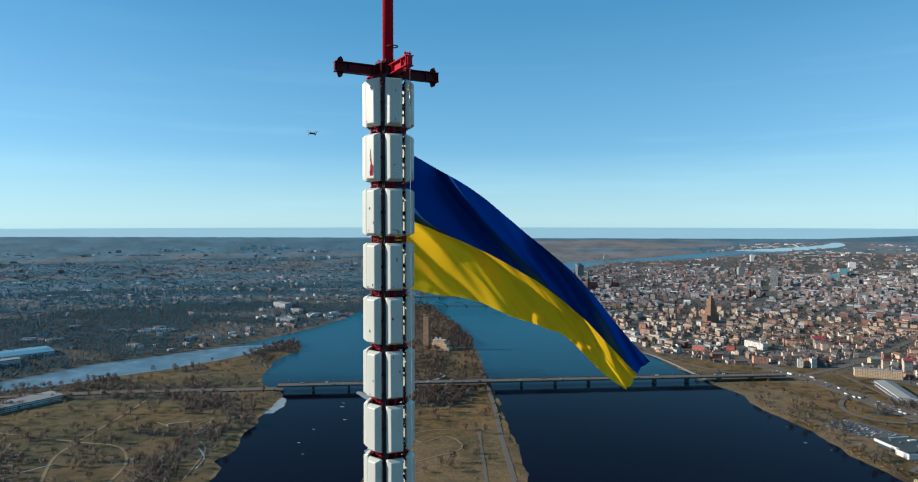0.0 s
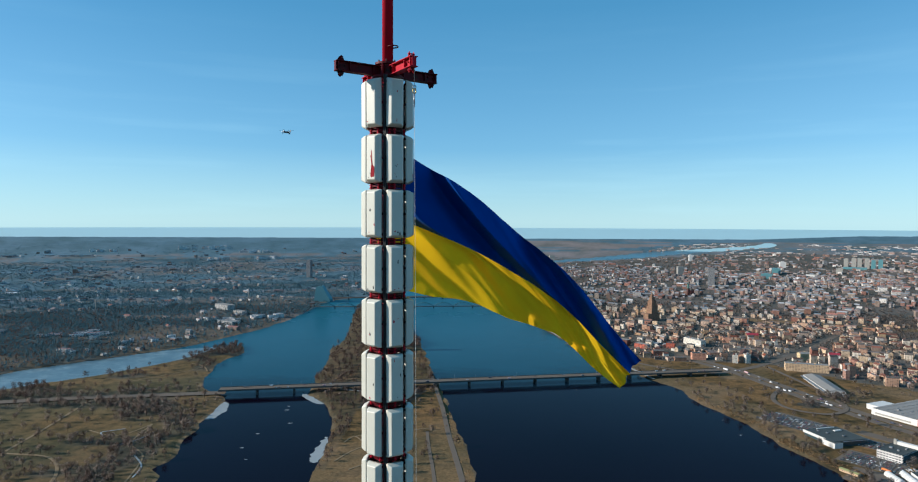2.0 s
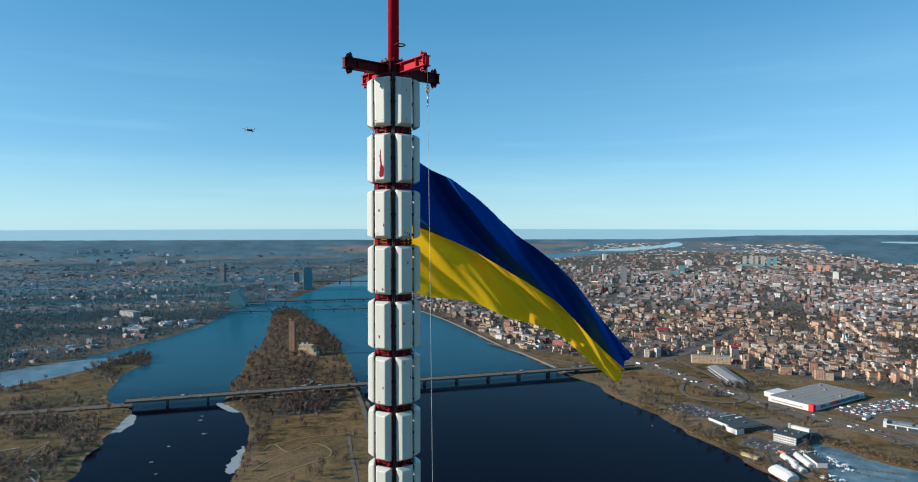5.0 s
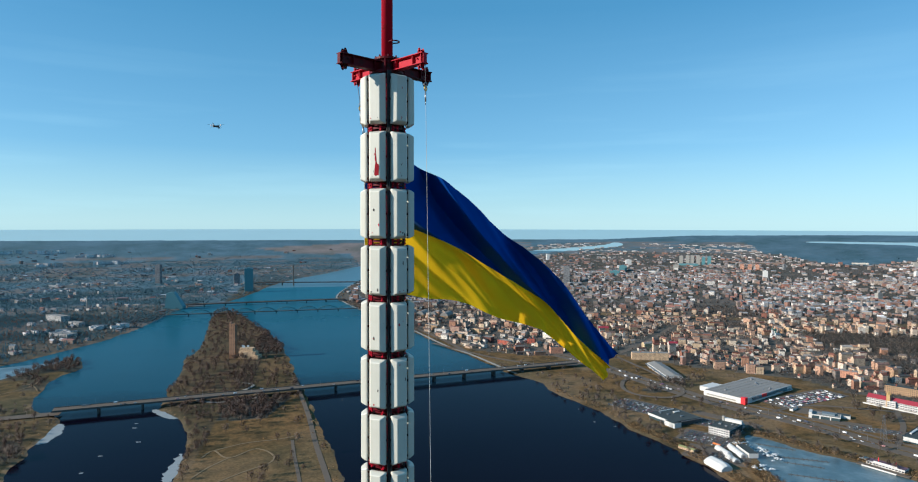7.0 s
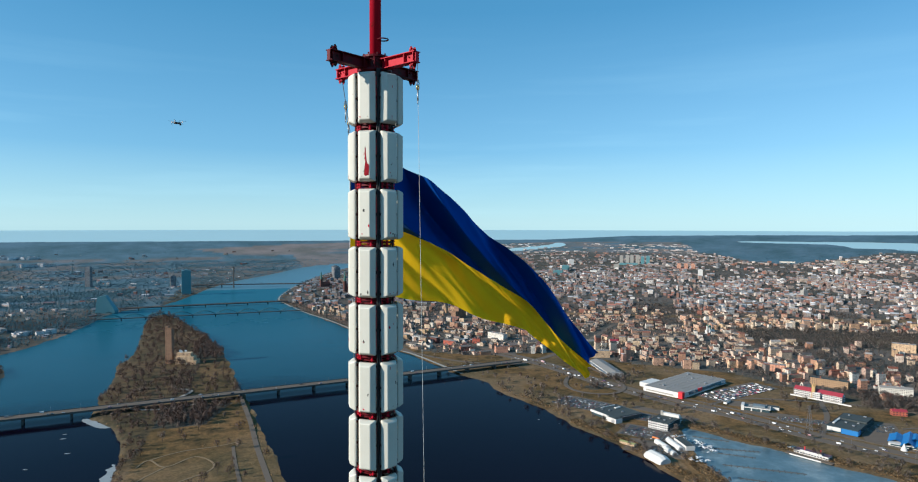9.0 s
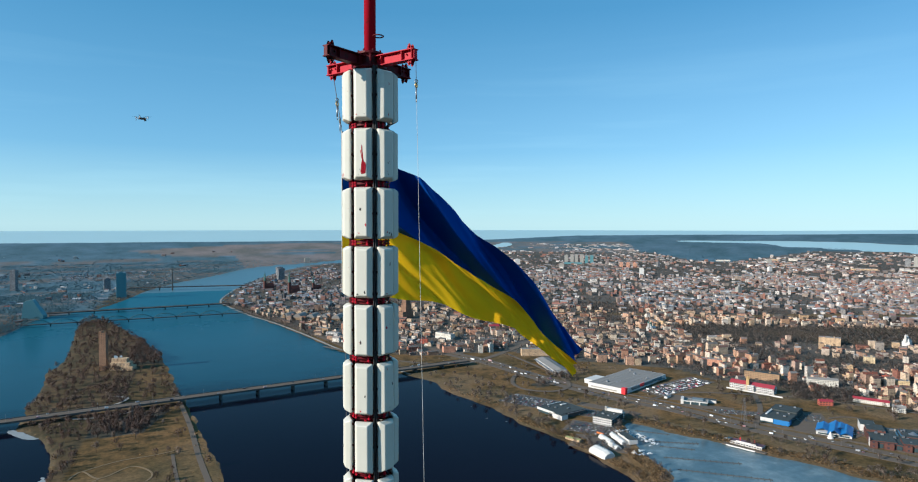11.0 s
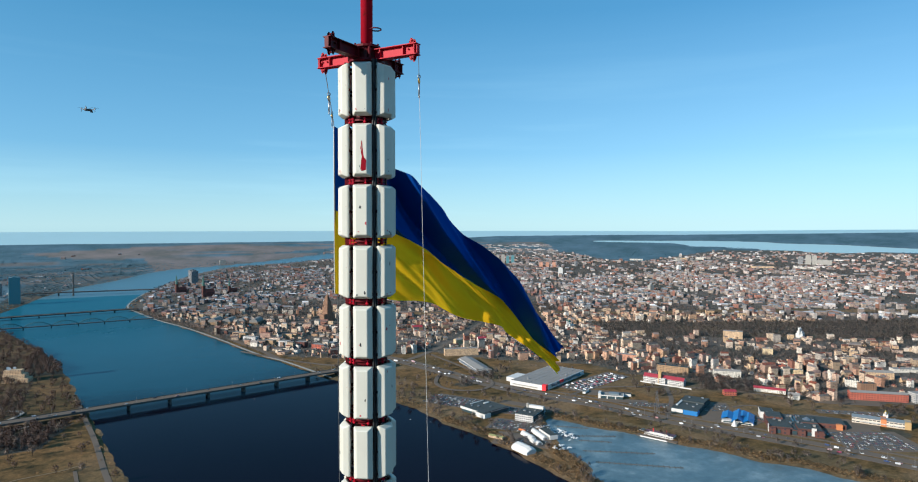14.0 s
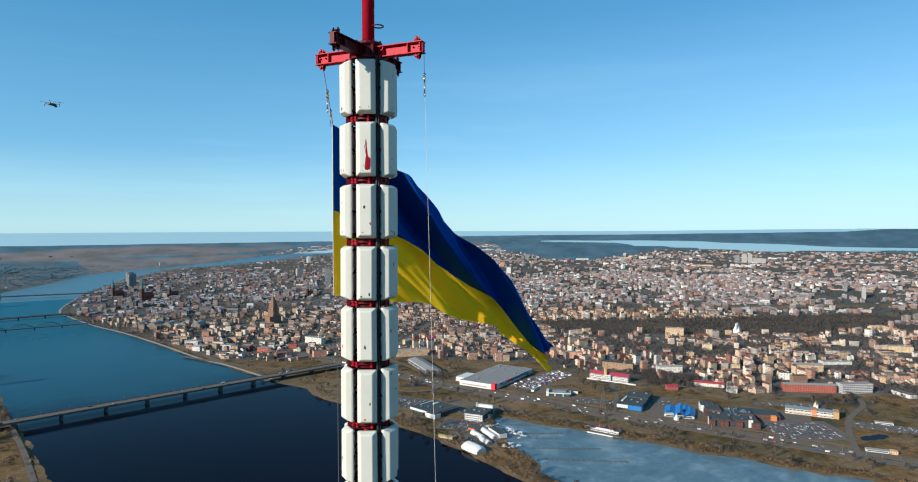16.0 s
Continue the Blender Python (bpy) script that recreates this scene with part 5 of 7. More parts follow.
# facade ends, depth, height, roof rise, wall and roof kinds of blocks that stand out above the quarter
BLOCKS = [((1463, 781), (1510, 738), 20, 15, 3.5, "cream", "slate", "long cream apartment block with grey roof"), ((1586, 776), (1644, 737), 22, 8, 0, "white", "slate", "low white sheds with grey roofs"),
          ((1156, 830), (1187, 779), 12, 7, 3.5, "white", "red", "long low white building with red roof"), ((1358, 758), (1373, 737), 16, 15, 0, "white", "dark", "pale plastered block with dark roof"),
          ((1348, 721), (1374, 704), 14, 16, 0, "brown", "dark", "brown plastered block with blank walls"), ((1161, 757), (1173, 740), 16, 8, 4, "white", "slate", "white gabled shed with grey roof"),
          ((1186, 951), (1230, 914), 16, 14, 3, "white", "slate", "white villa with three gabled bays"), ((1115, 1054), (1150, 992), 18, 16, 0, "stone", "dark", "ochre stone factory with tall walls"),
          ((1118, 1191), (1148, 1155), 18, 16, 0, "pink", "slate", "pink-cream apartment block with flat roof"), ((1620, 1271), (1652, 1227), 22, 22, 0, "cream", "slate", "tall cream block at the edge of the wood"),
          ((1547, 599), (1569, 584), 16, 14, 3, "pink", "dark", "salmon-pink plastered apartment house"), ((1896, 761), (1930, 715), 20, 16, 0, "yellow", "slate", "pale yellow apartment block"),
          ((1347, 872), (1364, 855), 16, 14, 0, "yellow", "slate", "square cream block with flat roof"), ((1368, 923), (1381, 909), 14, 13, 0, "red", "dark", "bright red-brick block with flat roof"),
          ((760, 1444), (845, 1416), 18, 18, 0, "cream", "slate", "long cream five-storey apartment block"), ((585, 1555), (618, 1551), 18, 17, 0, "pink", "dark", "salmon-pink apartment block with flat roof"),
          ((672, 1521), (682, 1518), 12, 20, 0, "white", "dark", "slim white block with painted end wall"), ((702, 1517), (714, 1518), 14, 22, 0, "white", "slate", "pale grey modern tower block"),
          ((756, 1784), (778, 1778), 18, 16, 0, "pink", "dark", "pink plastered apartment block with dark roof"), ((841, 1819), (873, 1813), 18, 16, 5, "brown", "red", "brown house with steep red roof"),
          ((641, 1775), (668, 1716), 18, 18, 0, "white", "slate", "long white apartment block with flat roof"), ((849, 1546), (874, 1548), 14, 18, 3, "yellow", "slate", "ochre apartment house with grey roof"),
          ((568, 1703), (587, 1692), 16, 15, 0, "red", "dark", "orange-brick apartment block with flat roof"), ((925, 1552), (948, 1544), 18, 15, 4, "white", "red", "white house with pale red roof"),
          ((1507, 1056), (1523, 1039), 18, 16, 0, "yellow", "slate", "square cream block with flat roof"), ((1074, 835), (1094, 822), 12, 8, 3, "red", "red", "small red-brick barn with red roof")]
for a, b, w, *_ in BLOCKS:
    TAKEN.append(((a[0] + b[0]) / 2 + 6, (a[1] + b[1]) / 2 + 7, math.dist(a, b) / 2 + 14))
ROADS = [KRASTA, [(575, 1408), (640, 1440), (733, 1500), (900, 1640), (1150, 1900)], [(988, 425), (1067, 474), (1181, 530), (1290, 556), (1345, 590)]]


def plots_in(cell, near, far, seed, region):
    """Building plots on a street grid whose direction drifts from quarter to quarter."""
    rnd = np.random.RandomState(seed)
    base = radians(-24)
    c, s = math.cos(base), math.sin(base)
    n = int(far * 1.3 / cell)
    i, j = np.meshgrid(np.arange(-n, n), np.arange(-n, n))
    gx, gy = (i + 0.5) * cell, (j + 0.5) * cell * 0.86
    x, y = gx * c - gy * s, gx * s + gy * c
    x, y = x + rnd.uniform(-.22, .22, x.shape) * cell + 0.9 * cell * (value_noise(x, y, 260) - .5) * 4, y + rnd.uniform(-.22, .22, x.shape) * cell + 0.9 * cell * (value_noise(x + 999, y, 260) - .5) * 4
    d = np.hypot(x - VIEW[0], y - VIEW[1])
    az = np.degrees(np.arctan2(x, y))
    keep = (d > near) & (d < far) & (az > -46) & (az < 75)
    x, y, i, j = x[keep], y[keep], i[keep], j[keep]
    shore = land(x, y)
    wood, town, _ = cover_of(x, y, shore)
    keep = (shore > 22) & region(x, y, wood, town, rnd.rand(len(x)))
    keep &= ~((i % 5 == 0) & (rnd.rand(len(x)) < 0.75)) & ~((j % 4 == 0) & (rnd.rand(len(x)) < 0.6))
    for px, py, r in TAKEN:
        keep &= np.hypot(x - px, y - py) > r
    for line in ROADS:
        keep &= distance(line, x, y, False) > 24
    return x[keep], y[keep], rnd


def sized(x, y, rnd, cell, low=1.0):
    """Sizes and turns: street fronts in line, long tenements, cottages and yard wings, taller quarter by quarter."""
    out = []
    for px, py in zip(x, y):
        quarter = LATTICE[int(px / 330) % 256, int(py / 330) % 256]
        rank = LATTICE[int(px / 190 + 40) % 256, int(py / 190) % 256]
        ang = radians(-24 + (quarter - 0.5) * 50) + (math.pi / 2 if rnd.rand() < 0.35 else 0) + rnd.uniform(-.04, .04)
        form = rnd.rand()
        l, w = (rnd.uniform(0.28, 0.42), rnd.uniform(0.24, 0.32)) if form < 0.3 else (rnd.uniform(0.5, 0.85), rnd.uniform(0.34, 0.46)) if form < 0.84 else (rnd.uniform(0.95, 1.5), rnd.uniform(0.36, 0.5))
        h = (rnd.uniform(3.5, 6.5) if form < 0.3 else rnd.choice([8, 11, 14, 17, 21]) * (0.62 + 0.62 * rank) + rnd.uniform(-1, 1)) * low
        rise = 0 if rnd.rand() < 0.38 else rnd.uniform(1.8, 4.6)
        if form > 0.975:      # a works shed
            l, w, h, rise = l * 1.5, w * 2.2, 7.0, 0
        l, w = l * cell, w * cell
        out.append((px, py, ang, w, l, h, rise))
        if form > 0.5 and rnd.rand() < 0.55:      # a lower wing into the yard
            side, end = rnd.choice([-1, 1]), rnd.choice([-1, 1]) * (l - w * 0.8) / 2
            wl = rnd.uniform(0.3, 0.5) * cell
            dx, dy = end, side * (w + wl) / 2
            out.append((px + dx * math.cos(ang) - dy * math.sin(ang), py + dx * math.sin(ang) + dy * math.cos(ang), ang + math.pi / 2, w * 0.75, wl, h * rnd.uniform(0.55, 0.95), 0 if rnd.rand() < 0.5 else rise * 0.6))
    return out


def in_town(x, y, wood, town, r):
    out = step(2300, 3000, np.hypot(x, y))
    thick = (0.7 - 0.3 * out) + (0.38 + 0.26 * out) * step(0.34, 0.56, value_noise(x, y, 380) * (1 - 0.4 * out) + value_noise(x * 0.7 + 400, y * 1.2, 150) * 0.4 * out)
    return (town > 0.8) & (r < (0.9 - 0.45 * step(4600, 7600, np.hypot(x, y))) * thick - 0.7 * wood)


def house(plot, group):
    """One town house: walls, roof, chimneys."""
    x, y, ang, w, l, h, rise = plot
    v, q, tri, uv, r, rq = block(w, l, h, rise)
    tall = "four-storey" if h > 12 else "three-storey" if h > 9 else "low"
    ob = thing("apartment_building", (x, y, 2.3), f"{tall} plastered town building with {'a flat' if not rise else 'a pitched'} roof", "building", group, turn=math.degrees(ang))
    part("wall", mesh_of("wall", v, [q, tri], HOUSE_WALL, uv=uv), None, ob)
    roof = part("roof", mesh_of("roof", r, rq, HOUSE_ROOF), None, ob)
    for k in (-1, 1):
        bm = box(bm_new(), (1.3, 0.9, 2.0), Matrix.Translation((k * l * 0.27, w * 0.12, h + (rise * 0.75 if rise else 0) + 0.6)))
        part("chimney", bm, BRICK, roof)


x, y, rnd = plots_in(25, 500, 2600, 3, in_town)
near_plots = sized(x, y, rnd, 22.5, 0.95)
order = sorted(range(len(near_plots)), key=lambda k: math.hypot(near_plots[k][0], near_plots[k][1]))
for k in order[:290]:
    house(near_plots[k], "town buildings near the river")
town_stuff("town_quarter", [near_plots[k] for k in order[290:]], TOWN_WALL, TOWN_ROOF, "dense quarter of plastered town houses with pitched roofs")
x, y, rnd = plots_in(28, 2600, 4600, 4, in_town)
town_stuff("old_town", sized(x, y, rnd, 26, 0.95), FAR_WALL, FAR_ROOF, "dense old town of tall houses, roof beside roof")
x, y, rnd = plots_in(56, 4600, 9000, 5, in_town)
town_stuff("outer_town", sized(x, y, rnd, 36, 0.9), FAR_WALL, FAR_ROOF, "distant districts of pale blocks and sheds")
x, y, rnd = plots_in(40, 1200, 5200, 6, lambda x, y, w, t, r: (x < -150) & (r < np.where(w < 0.5, 0.3, 0.09)) & ~inside(west_line, x, y) & ~inside(long_line, x, y))
town_stuff("suburb", sized(x, y, rnd, 30, 0.62), SUBURB_WALL, FAR_ROOF, "scattered low suburban houses among bare trees")
x, y, rnd = plots_in(90, 4500, 8200, 8, lambda x, y, w, t, r: (x < 300) & (r < 0.07 * (value_noise(x, y, 900) > 0.42)))
town_stuff("west_estates", sized(x, y, rnd, 40, 1.2), FAR_WALL, FAR_ROOF, "distant pale estates of slab blocks in woodland")

x, y, rnd = plots_in(85, 5600, 11500, 9, lambda x, y, w, t, r: inside(OUTSKIRTS, x, y) & (r < 0.4 * step(0.3, 0.6, value_noise(x, y, 500))))
town_stuff("docklands", sized(x, y, rnd, 62, 0.8), SUBURB_WALL, FAR_ROOF, "distant pale sheds and blocks of docks and works")

rnd = np.random.RandomState(77)
estates = []
for px, py, spread, count, l, h in ((-3880, 6935, 170, 10, 60, 26), (-3050, 7670, 330, 16, 60, 40), (-2065, 5415, 90, 9, 55, 26), (-2250, 6920, 230, 16, 60, 26), (-1715, 5665, 150, 14, 60, 26), (-1180, 3828, 130, 26, 18, 9),
                                   (-1290, 3470, 80, 14, 22, 10), (-2155, 3400, 80, 16, 20, 9), (-2700, 3410, 40, 6, 24, 10), (-2180, 3032, 60, 12, 22, 9), (-2680, 3190, 110, 10, 40, 10), (-4230, 5967, 90, 6, 80, 14),
                                   (-3720, 6007, 300, 14, 90, 12), (-1130, 1870, 90, 10, 36, 9), (-1000, 1620, 60, 8, 14, 7), (-900, 1790, 110, 10, 18, 8), (-800, 2150, 90, 10, 26, 10), (-690, 2230, 60, 9, 34, 12), (-1340, 1690, 60, 6, 40, 9)):
    for k in range(count):
        a, r = rnd.uniform(0, 6.28), spread * rnd.rand() ** 0.6
        estates.append((px + r * math.cos(a), py + 0.5 * r * math.sin(a), radians(rnd.choice([12, 40, -50]) + rnd.uniform(-8, 8)), rnd.uniform(0.3, 0.5) * min(l, 34), l * rnd.uniform(0.6, 1.3), h * rnd.uniform(0.7, 1.2), 0))
town_stuff("pale_estates", estates, ESTATE_WALL, FAR_ROOF, "pale slab blocks and sheds standing in groups across the river")


# ---- landmark buildings ----
def slab(name, parent, size, at, mat, turn=0.0, label="", bevel=0.0):
    """A box part with UVs in metres on its sides, standing on at."""
    l, w, h = size
    v, q, _, uv, r, rq = block(w, l, h, 0)
    v = placed(v, at[0], at[1], at[2], radians(turn))
    return part(name, mesh_of(name, v, [q, [(4, 5, 6, 7)]], mat, uv=uv[:16] + [(0.1, 0.1)] * 4), None, parent, label)


def far_thing(ob):
    """Lays a distant building in as the land is."""
    for o in ob.children_recursive:
        o.data = o.data.copy()
        o.data.transform(ob.matrix_basis @ o.matrix_basis if o.parent == ob else ob.matrix_basis)
        bend_mesh(o.data)
        o.matrix_basis = Matrix()
    ob.matrix_basis = Matrix()
    return ob


def gable(name, parent, l, w, h, rise, mat, over=0.8, label=""):
    _, _, _, _, r, rq = block(w, l, h, rise, over)
    return part(name, mesh_of(name, r, rq, mat), None, parent, label)


def store():
    ob = thing("hardware_store", (843, 1111, 2.4), "large white retail hall with grey flat roof and red corner", "store", turn=24)
    L, W, H = 178, 86, 11
    slab("wall", ob, (L, W, H), (0, 0, 0), WHITE_WALL)
    slab("roof", ob, (L - 1.5, W - 1.5, 0.3), (0, 0, H - 0.25), GREY_ROOF)
    slab("corner_block", ob, (9, 9, 12.5), (-L / 2 + 4, -W / 2 + 3.6, 0), SHOP_RED, label="bright red corner block")
    slab("fascia", ob, (L * 0.5, 1.0, 5), (-L * 0.1, -W / 2 - 0.6, 4), GLASS_BLUE, label="dark blue glazed entrance band")
    slab("fascia", ob, (16, 1.4, 6), (-20, -W / 2 - 0.9, 5), SHOP_RED, label="red entrance panel")
    slab("fascia", ob, (40, 1.2, 5), (48, -W / 2 - 0.7, 5), GLASS_BLUE)
    slab("annex", ob, (46, 26, 9), (-40, W / 2 + 13, 0), WHITE_WALL)
    for k in range(7):
        slab("roof_ridge", ob, (L - 5, 0.5, 0.35), (0, -36 + 12 * k, H), GREY_ROOF)
    r = random.Random(61)
    for i in range(12):
        for k in range(3):
            if r.random() < 0.8:
                slab("skylight", ob, (r.uniform(3, 6), 1.6, 0.7), (-78 + 14 * i + r.uniform(-2, 2), -27 + 25 * k, H), CONCRETE if r.random() < 0.7 else STEEL)
    for px, py in ((-60, 14), (20, -34), (66, 30), (40, 6)):
        slab("vent", ob, (5, 3.4, 2.2), (px, py, H), STEEL)
    slab("fascia", ob, (1.0, W * 0.7, 2.2), (-L / 2 - 0.5, 6, 3), CONCRETE, label="grey plinth panels")
    slab("loading_canopy", ob, (30, 7, 0.5), (66, -W / 2 - 3.6, 4.5), GLASS_BLUE)
    slab("sign", ob, (9, 0.5, 2), (-60, -W / 2 - 0.4, 7), GLASS, label="dark unreadable sign")


def hall(name, at, turn, size, wall, roof, label, rise=0.0, extras=()):
    ob = thing(name, (*at, 2.4), label, "building", turn=turn)
    l, w, h = size
    v, q, tri, uv, r, rq = block(w, l, h, rise)
    part("wall", mesh_of("wall", v, [q, tri], wall, uv=uv), None, ob)
    part("roof", mesh_of("roof", r, rq, roof), None, ob)
    for nm, sz, pos, mat in extras:
        slab(nm, ob, sz, pos, mat)
    return far_thing(ob) if math.hypot(*at) > 1750 else ob


store()
hall("tennis_hall", (764, 1298), 79, (140, 34, 9), BAND_WALL, GREY_ROOF, "long low glazed hall with a grey metal roof", 3.5,
     [("glass_strip", (138, 0.5, 3), (0, -17.4, 4), WHITE_WALL), ("canopy", (140, 5, 0.6), (0, 20, 6.5), STEEL)])
mansion = hall("red_roofed_mansion", (1046, 966), -67, (88, 17, 11), BAND_WALL, RED_ROOF, "long white mansion with red roof and slim tower", 6.0,
               [("wing", (14, 24, 12), (0, -2, 0), BAND_WALL), ("garden_wall", (110, 0.6, 2.6), (10, -22, 0), WHITE_WALL)])
bm = box(bm_new(), (6, 6, 24), Matrix.Translation((-6, -10, 12)))
rod(bm, (-6, -10, 24), (-6, -10, 31), 4.2, 0.3, 4)
part("tower", bm, SIGN_YELLOW, mansion, "slim cream tower with a pointed cap")


def pavilion():
    ob = thing("blue_pavilion", (961, 718, 2.4), "low pavilion with bright blue faceted metal roof", "building", turn=-55)
    slab("wall", ob, (50, 58, 4.2), (0, 0, 0), WHITE_WALL)
    slab("window_band", ob, (44, 0.4, 2.2), (0, -29.3, 1.2), GLASS)
    slab("window_band", ob, (0.4, 50, 2.2), (25.3, 0, 1.2), GLASS)
    for px, py, run, wide, rise in ((-16.5, 2, 44, 19, 4.0), (0.5, 0, 66, 19, 6.5), (17, -3, 56, 17, 4.6), (8, 14, 34, 30, 5.2)):
        roof = gable("roof", ob, run, wide, 4.3, rise, BLUE_ROOF)
        roof.matrix_basis = pose(px, py, 0, 0, 0, 90)
    part("tent_roof", rod(bm_new(), (-4, -42, 0), (-4, -42, 11), 5, 0.3, 12), WHITE_WALL, ob, "white pointed canopy")


def mall():
    ob = thing("shopping_mall", (1006, 647, 2.4), "large dark-brick shopping mall with dark green-grey flat roofs", "building", turn=-48)
    slab("wall", ob, (80, 92, 8.5), (0, 0, 0), MALL_WALL)
    slab("roof", ob, (78, 90, 0.4), (0, 0, 8.3), DARK_ROOF)
    for px, py, l, w, h in ((-22, -22, 34, 40, 1.6), (14, -30, 24, 28, 2.6), (-26, 26, 26, 34, 3.6), (24, 22, 30, 44, 1.2)):
        slab("roof_box", ob, (l, w, h), (px, py, 8.5), MALL_WALL)
        slab("roof_box_top", ob, (l - 1, w - 1, 0.4), (px, py, 8.5 + h), DARK_ROOF)
    for px, l in ((-36, 10), (-16, 12), (8, 9), (33, 14)):
        slab("brick_bay", ob, (l, 6, 10), (px, -47, 0), MALL_WALL)
    for px in (-27, -3, 19):
        slab("shop_glass", ob, (7, 0.6, 6), (px, -46.3, 1), GLASS)
    slab("sign_panel", ob, (0.6, 8, 12), (-41.4, -42, 2), WHITE_WALL, label="tall white sign panel")
    slab("sign_panel", ob, (7, 0.6, 13), (25, -46.6, 1), WHITE_WALL, label="tall white sign panel")
    slab("shed", ob, (22, 30, 12), (-34, 50, 0), WHITE_WALL, label="white plastered loading block")
    slab("shed_roof", ob, (21, 29, 0.4), (-34, 50, 12), DARK_ROOF)
    slab("link", ob, (46, 40, 8), (60, 30, 0), MALL_WALL)
    slab("link_roof", ob, (45, 39, 0.4), (60, 30, 8), DARK_ROOF)
    slab("orange_front", ob, (9, 8, 9), (72, 8, 0), ORANGE_WALL)
    for k in range(15):
        r = random.Random(900 + k)
        px, py = r.uniform(-34, 34), r.uniform(-36, 36)
        slab("vent", ob, (r.uniform(2, 4.5), r.uniform(2, 3.5), r.uniform(2.6, 4.6)), (px, py, 8.5), STEEL if k % 3 else GREY_ROOF)
    for px in (2, 7):
        slab("skylight", ob, (2.6, 34, 1.2), (px, 18, 8.5), GLASS)


pavilion()
mall()
dome = thing("roof_lantern", (1035, 640, 12.2), "pale faceted glass lantern on the mall's roof", "skylight")
part("glazing", rod(bm_new(), (0, 0, -0.6), (0, 0, 4.5), 8.0, 1.0, 12), STEEL, dome)
hall("office_strip", (1151, 581), -61, (84, 22, 10), STRIP_WALL, GREY_BLUE_ROOF, "long shop building with blue-grey metal roof and ochre end", 2.5,
     [("gable_front", (9, 22.6, 12), (38, 0, 0), SIGN_YELLOW), ("orange_front", (8, 23, 12), (4, -0.4, 0), ORANGE_WALL), ("canopy", (60, 4, 0.5), (0, -13, 4), WHITE_WALL), ("vent", (3, 3, 1.5), (20, 3, 11), STEEL), ("vent", (3, 3, 1.5), (-16, 3, 11), STEEL)])
hall("car_dealership", (944, 806), -63, (46, 98, 10), GLASS, DARK_ROOF, "dark-roofed car dealership with a blue glass front", 0,
     [("white_front", (20, 0.8, 6), (-12, -49.6, 3.0), WHITE_WALL), ("blue_front", (24, 0.8, 8), (11, -49.7, 1.0), BLUE_ROOF), ("blue_front", (0.8, 12, 7), (23.6, -43, 2.0), BLUE_ROOF),
      ("roof_light", (3, 40, 1.4), (-18, -10, 9.8), WHITE_WALL), ("roof_step", (40, 40, 2.0), (2, 24, 9.8), DARK_ROOF), ("vent", (4, 3, 1.5), (10, -24, 9.8), STEEL), ("vent", (3, 3, 1.5), (-4, -12, 9.8), STEEL),
      ("vent", (3, 2, 1.5), (12, -4, 9.8), STEEL), ("vent", (3, 4, 3.4), (-10, 30, 9.8), STEEL), ("vent", (4, 3, 3.6), (12, 38, 9.8), STEEL)])
hall("car_showroom", (866, 934), -45, (44, 24, 6.5), GLASS, GREY_ROOF, "low glazed car showroom with white end slabs", 0,
     [("white_slab", (5, 20, 10), (-23, -3, 0), WHITE_WALL), ("roof_edge", (46, 1.0, 1.6), (0, -12.6, 5.4), WHITE_WALL), ("roof_edge", (1.0, 24, 1.4), (22.6, 0, 5.4), WHITE_WALL), ("roof_step", (20, 14, 2.4), (4, 3, 6.3), GREY_BLUE_ROOF),
      ("white_pier", (2.0, 1.0, 5.4), (-8, -12.4, 0), WHITE_WALL), ("white_pier", (2.0, 1.0, 5.4), (8, -12.4, 0), WHITE_WALL), ("shed", (22, 12, 5), (26, 20, 0), WHITE_WALL), ("shed_roof", (21, 11, 0.4), (26, 20, 5), DARK_ROOF), ("vent", (5, 3, 1.5), (-10, 2, 6.3), STEEL)])
hall("car_dealership", (599, 979), 13, (62, 60, 9), GLASS, DARK_ROOF, "white-fronted car dealership with a dark flat roof", 0,
     [("fascia", (0.8, 46, 4), (-31.6, 9, 4.6), WHITE_WALL), ("corner_block", (15, 24, 8), (-28, -24, 0), WHITE_WALL), ("corner_roof", (14, 23, 0.4), (-28, -24, 8), DARK_ROOF),
      ("roof_light", (34, 1.4, 1.2), (6, 27, 8.8), WHITE_WALL), ("roof_light", (13, 4, 1.4), (15, 12, 8.8), WHITE_WALL), ("roof_edge", (48, 0.8, 0.8), (6, -33.4, 8.4), STEEL),
      ("vent", (3, 3, 1.6), (-10, 6, 8.8), STEEL), ("vent", (4, 2.5, 1.8), (4, -12, 8.8), STEEL), ("vent", (2.5, 2.5, 1.4), (-16, 18, 8.8), STEEL)])
hall("office_block", (646, 903), -58, (34, 53, 13), BAND_WALL, DARK_ROOF, "white office block with bands of dark windows", 0,
     [("glass_side", (0.5, 48, 10), (17.2, 0, 1.4), GLASS), ("roof_house", (32, 6, 5), (2, 21, 12.7), WHITE_WALL), ("roof_tank", (4, 4, 7.5), (-12, 19, 12.7), CONCRETE), ("annex", (20, 16, 8), (4, 34, 0), BAND_WALL),
      ("vent", (4, 4, 1.6), (-8, -4, 12.7), STEEL), ("vent", (3, 3, 1.6), (4, -9, 12.7), STEEL), ("vent", (2, 5, 1.4), (8, 6, 12.7), STEEL)])
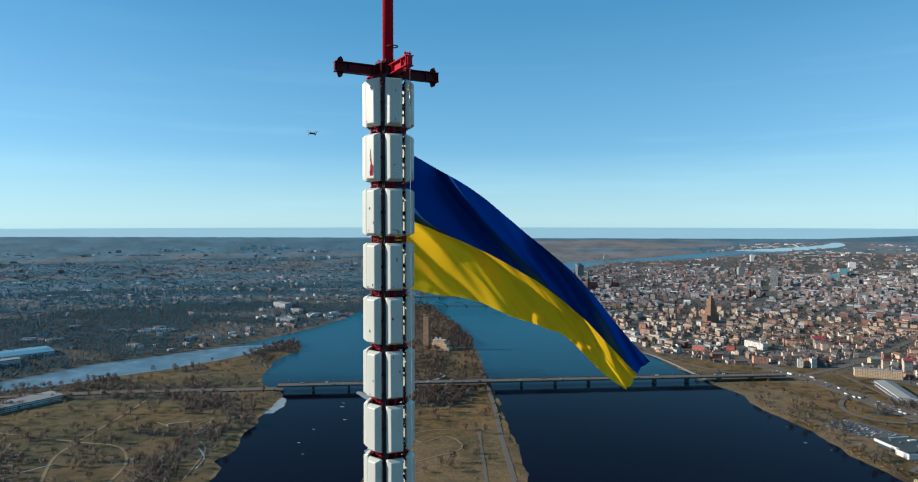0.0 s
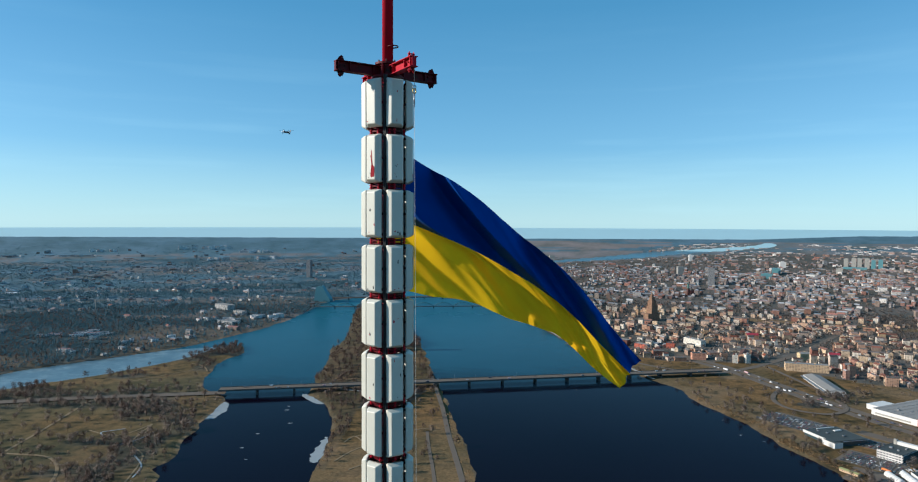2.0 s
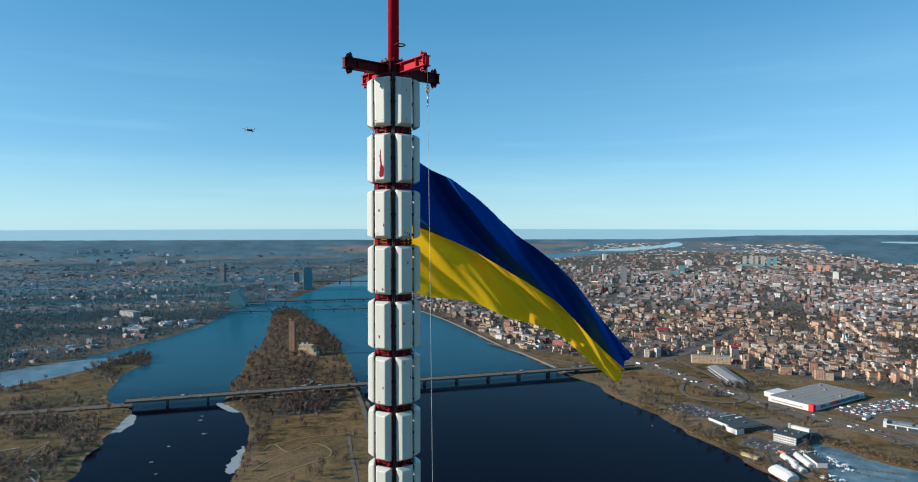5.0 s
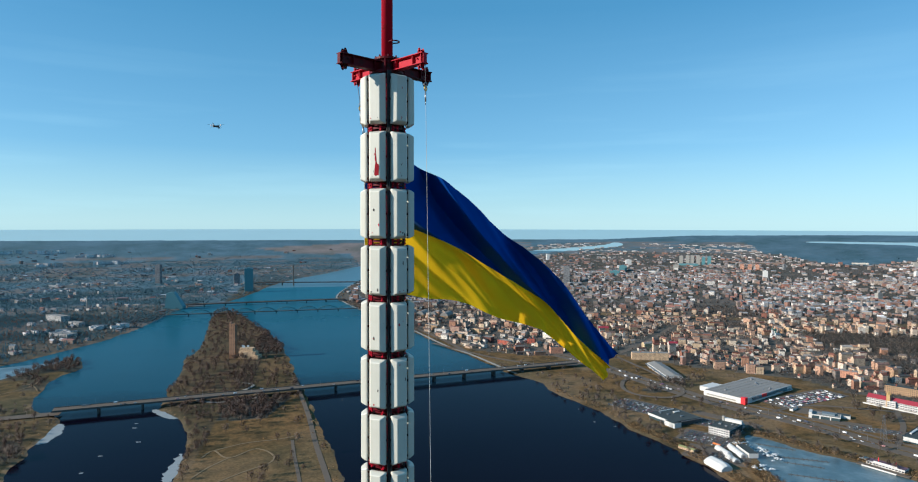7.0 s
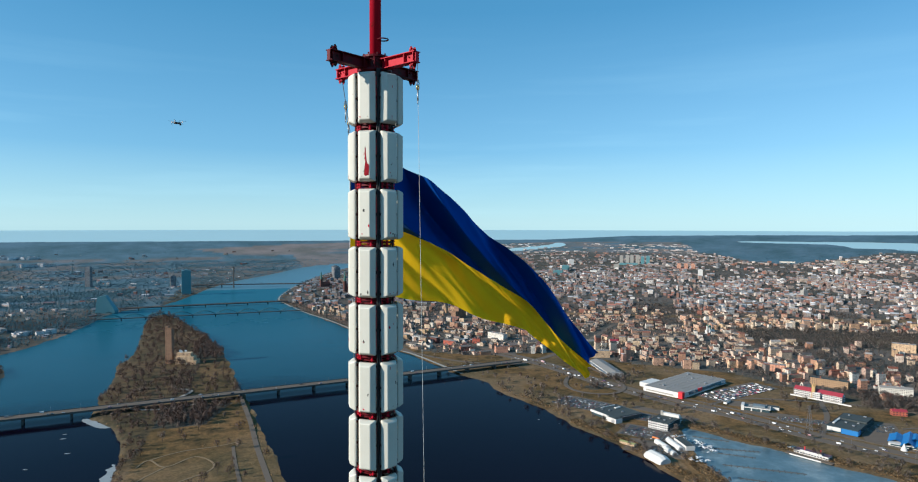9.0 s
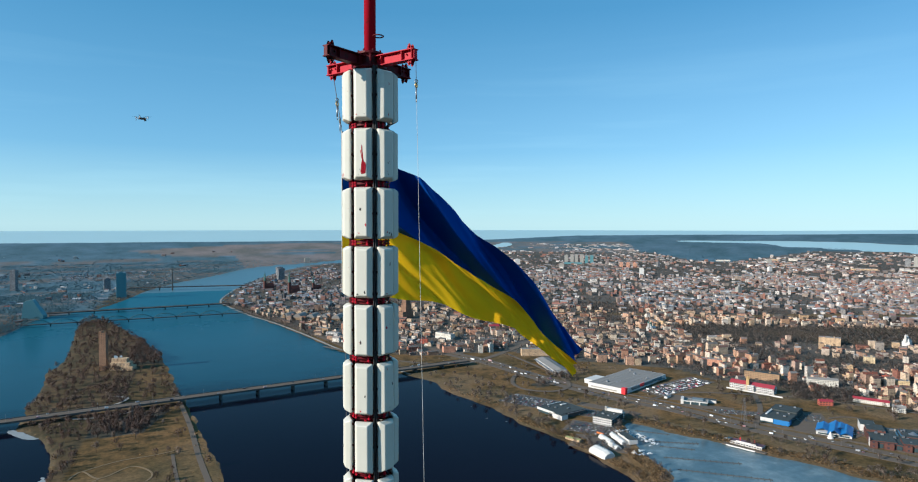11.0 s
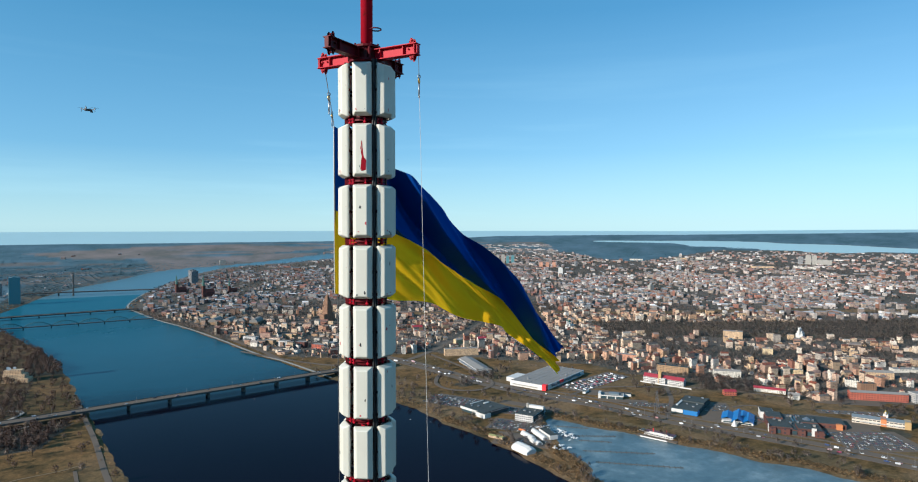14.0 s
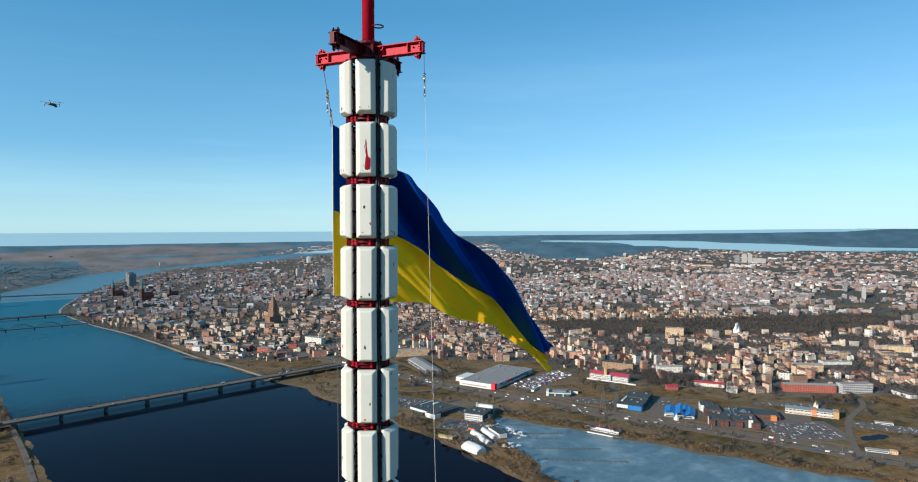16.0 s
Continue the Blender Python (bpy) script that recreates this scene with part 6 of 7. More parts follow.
KIND_WALL = {"cream": CREAM_WALL, "white": PLAIN_WALL, "brown": BROWN_WALL, "stone": STONE, "pink": PINK_WALL, "yellow": YELLOW_WALL, "red": BRICK}
KIND_ROOF = {"slate": GREY_ROOF, "dark": DARK_ROOF, "red": RED_ROOF}
for a, b, w, h, rise, wall, roof, words in BLOCKS:
    l, turn = math.dist(a, b), math.degrees(math.atan2(b[1] - a[1], b[0] - a[0]))
    c, sn = math.cos(radians(turn)), math.sin(radians(turn))
    ob = hall("apartment_block" if h > 10 else "low_building", ((a[0] + b[0]) / 2 - sn * w / 2, (a[1] + b[1]) / 2 + c * w / 2), turn, (l, w, h), KIND_WALL[wall], KIND_ROOF[roof], words, rise,
              [("roof_hut", (4, 3, 2.4), (l * 0.2, 2, h - 0.2 + rise * 0.5), KIND_WALL[wall]), ("chimney", (1.2, 1.2, 2.6), (-l * 0.25, 1, h - 0.2 + rise * 0.6), BRICK)])
hall("red_brick_factory", (1308, 668), -42, (100, 18, 15), BRICK, GREY_ROOF, "long red-brick factory with tall windows", 2.5)
hall("white_office_building", (1378, 612), -28, (66, 20, 19), BAND_WALL, GREY_ROOF, "white four-storey office building with dark windows", 0)
hall("stone_house", (715, 1560), 60, (70, 18, 18), HOUSE_WALL, HOUSE_ROOF, "cream five-storey apartment block with pitched roof", 3)
hall("shop_row", (1043, 428), -58, (30, 8, 4), WHITE_WALL, GREY_ROOF, "row of low white roadside shops", 0, [("annex", (10, 9, 5), (21, 0, 0), CREAM_WALL), ("window_band", (26, 0.3, 1.5), (0, -4.1, 1.3), GLASS), ("roof_edge", (30.4, 0.5, 0.6), (0, -4.2, 3.7), STEEL)])
hall("kiosk", (846, 988), 30, (22, 6, 4), WHITE_WALL, GREY_ROOF, "small white roadside kiosk", 0)
hall("riverside_restaurant", (775, 722), -68, (48, 14, 5), BAND_WALL, PURPLE_ROOF, "low white restaurant with plum roof on the frozen shore", 0, [("deck", (66, 10, 1.0), (0, -12, -1.2), ASPHALT), ("deck_wall", (44, 0.8, 1.8), (-4, -17.4, -1.6), WHITE_WALL), ("stack", (1.0, 1.0, 6), (10, 2, 4), SHOP_RED), ("stack", (1.0, 1.0, 6), (-12, 2, 4), SHOP_RED), ("roof_sign", (30, 0.5, 1.6), (0, -6.8, 4.9), WHITE_WALL)])


def tunnel_shed(at, turn, l, w, h):
    """A round-backed tent shed: fabric over hoops, with plain end walls and a door."""
    ob = thing("boat_shed", (*at, 2.4), "white round-backed fabric boat shed", "shed", "boat sheds by the marina", turn=turn)
    arc = [(w / 2 * math.cos(a), h * math.sin(a) ** 0.8) for a in np.linspace(0, math.pi, 11)]
    n, bays = len(arc), 6
    v = [(-l / 2 + l * i / bays, py, pz + 0.02) for i in range(bays + 1) for py, pz in arc]
    part("cover", mesh_of("cover", v, [(i * n + j, i * n + j + 1, (i + 1) * n + j + 1, (i + 1) * n + j) for i in range(bays) for j in range(n - 1)], WHITE_WALL), None, ob)
    for sx in (-1, 1):
        part("end_wall", mesh_of("end_wall", [(sx * (l / 2 - 0.1), py, pz) for py, pz in arc], [tuple(range(n))[::sx]], WHITE_WALL), None, ob)
    part("door", box(bm_new(), (0.2, w * 0.45, h * 0.6), Matrix.Translation((-l / 2 - 0.05, 0, h * 0.3))), STEEL, ob)
    for i in range(1, bays):
        px = -l / 2 + l * i / bays
        bm = bm_new()
        for (y0, z0), (y1, z1) in zip(arc, arc[1:]):
            rod(bm, (px, y0 * 1.01, z0 * 1.01), (px, y1 * 1.01, z1 * 1.01), 0.16, sides=4, caps=False)
        part("hoop", bm, CONCRETE, ob)


tunnel_shed((585, 822), 86, 32, 10, 6)
tunnel_shed((604, 817), 80, 44, 10, 6)
tunnel_shed((579, 792), 87, 23, 10, 5.5)
shipping = thing("shipping_container", (593, 850, 2.4), "bright orange shipping container beside the boat sheds", "container", turn=-72)
part("body", box(bm_new(), (13, 3, 3.2), Matrix.Translation((0, 0, 1.7)), 0.08, 1), CONTAINER, shipping)
part("door", box(bm_new(), (0.15, 2.7, 2.9), Matrix.Translation((6.55, 0, 1.7))), ORANGE_WALL, shipping)
hall("low_shed", (538, 843), -64, (26, 7, 3.4), CREAM_WALL, MOSS_ROOF, "long low shed with a mossy green roof", 1.2)
hall("lot_office", (1197, 482), -58, (26, 10, 4), WHITE_WALL, GREY_ROOF, "low white office on a dusty parking lot", 0, [("window_band", (22, 0.3, 1.4), (0, -5.1, 1.4), GLASS)])
hall("boat_house", (617, 811), 80, (40, 14, 7), WHITE_WALL, DARK_ROOF, "white boathouse with dark flat roof", 0)


def tent():
    """The big white tent: a faceted vault."""
    ob = thing("white_tent", (543, 774, 2.4), "large white fabric storage tent with ridged roof", "tent", turn=-86)
    prof = [(-11, 0), (-11, 4.5), (-6, 8.6), (0, 10.4), (6, 8.6), (11, 4.5), (11, 0)]
    xs = [-19, -14, -5, 5, 14, 19]
    v = [(px, py * (0.82 if abs(px) > 18 else 1), pz * (0.72 if abs(px) > 18 else 1)) for px in xs for py, pz in prof]
    n = len(prof)
    q = [(i * n + j, (i + 1) * n + j, (i + 1) * n + j + 1, i * n + j + 1) for i in range(len(xs) - 1) for j in range(n - 1)]
    part("canopy", mesh_of("canopy", v, [q, [tuple(range(n)), tuple(range((len(xs) - 1) * n, len(xs) * n))[::-1]]], WHITE_WALL), None, ob)


tent()


def tv_house():
    ob = thing("broadcasting_house", (-224, 1672, 2.4), "slender brown office tower beside a low cream studio block", "building", turn=-16)
    slab("tower", ob, (15, 13, 82), (0, 0, 0), BROWN_WALL, label="tall slender brown tower")
    slab("tower_cap", ob, (15, 4, 6), (0, -4.4, 82), BROWN_WALL)
    slab("tower_cap", ob, (5, 12.6, 9), (-4.8, 0.1, 82), BROWN_WALL)
    for k in range(3):
        slab("studio", ob, (52 - 9 * k, 26 - 5 * k, 9), (44 - 3 * k, -2, 9 * k), CREAM_WALL)
    for px, py, r in ((30, -6, 4), (38, 2, 3), (24, 4, 3.2)):
        bm = bm_new()
        bmesh.ops.create_cone(bm, cap_ends=True, segments=14, radius1=0.6, radius2=r, depth=1.6, matrix=Matrix.Translation((px, py, 29.5)) @ pose(0, 0, 0, 40, 0, 30))
        part("satellite_dish", bm, WHITE_WALL, ob, "white satellite dish")


def academy():
    """The stepped high-rise with its crown."""
    ob = thing("stepped_high_rise", (677, 2190, 2.4), "brown stepped high-rise with a tapering crown", "building", turn=30)
    for l, w, h, z in ((56, 22, 26, 0), (26, 24, 50, 0), (20, 20, 20, 50), (14, 14, 12, 70), (9, 9, 8, 82)):
        slab("tier", ob, (l, w, h), (0, 0, z), BROWN_WALL)
    for sx in (-1, 1):
        for sy in (-1, 1):
            part("pinnacle", rod(bm_new(), (sx * 11, sy * 10, 50), (sx * 11, sy * 10, 60), 1.6, 0.2, 6), BROWN_WALL, ob)
    part("spire", rod(bm_new(), (0, 0, 90), (0, 0, 110), 2.6, 0.3, 8), BROWN_WALL, ob)
    far_thing(ob)


def high_rise(at, size, mat, label, turn=10.0, cap=0.0):
    ob = thing("high_rise", (*at, 2.4), label, "tower block", turn=turn)
    slab("wall", ob, size, (0, 0, 0), mat)
    slab("roof_house", ob, (size[0] * 0.4, size[1] * 0.5, 4 + cap), (0, 0, size[2]), mat)
    far_thing(ob)


def spire(at, h, r, label, body=MALL_WALL, cap=COPPER):
    ob = thing("church", (*at, 2.4), label, "church", turn=25)
    slab("nave", ob, (r * 7, r * 3.4, h * 0.22), (r * 4.5, 0, 0), body)
    roof = gable("nave_roof", ob, r * 7, r * 3.4, h * 0.22, h * 0.13, DULL_TILE)
    roof.location.x = r * 4.5
    slab("tower", ob, (r * 2, r * 2, h * 0.5), (0, 0, 0), body)
    part("steeple", rod(bm_new(), (0, 0, h * 0.5), (0, 0, h), r * 1.15, 0.2, 8), cap, ob)
    far_thing(ob)


def domed_church(at, s, label, dome, turn=20):
    ob = thing("domed_church", (*at, 2.4), label, "church", turn=turn)
    slab("body", ob, (20 * s, 14 * s, 10 * s), (0, 0, 0), WHITE_WALL)
    for px, py, r, h in ((0, 0, 3.4, 16), (6, 4, 1.8, 12), (6, -4, 1.8, 12), (-6, 4, 1.8, 12), (-6, -4, 1.8, 12), (-12, 0, 2.4, 20)):
        part("drum", rod(bm_new(), (px * s, py * s, 9 * s), (px * s, py * s, h * s), r * s * 0.8, sides=12), WHITE_WALL, ob)
        bm = bm_new()
        bmesh.ops.create_uvsphere(bm, u_segments=12, v_segments=8, radius=r * s, matrix=Matrix.Translation((px * s, py * s, (h + r * 0.5) * s)))
        rod(bm, (px * s, py * s, (h + r * 1.2) * s), (px * s, py * s, (h + r * 2.4) * s), r * s * 0.35, 0.05, 8)
        part("dome", bm, dome, ob, smooth=True)
    return ob


tv_house()
academy()
far_thing(domed_church((1836, 1165), 1.35, "white domed church rising from a dark grove", WHITE_WALL))
far_thing(domed_church((1330, 1640), 1.3, "grey church with green copper domes among bare trees", COPPER))
domed_church((1205, 600), 0.55, "small cream church with a golden dome", GOLD)
high_rise((1376, 3420), (34, 20, 96), TOWER_WALL, "tall slim grey hotel tower", -20)
high_rise((-905, 3830), (30, 20, 106), TOWER_WALL, "tall dark slab tower", -28)
high_rise((-362, 3300), (42, 22, 116), TEAL_GLASS, "tall teal glass tower on the river spit", 8)
high_rise((-470, 3700), (30, 22, 60), TOWER_WALL, "grey mid-rise tower by the river", 12)
high_rise((426, 3944), (44, 20, 74), TOWER_WALL, "glass hotel block on the embankment", 30)
high_rise((454, 4280), (44, 18, 60), TOWER_WALL, "grey slab block on the river bend", 30)
for k, (dx, dy, h) in enumerate(((-75, 10, 74), (-46, -8, 80), (-14, 12, 78), (14, -6, 80))):
    high_rise((3030 + dx * 1.2, 4710 + dy - dx * 0.75), (30, 24, h), CONCRETE, "pale high-rise apartment tower in a cluster", -32 + k)
for dx, h in ((44, 68), (76, 72)):
    high_rise((3030 + dx * 1.2, 4710 - dx * 0.75), (28, 24, h), TEAL_GLASS, "green glass high-rise beside pale towers", -32)
hall("glass_podium", (2930, 4650), -32, (150, 40, 18), TEAL_GLASS, GREY_BLUE_ROOF, "long low green glass podium before the towers", 0)
for dx in (-45, 0, 45):
    high_rise((3094 + dx * 0.9, 4110 - dx * 0.7), (26, 20, 42), PINK_WALL, "brick-red apartment tower in a row of three", -34)
high_rise((2565, 4235), (40, 20, 38), CONCRETE, "grey mid-rise block above the roofs", -30)
for px, py, l, h in ((2117, 4190, 50, 40), (1895, 3870, 60, 30), (2070, 4120, 34, 46)):
    high_rise((px, py), (l, 24, h), TEAL_GLASS, "teal glass office block above the roofs", -26)
for dx, l, h, mat in ((-60, 40, 66, TOWER_WALL), (0, 44, 80, CONCRETE), (46, 36, 80, CONCRETE), (120, 110, 42, CONCRETE)):
    high_rise((5290 + dx * 0.55, 3310 - dx * 0.85), (l, 30, h), mat, "pale slab of a far hospital group", -58)
for px, py, l, w, h, wall in ((2262, 4020, 70, 40, 14, WHITE_WALL), (4450, 4500, 120, 30, 16, PLAIN_WALL), (4900, 4350, 90, 40, 22, CREAM_WALL), (5100, 4300, 70, 30, 26, PLAIN_WALL), (4560, 3230, 160, 60, 14, CREAM_WALL), (4760, 3000, 140, 60, 16, PLAIN_WALL)):
    hall("large_block", (px, py), -36, (l, w, h), wall, GREY_ROOF, "large pale block standing over the far roofs", 0)
for k in range(26):
    r = random.Random(400 + k)
    d, a = r.uniform(3300, 6500), radians(r.uniform(-40, 70))
    px, py = d * math.sin(a), d * math.cos(a)
    if px > 500 and land(np.array([px]), np.array([py]))[0] > 40:
        high_rise((px, py), (r.uniform(26, 50), 16, r.uniform(32, 60)), (WHITE_WALL, TOWER_WALL, CONCRETE)[k % 3], "distant apartment block above the roofs", r.uniform(-40, 40))
spire((289, 3416), 96, 6, "old brick church with a tall dark steeple")
spire((385, 3181), 112, 6.5, "old brick church with a tall green steeple")
spire((520, 3300), 80, 5, "church with a copper steeple in the old town")
spire((1080, 2950), 70, 5, "church with a dark steeple among roofs")


def library():
    ob = thing("glass_library", (-578, 2690, 2.4), "sloping teal glass library like a hill", "building", turn=-8)
    v = [(-34, -20, 0), (36, -20, 0), (36, 20, 0), (-34, 20, 0), (-28, -13, 62), (0, -13, 68), (0, 13, 68), (-28, 13, 62), (36, -20, 10), (36, 20, 10)]
    q = [(0, 3, 7, 4), (4, 7, 6, 5), (1, 8, 9, 2)]
    part("glass_roof", mesh_of("glass_roof", v, [q, [(5, 6, 9, 8)], [(0, 4, 5, 8, 1), (3, 2, 9, 6, 7)]], TEAL_GLASS), None, ob)
    far_thing(ob)


library()
for k, (px, py) in enumerate(((278, 2340), (318, 2318), (360, 2292), (402, 2266), (440, 2240))):      # market hangars
    ob = thing("market_hangar", (px, py, 2.4), "vaulted market hangar with a pale curved roof", "hall", "row of market hangars", turn=60)
    slab("wall", ob, (62, 30, 9), (0, 0, 0), STONE)
    bm = bm_new()
    v = [(sx * 31, 15 * math.cos(a), 9 + 12 * math.sin(a)) for sx in (-1, 1) for a in np.linspace(0, math.pi, 13)]
    part("vault", mesh_of("vault", v, [[(i, i + 1, i + 14, i + 13) for i in range(12)], [tuple(range(13))[::-1], tuple(range(13, 26))]], GREY_ROOF, smooth=False), None, ob)
    far_thing(ob)
for px, py, l, w, h, mat, words in ((413, 1775, 30, 18, 17, BAND_WALL, "white-and-dark riverside apartment block"), (452, 1742, 30, 16, 16, MALL_WALL, "dark modern riverside block"), (490, 1700, 40, 16, 12, BRICK, "red-brick riverside block with flat roof"),
                                    (330, 1985, 50, 16, 16, STONE, "cream riverside block with flat roof"), (345, 1900, 46, 16, 15, BAND_WALL, "white riverside block with flat roof"), (385, 1835, 34, 14, 12, STONE, "ochre riverside block with flat roof")):
    hall("riverside_block", (px + 14, py + 6), -52, (l, w, h), mat, GREY_ROOF, words, 0)
# sheds across the side channel
for px, py, l, w, h, tn, roof, words in ((-1245, 1480, 150, 90, 12, 50, GLASS_BLUE, "long industrial hall with ribbed blue-grey roof"), (-1190, 1370, 70, 30, 18, 50, GREY_ROOF, "pale industrial office block"),
                                         (-905, 1085, 120, 50, 10, 62, GREY_ROOF, "long grey exhibition hall with a red plinth"), (-900, 2420, 90, 30, 22, -40, GREY_ROOF, "white waterfront slab building"),
                                         (-800, 2300, 60, 20, 14, -40, GREY_ROOF, "pale waterfront building with flat roof"), (-760, 2080, 70, 36, 12, -30, GREY_ROOF, "pale waterfront warehouse with flat roof")):
    hall("industrial_hall", (px, py), tn, (l, w, h), BAND_WALL, roof, words, 1.5 if l > 100 else 0)


# ---- trees ----
def twig_crown(rnd, n, radius, height, base, size, thin):
    """A bare crown: many slender sprays of twigs reaching out and up, with gaps between them."""
    d = rnd.normal(size=(n, 3))
    d /= np.linalg.norm(d, axis=1)[:, None]
    rr = rnd.uniform(0.25, 1.0, n) ** 0.6
    lobes = 0.75 + 0.35 * np.sin(3 * np.arctan2(d[:, 1], d[:, 0]) + rnd.uniform(0, 6)) * (d[:, 2] < 0.8)
    p = d * rr[:, None] * lobes[:, None] * (radius, radius, height / 2) + (0, 0, base + height / 2)
    out = d * (1, 1, 0.6) + (0, 0, 0.75) + rnd.normal(size=(n, 3)) * 0.35
    out /= np.linalg.norm(out, axis=1)[:, None]
    side = np.cross(out, rnd.normal(size=(n, 3)))
    side /= np.linalg.norm(side, axis=1)[:, None]
    ln = size * rnd.uniform(0.7, 1.3, n)[:, None]
    v = np.stack([p - side * ln * thin, p + side * ln * thin, p + out * ln], 1)
    away = v.mean(1) - (0, 0, base + height * 0.3)
    back = (np.cross(v[:, 1] - v[:, 0], v[:, 2] - v[:, 0]) * away).sum(1) < 0
    v[back] = v[back][:, [1, 0, 2]]
    return v.reshape(-1, 3)


def rounded(v, base):
    """Normals that swell out from a crown's heart, so that its sprays take the light as one soft dome."""
    n = v.reshape(-1, 3, 3).mean(1).repeat(3, 0) - (0, 0, base)
    n = n / np.maximum(np.linalg.norm(n, axis=1), 1e-6)[:, None] + (0, 0, 0.6)
    return n / np.maximum(np.linalg.norm(n, axis=1), 1e-6)[:, None]


def trunk_verts(rnd, h, r):
    """A tapered trunk with four limbs, as three-sided bars."""
    v, f = [], []
    bars = [((0, 0, 0), (0, 0, h * 0.75), r, r * 0.35)]
    for k in range(4):
        a = rnd.uniform(0, 6.28)
        s = h * rnd.uniform(0.3, 0.5)
        bars.append(((0, 0, s), (math.cos(a) * h * 0.22, math.sin(a) * h * 0.22, s + h * 0.3), r * 0.45, r * 0.12))
    for a, b, r0, r1 in bars:
        n = len(v)
        for (c, rad) in ((a, r0), (b, r1)):
            v += [(c[0] + rad * math.cos(t), c[1] + rad * math.sin(t), c[2]) for t in (0, 2.1, 4.2)]
        f += [(n + i, n + (i + 1) % 3, n + 3 + (i + 1) % 3, n + 3 + i) for i in range(3)]
    return v, f


def tree_kinds():
    kinds = []
    for k in range(6):
        rnd = np.random.RandomState(50 + k)
        h = 11.0
        tv, tf = trunk_verts(rnd, h, 0.32)
        cv = twig_crown(rnd, 330, 3.4 + 0.5 * (k % 3), 9.6, 2.4, 1.5, 0.09)
        crown = mesh_of("crown", cv, np.arange(len(cv)).reshape(-1, 3), TWIGS if k % 3 == 0 else GREY_TWIGS, True)
        crown.normals_split_custom_set_from_vertices(rounded(cv, 5.0))
        kinds.append((mesh_of("trunk", tv, tf, BARK), crown))
    return kinds


def scatter(cell, near, far, seed, rule):
    rnd = np.random.RandomState(seed)
    g = np.arange(-far, far, cell)
    x, y = np.meshgrid(g, g)
    x, y = x + rnd.uniform(-.5, .5, x.shape) * cell, y + rnd.uniform(-.5, .5, x.shape) * cell
    d = np.hypot(x, y)
    az = np.degrees(np.arctan2(x, y))
    ok = (d > near) & (d < far) & (az > -46) & (az < 75)
    x, y = x[ok], y[ok]
    shore = land(x, y)
    wood, town, _ = cover_of(x, y, shore)
    ok = (shore > 4) & (rnd.rand(len(x)) < rule(x, y, wood, town, shore))
    for line, w in ((KRASTA, 22), (ROADS[1], 14), (ROADS[2], 12)):
        ok &= distance(line, x, y, False) > w
    for line in PATHS:
        ok &= distance(line, x, y, False) > 4
    ok &= ~((np.abs(y - (1228 + (x + 470) * 0.168)) < 17) & (x > -1000) & (x < 600))
    for px, py, r in TAKEN:
        ok &= np.hypot(x - px, y - py) > r * 0.85
    return x[ok], y[ok], rnd


def tree_stuff(name, x, y, rnd, templates, size, mat, label, flat=1.0, up=0.0):
    """Many trees in one mesh, from a few crown shapes turned and scaled."""
    out, norms = [], []
    for k, t in enumerate(templates):
        sel = np.arange(len(x)) % len(templates) == k
        n = sel.sum()
        if not n:
            continue
        a, s = rnd.uniform(0, 6.28, n), size * rnd.uniform(0.5, 1.0, n) * rnd.uniform(0.9, 1.55, n)
        c, sn = np.cos(a) * s, np.sin(a) * s
        vx = x[sel][:, None] + t[None, :, 0] * c[:, None] - t[None, :, 1] * sn[:, None]
        vy = y[sel][:, None] + t[None, :, 0] * sn[:, None] + t[None, :, 1] * c[:, None]
        vz = 2.4 + t[None, :, 2] * s[:, None] * flat
        out.append(np.stack([vx, vy, vz], -1).reshape(-1, 3))
        r = rounded(t, t[:, 2].max() * 0.3) + np.array((0, 0, up))
        r /= np.linalg.norm(r, axis=1)[:, None]
        ca, sa = np.cos(a)[:, None], np.sin(a)[:, None]
        norms.append(np.stack([r[None, :, 0] * ca - r[None, :, 1] * sa, r[None, :, 0] * sa + r[None, :, 1] * ca, np.broadcast_to(r[None, :, 2], vx.shape)], -1).reshape(-1, 3))
    v = np.concatenate(out)
    me = mesh_of(name, bend(v[:, 0], v[:, 1], v[:, 2]), np.arange(len(v)).reshape(-1, 3), mat, True)
    me.normals_split_custom_set_from_vertices(np.concatenate(norms))
    ob = new(name, me)
    return tagged(ob, label, "trees", kind="stuff")


def with_trunk(crown, h=1.0):
    t = np.array([(-.25, 0, 0), (.25, 0, 0), (0, 0, 6 * h), (0, -.25, 0), (0, .25, 0), (0, 0, 6 * h)], float)
    return np.concatenate([t, crown])


def spruce(rnd, n=16):
    """A ragged conifer: drooping sprays round an axis."""
    v = []
    for k in range(n):
        z = 1.5 + 9.0 * k / n
        a, r = k * 2.4, 2.6 * (1 - k / n) + 0.4
        tip = np.array((r * math.cos(a), r * math.sin(a), z - 0.6))
        side = np.array((-math.sin(a), math.cos(a), 0)) * r * 0.55
        v += [(0, 0, z + 2.2), tip - side, tip + side]
    return np.array(v)


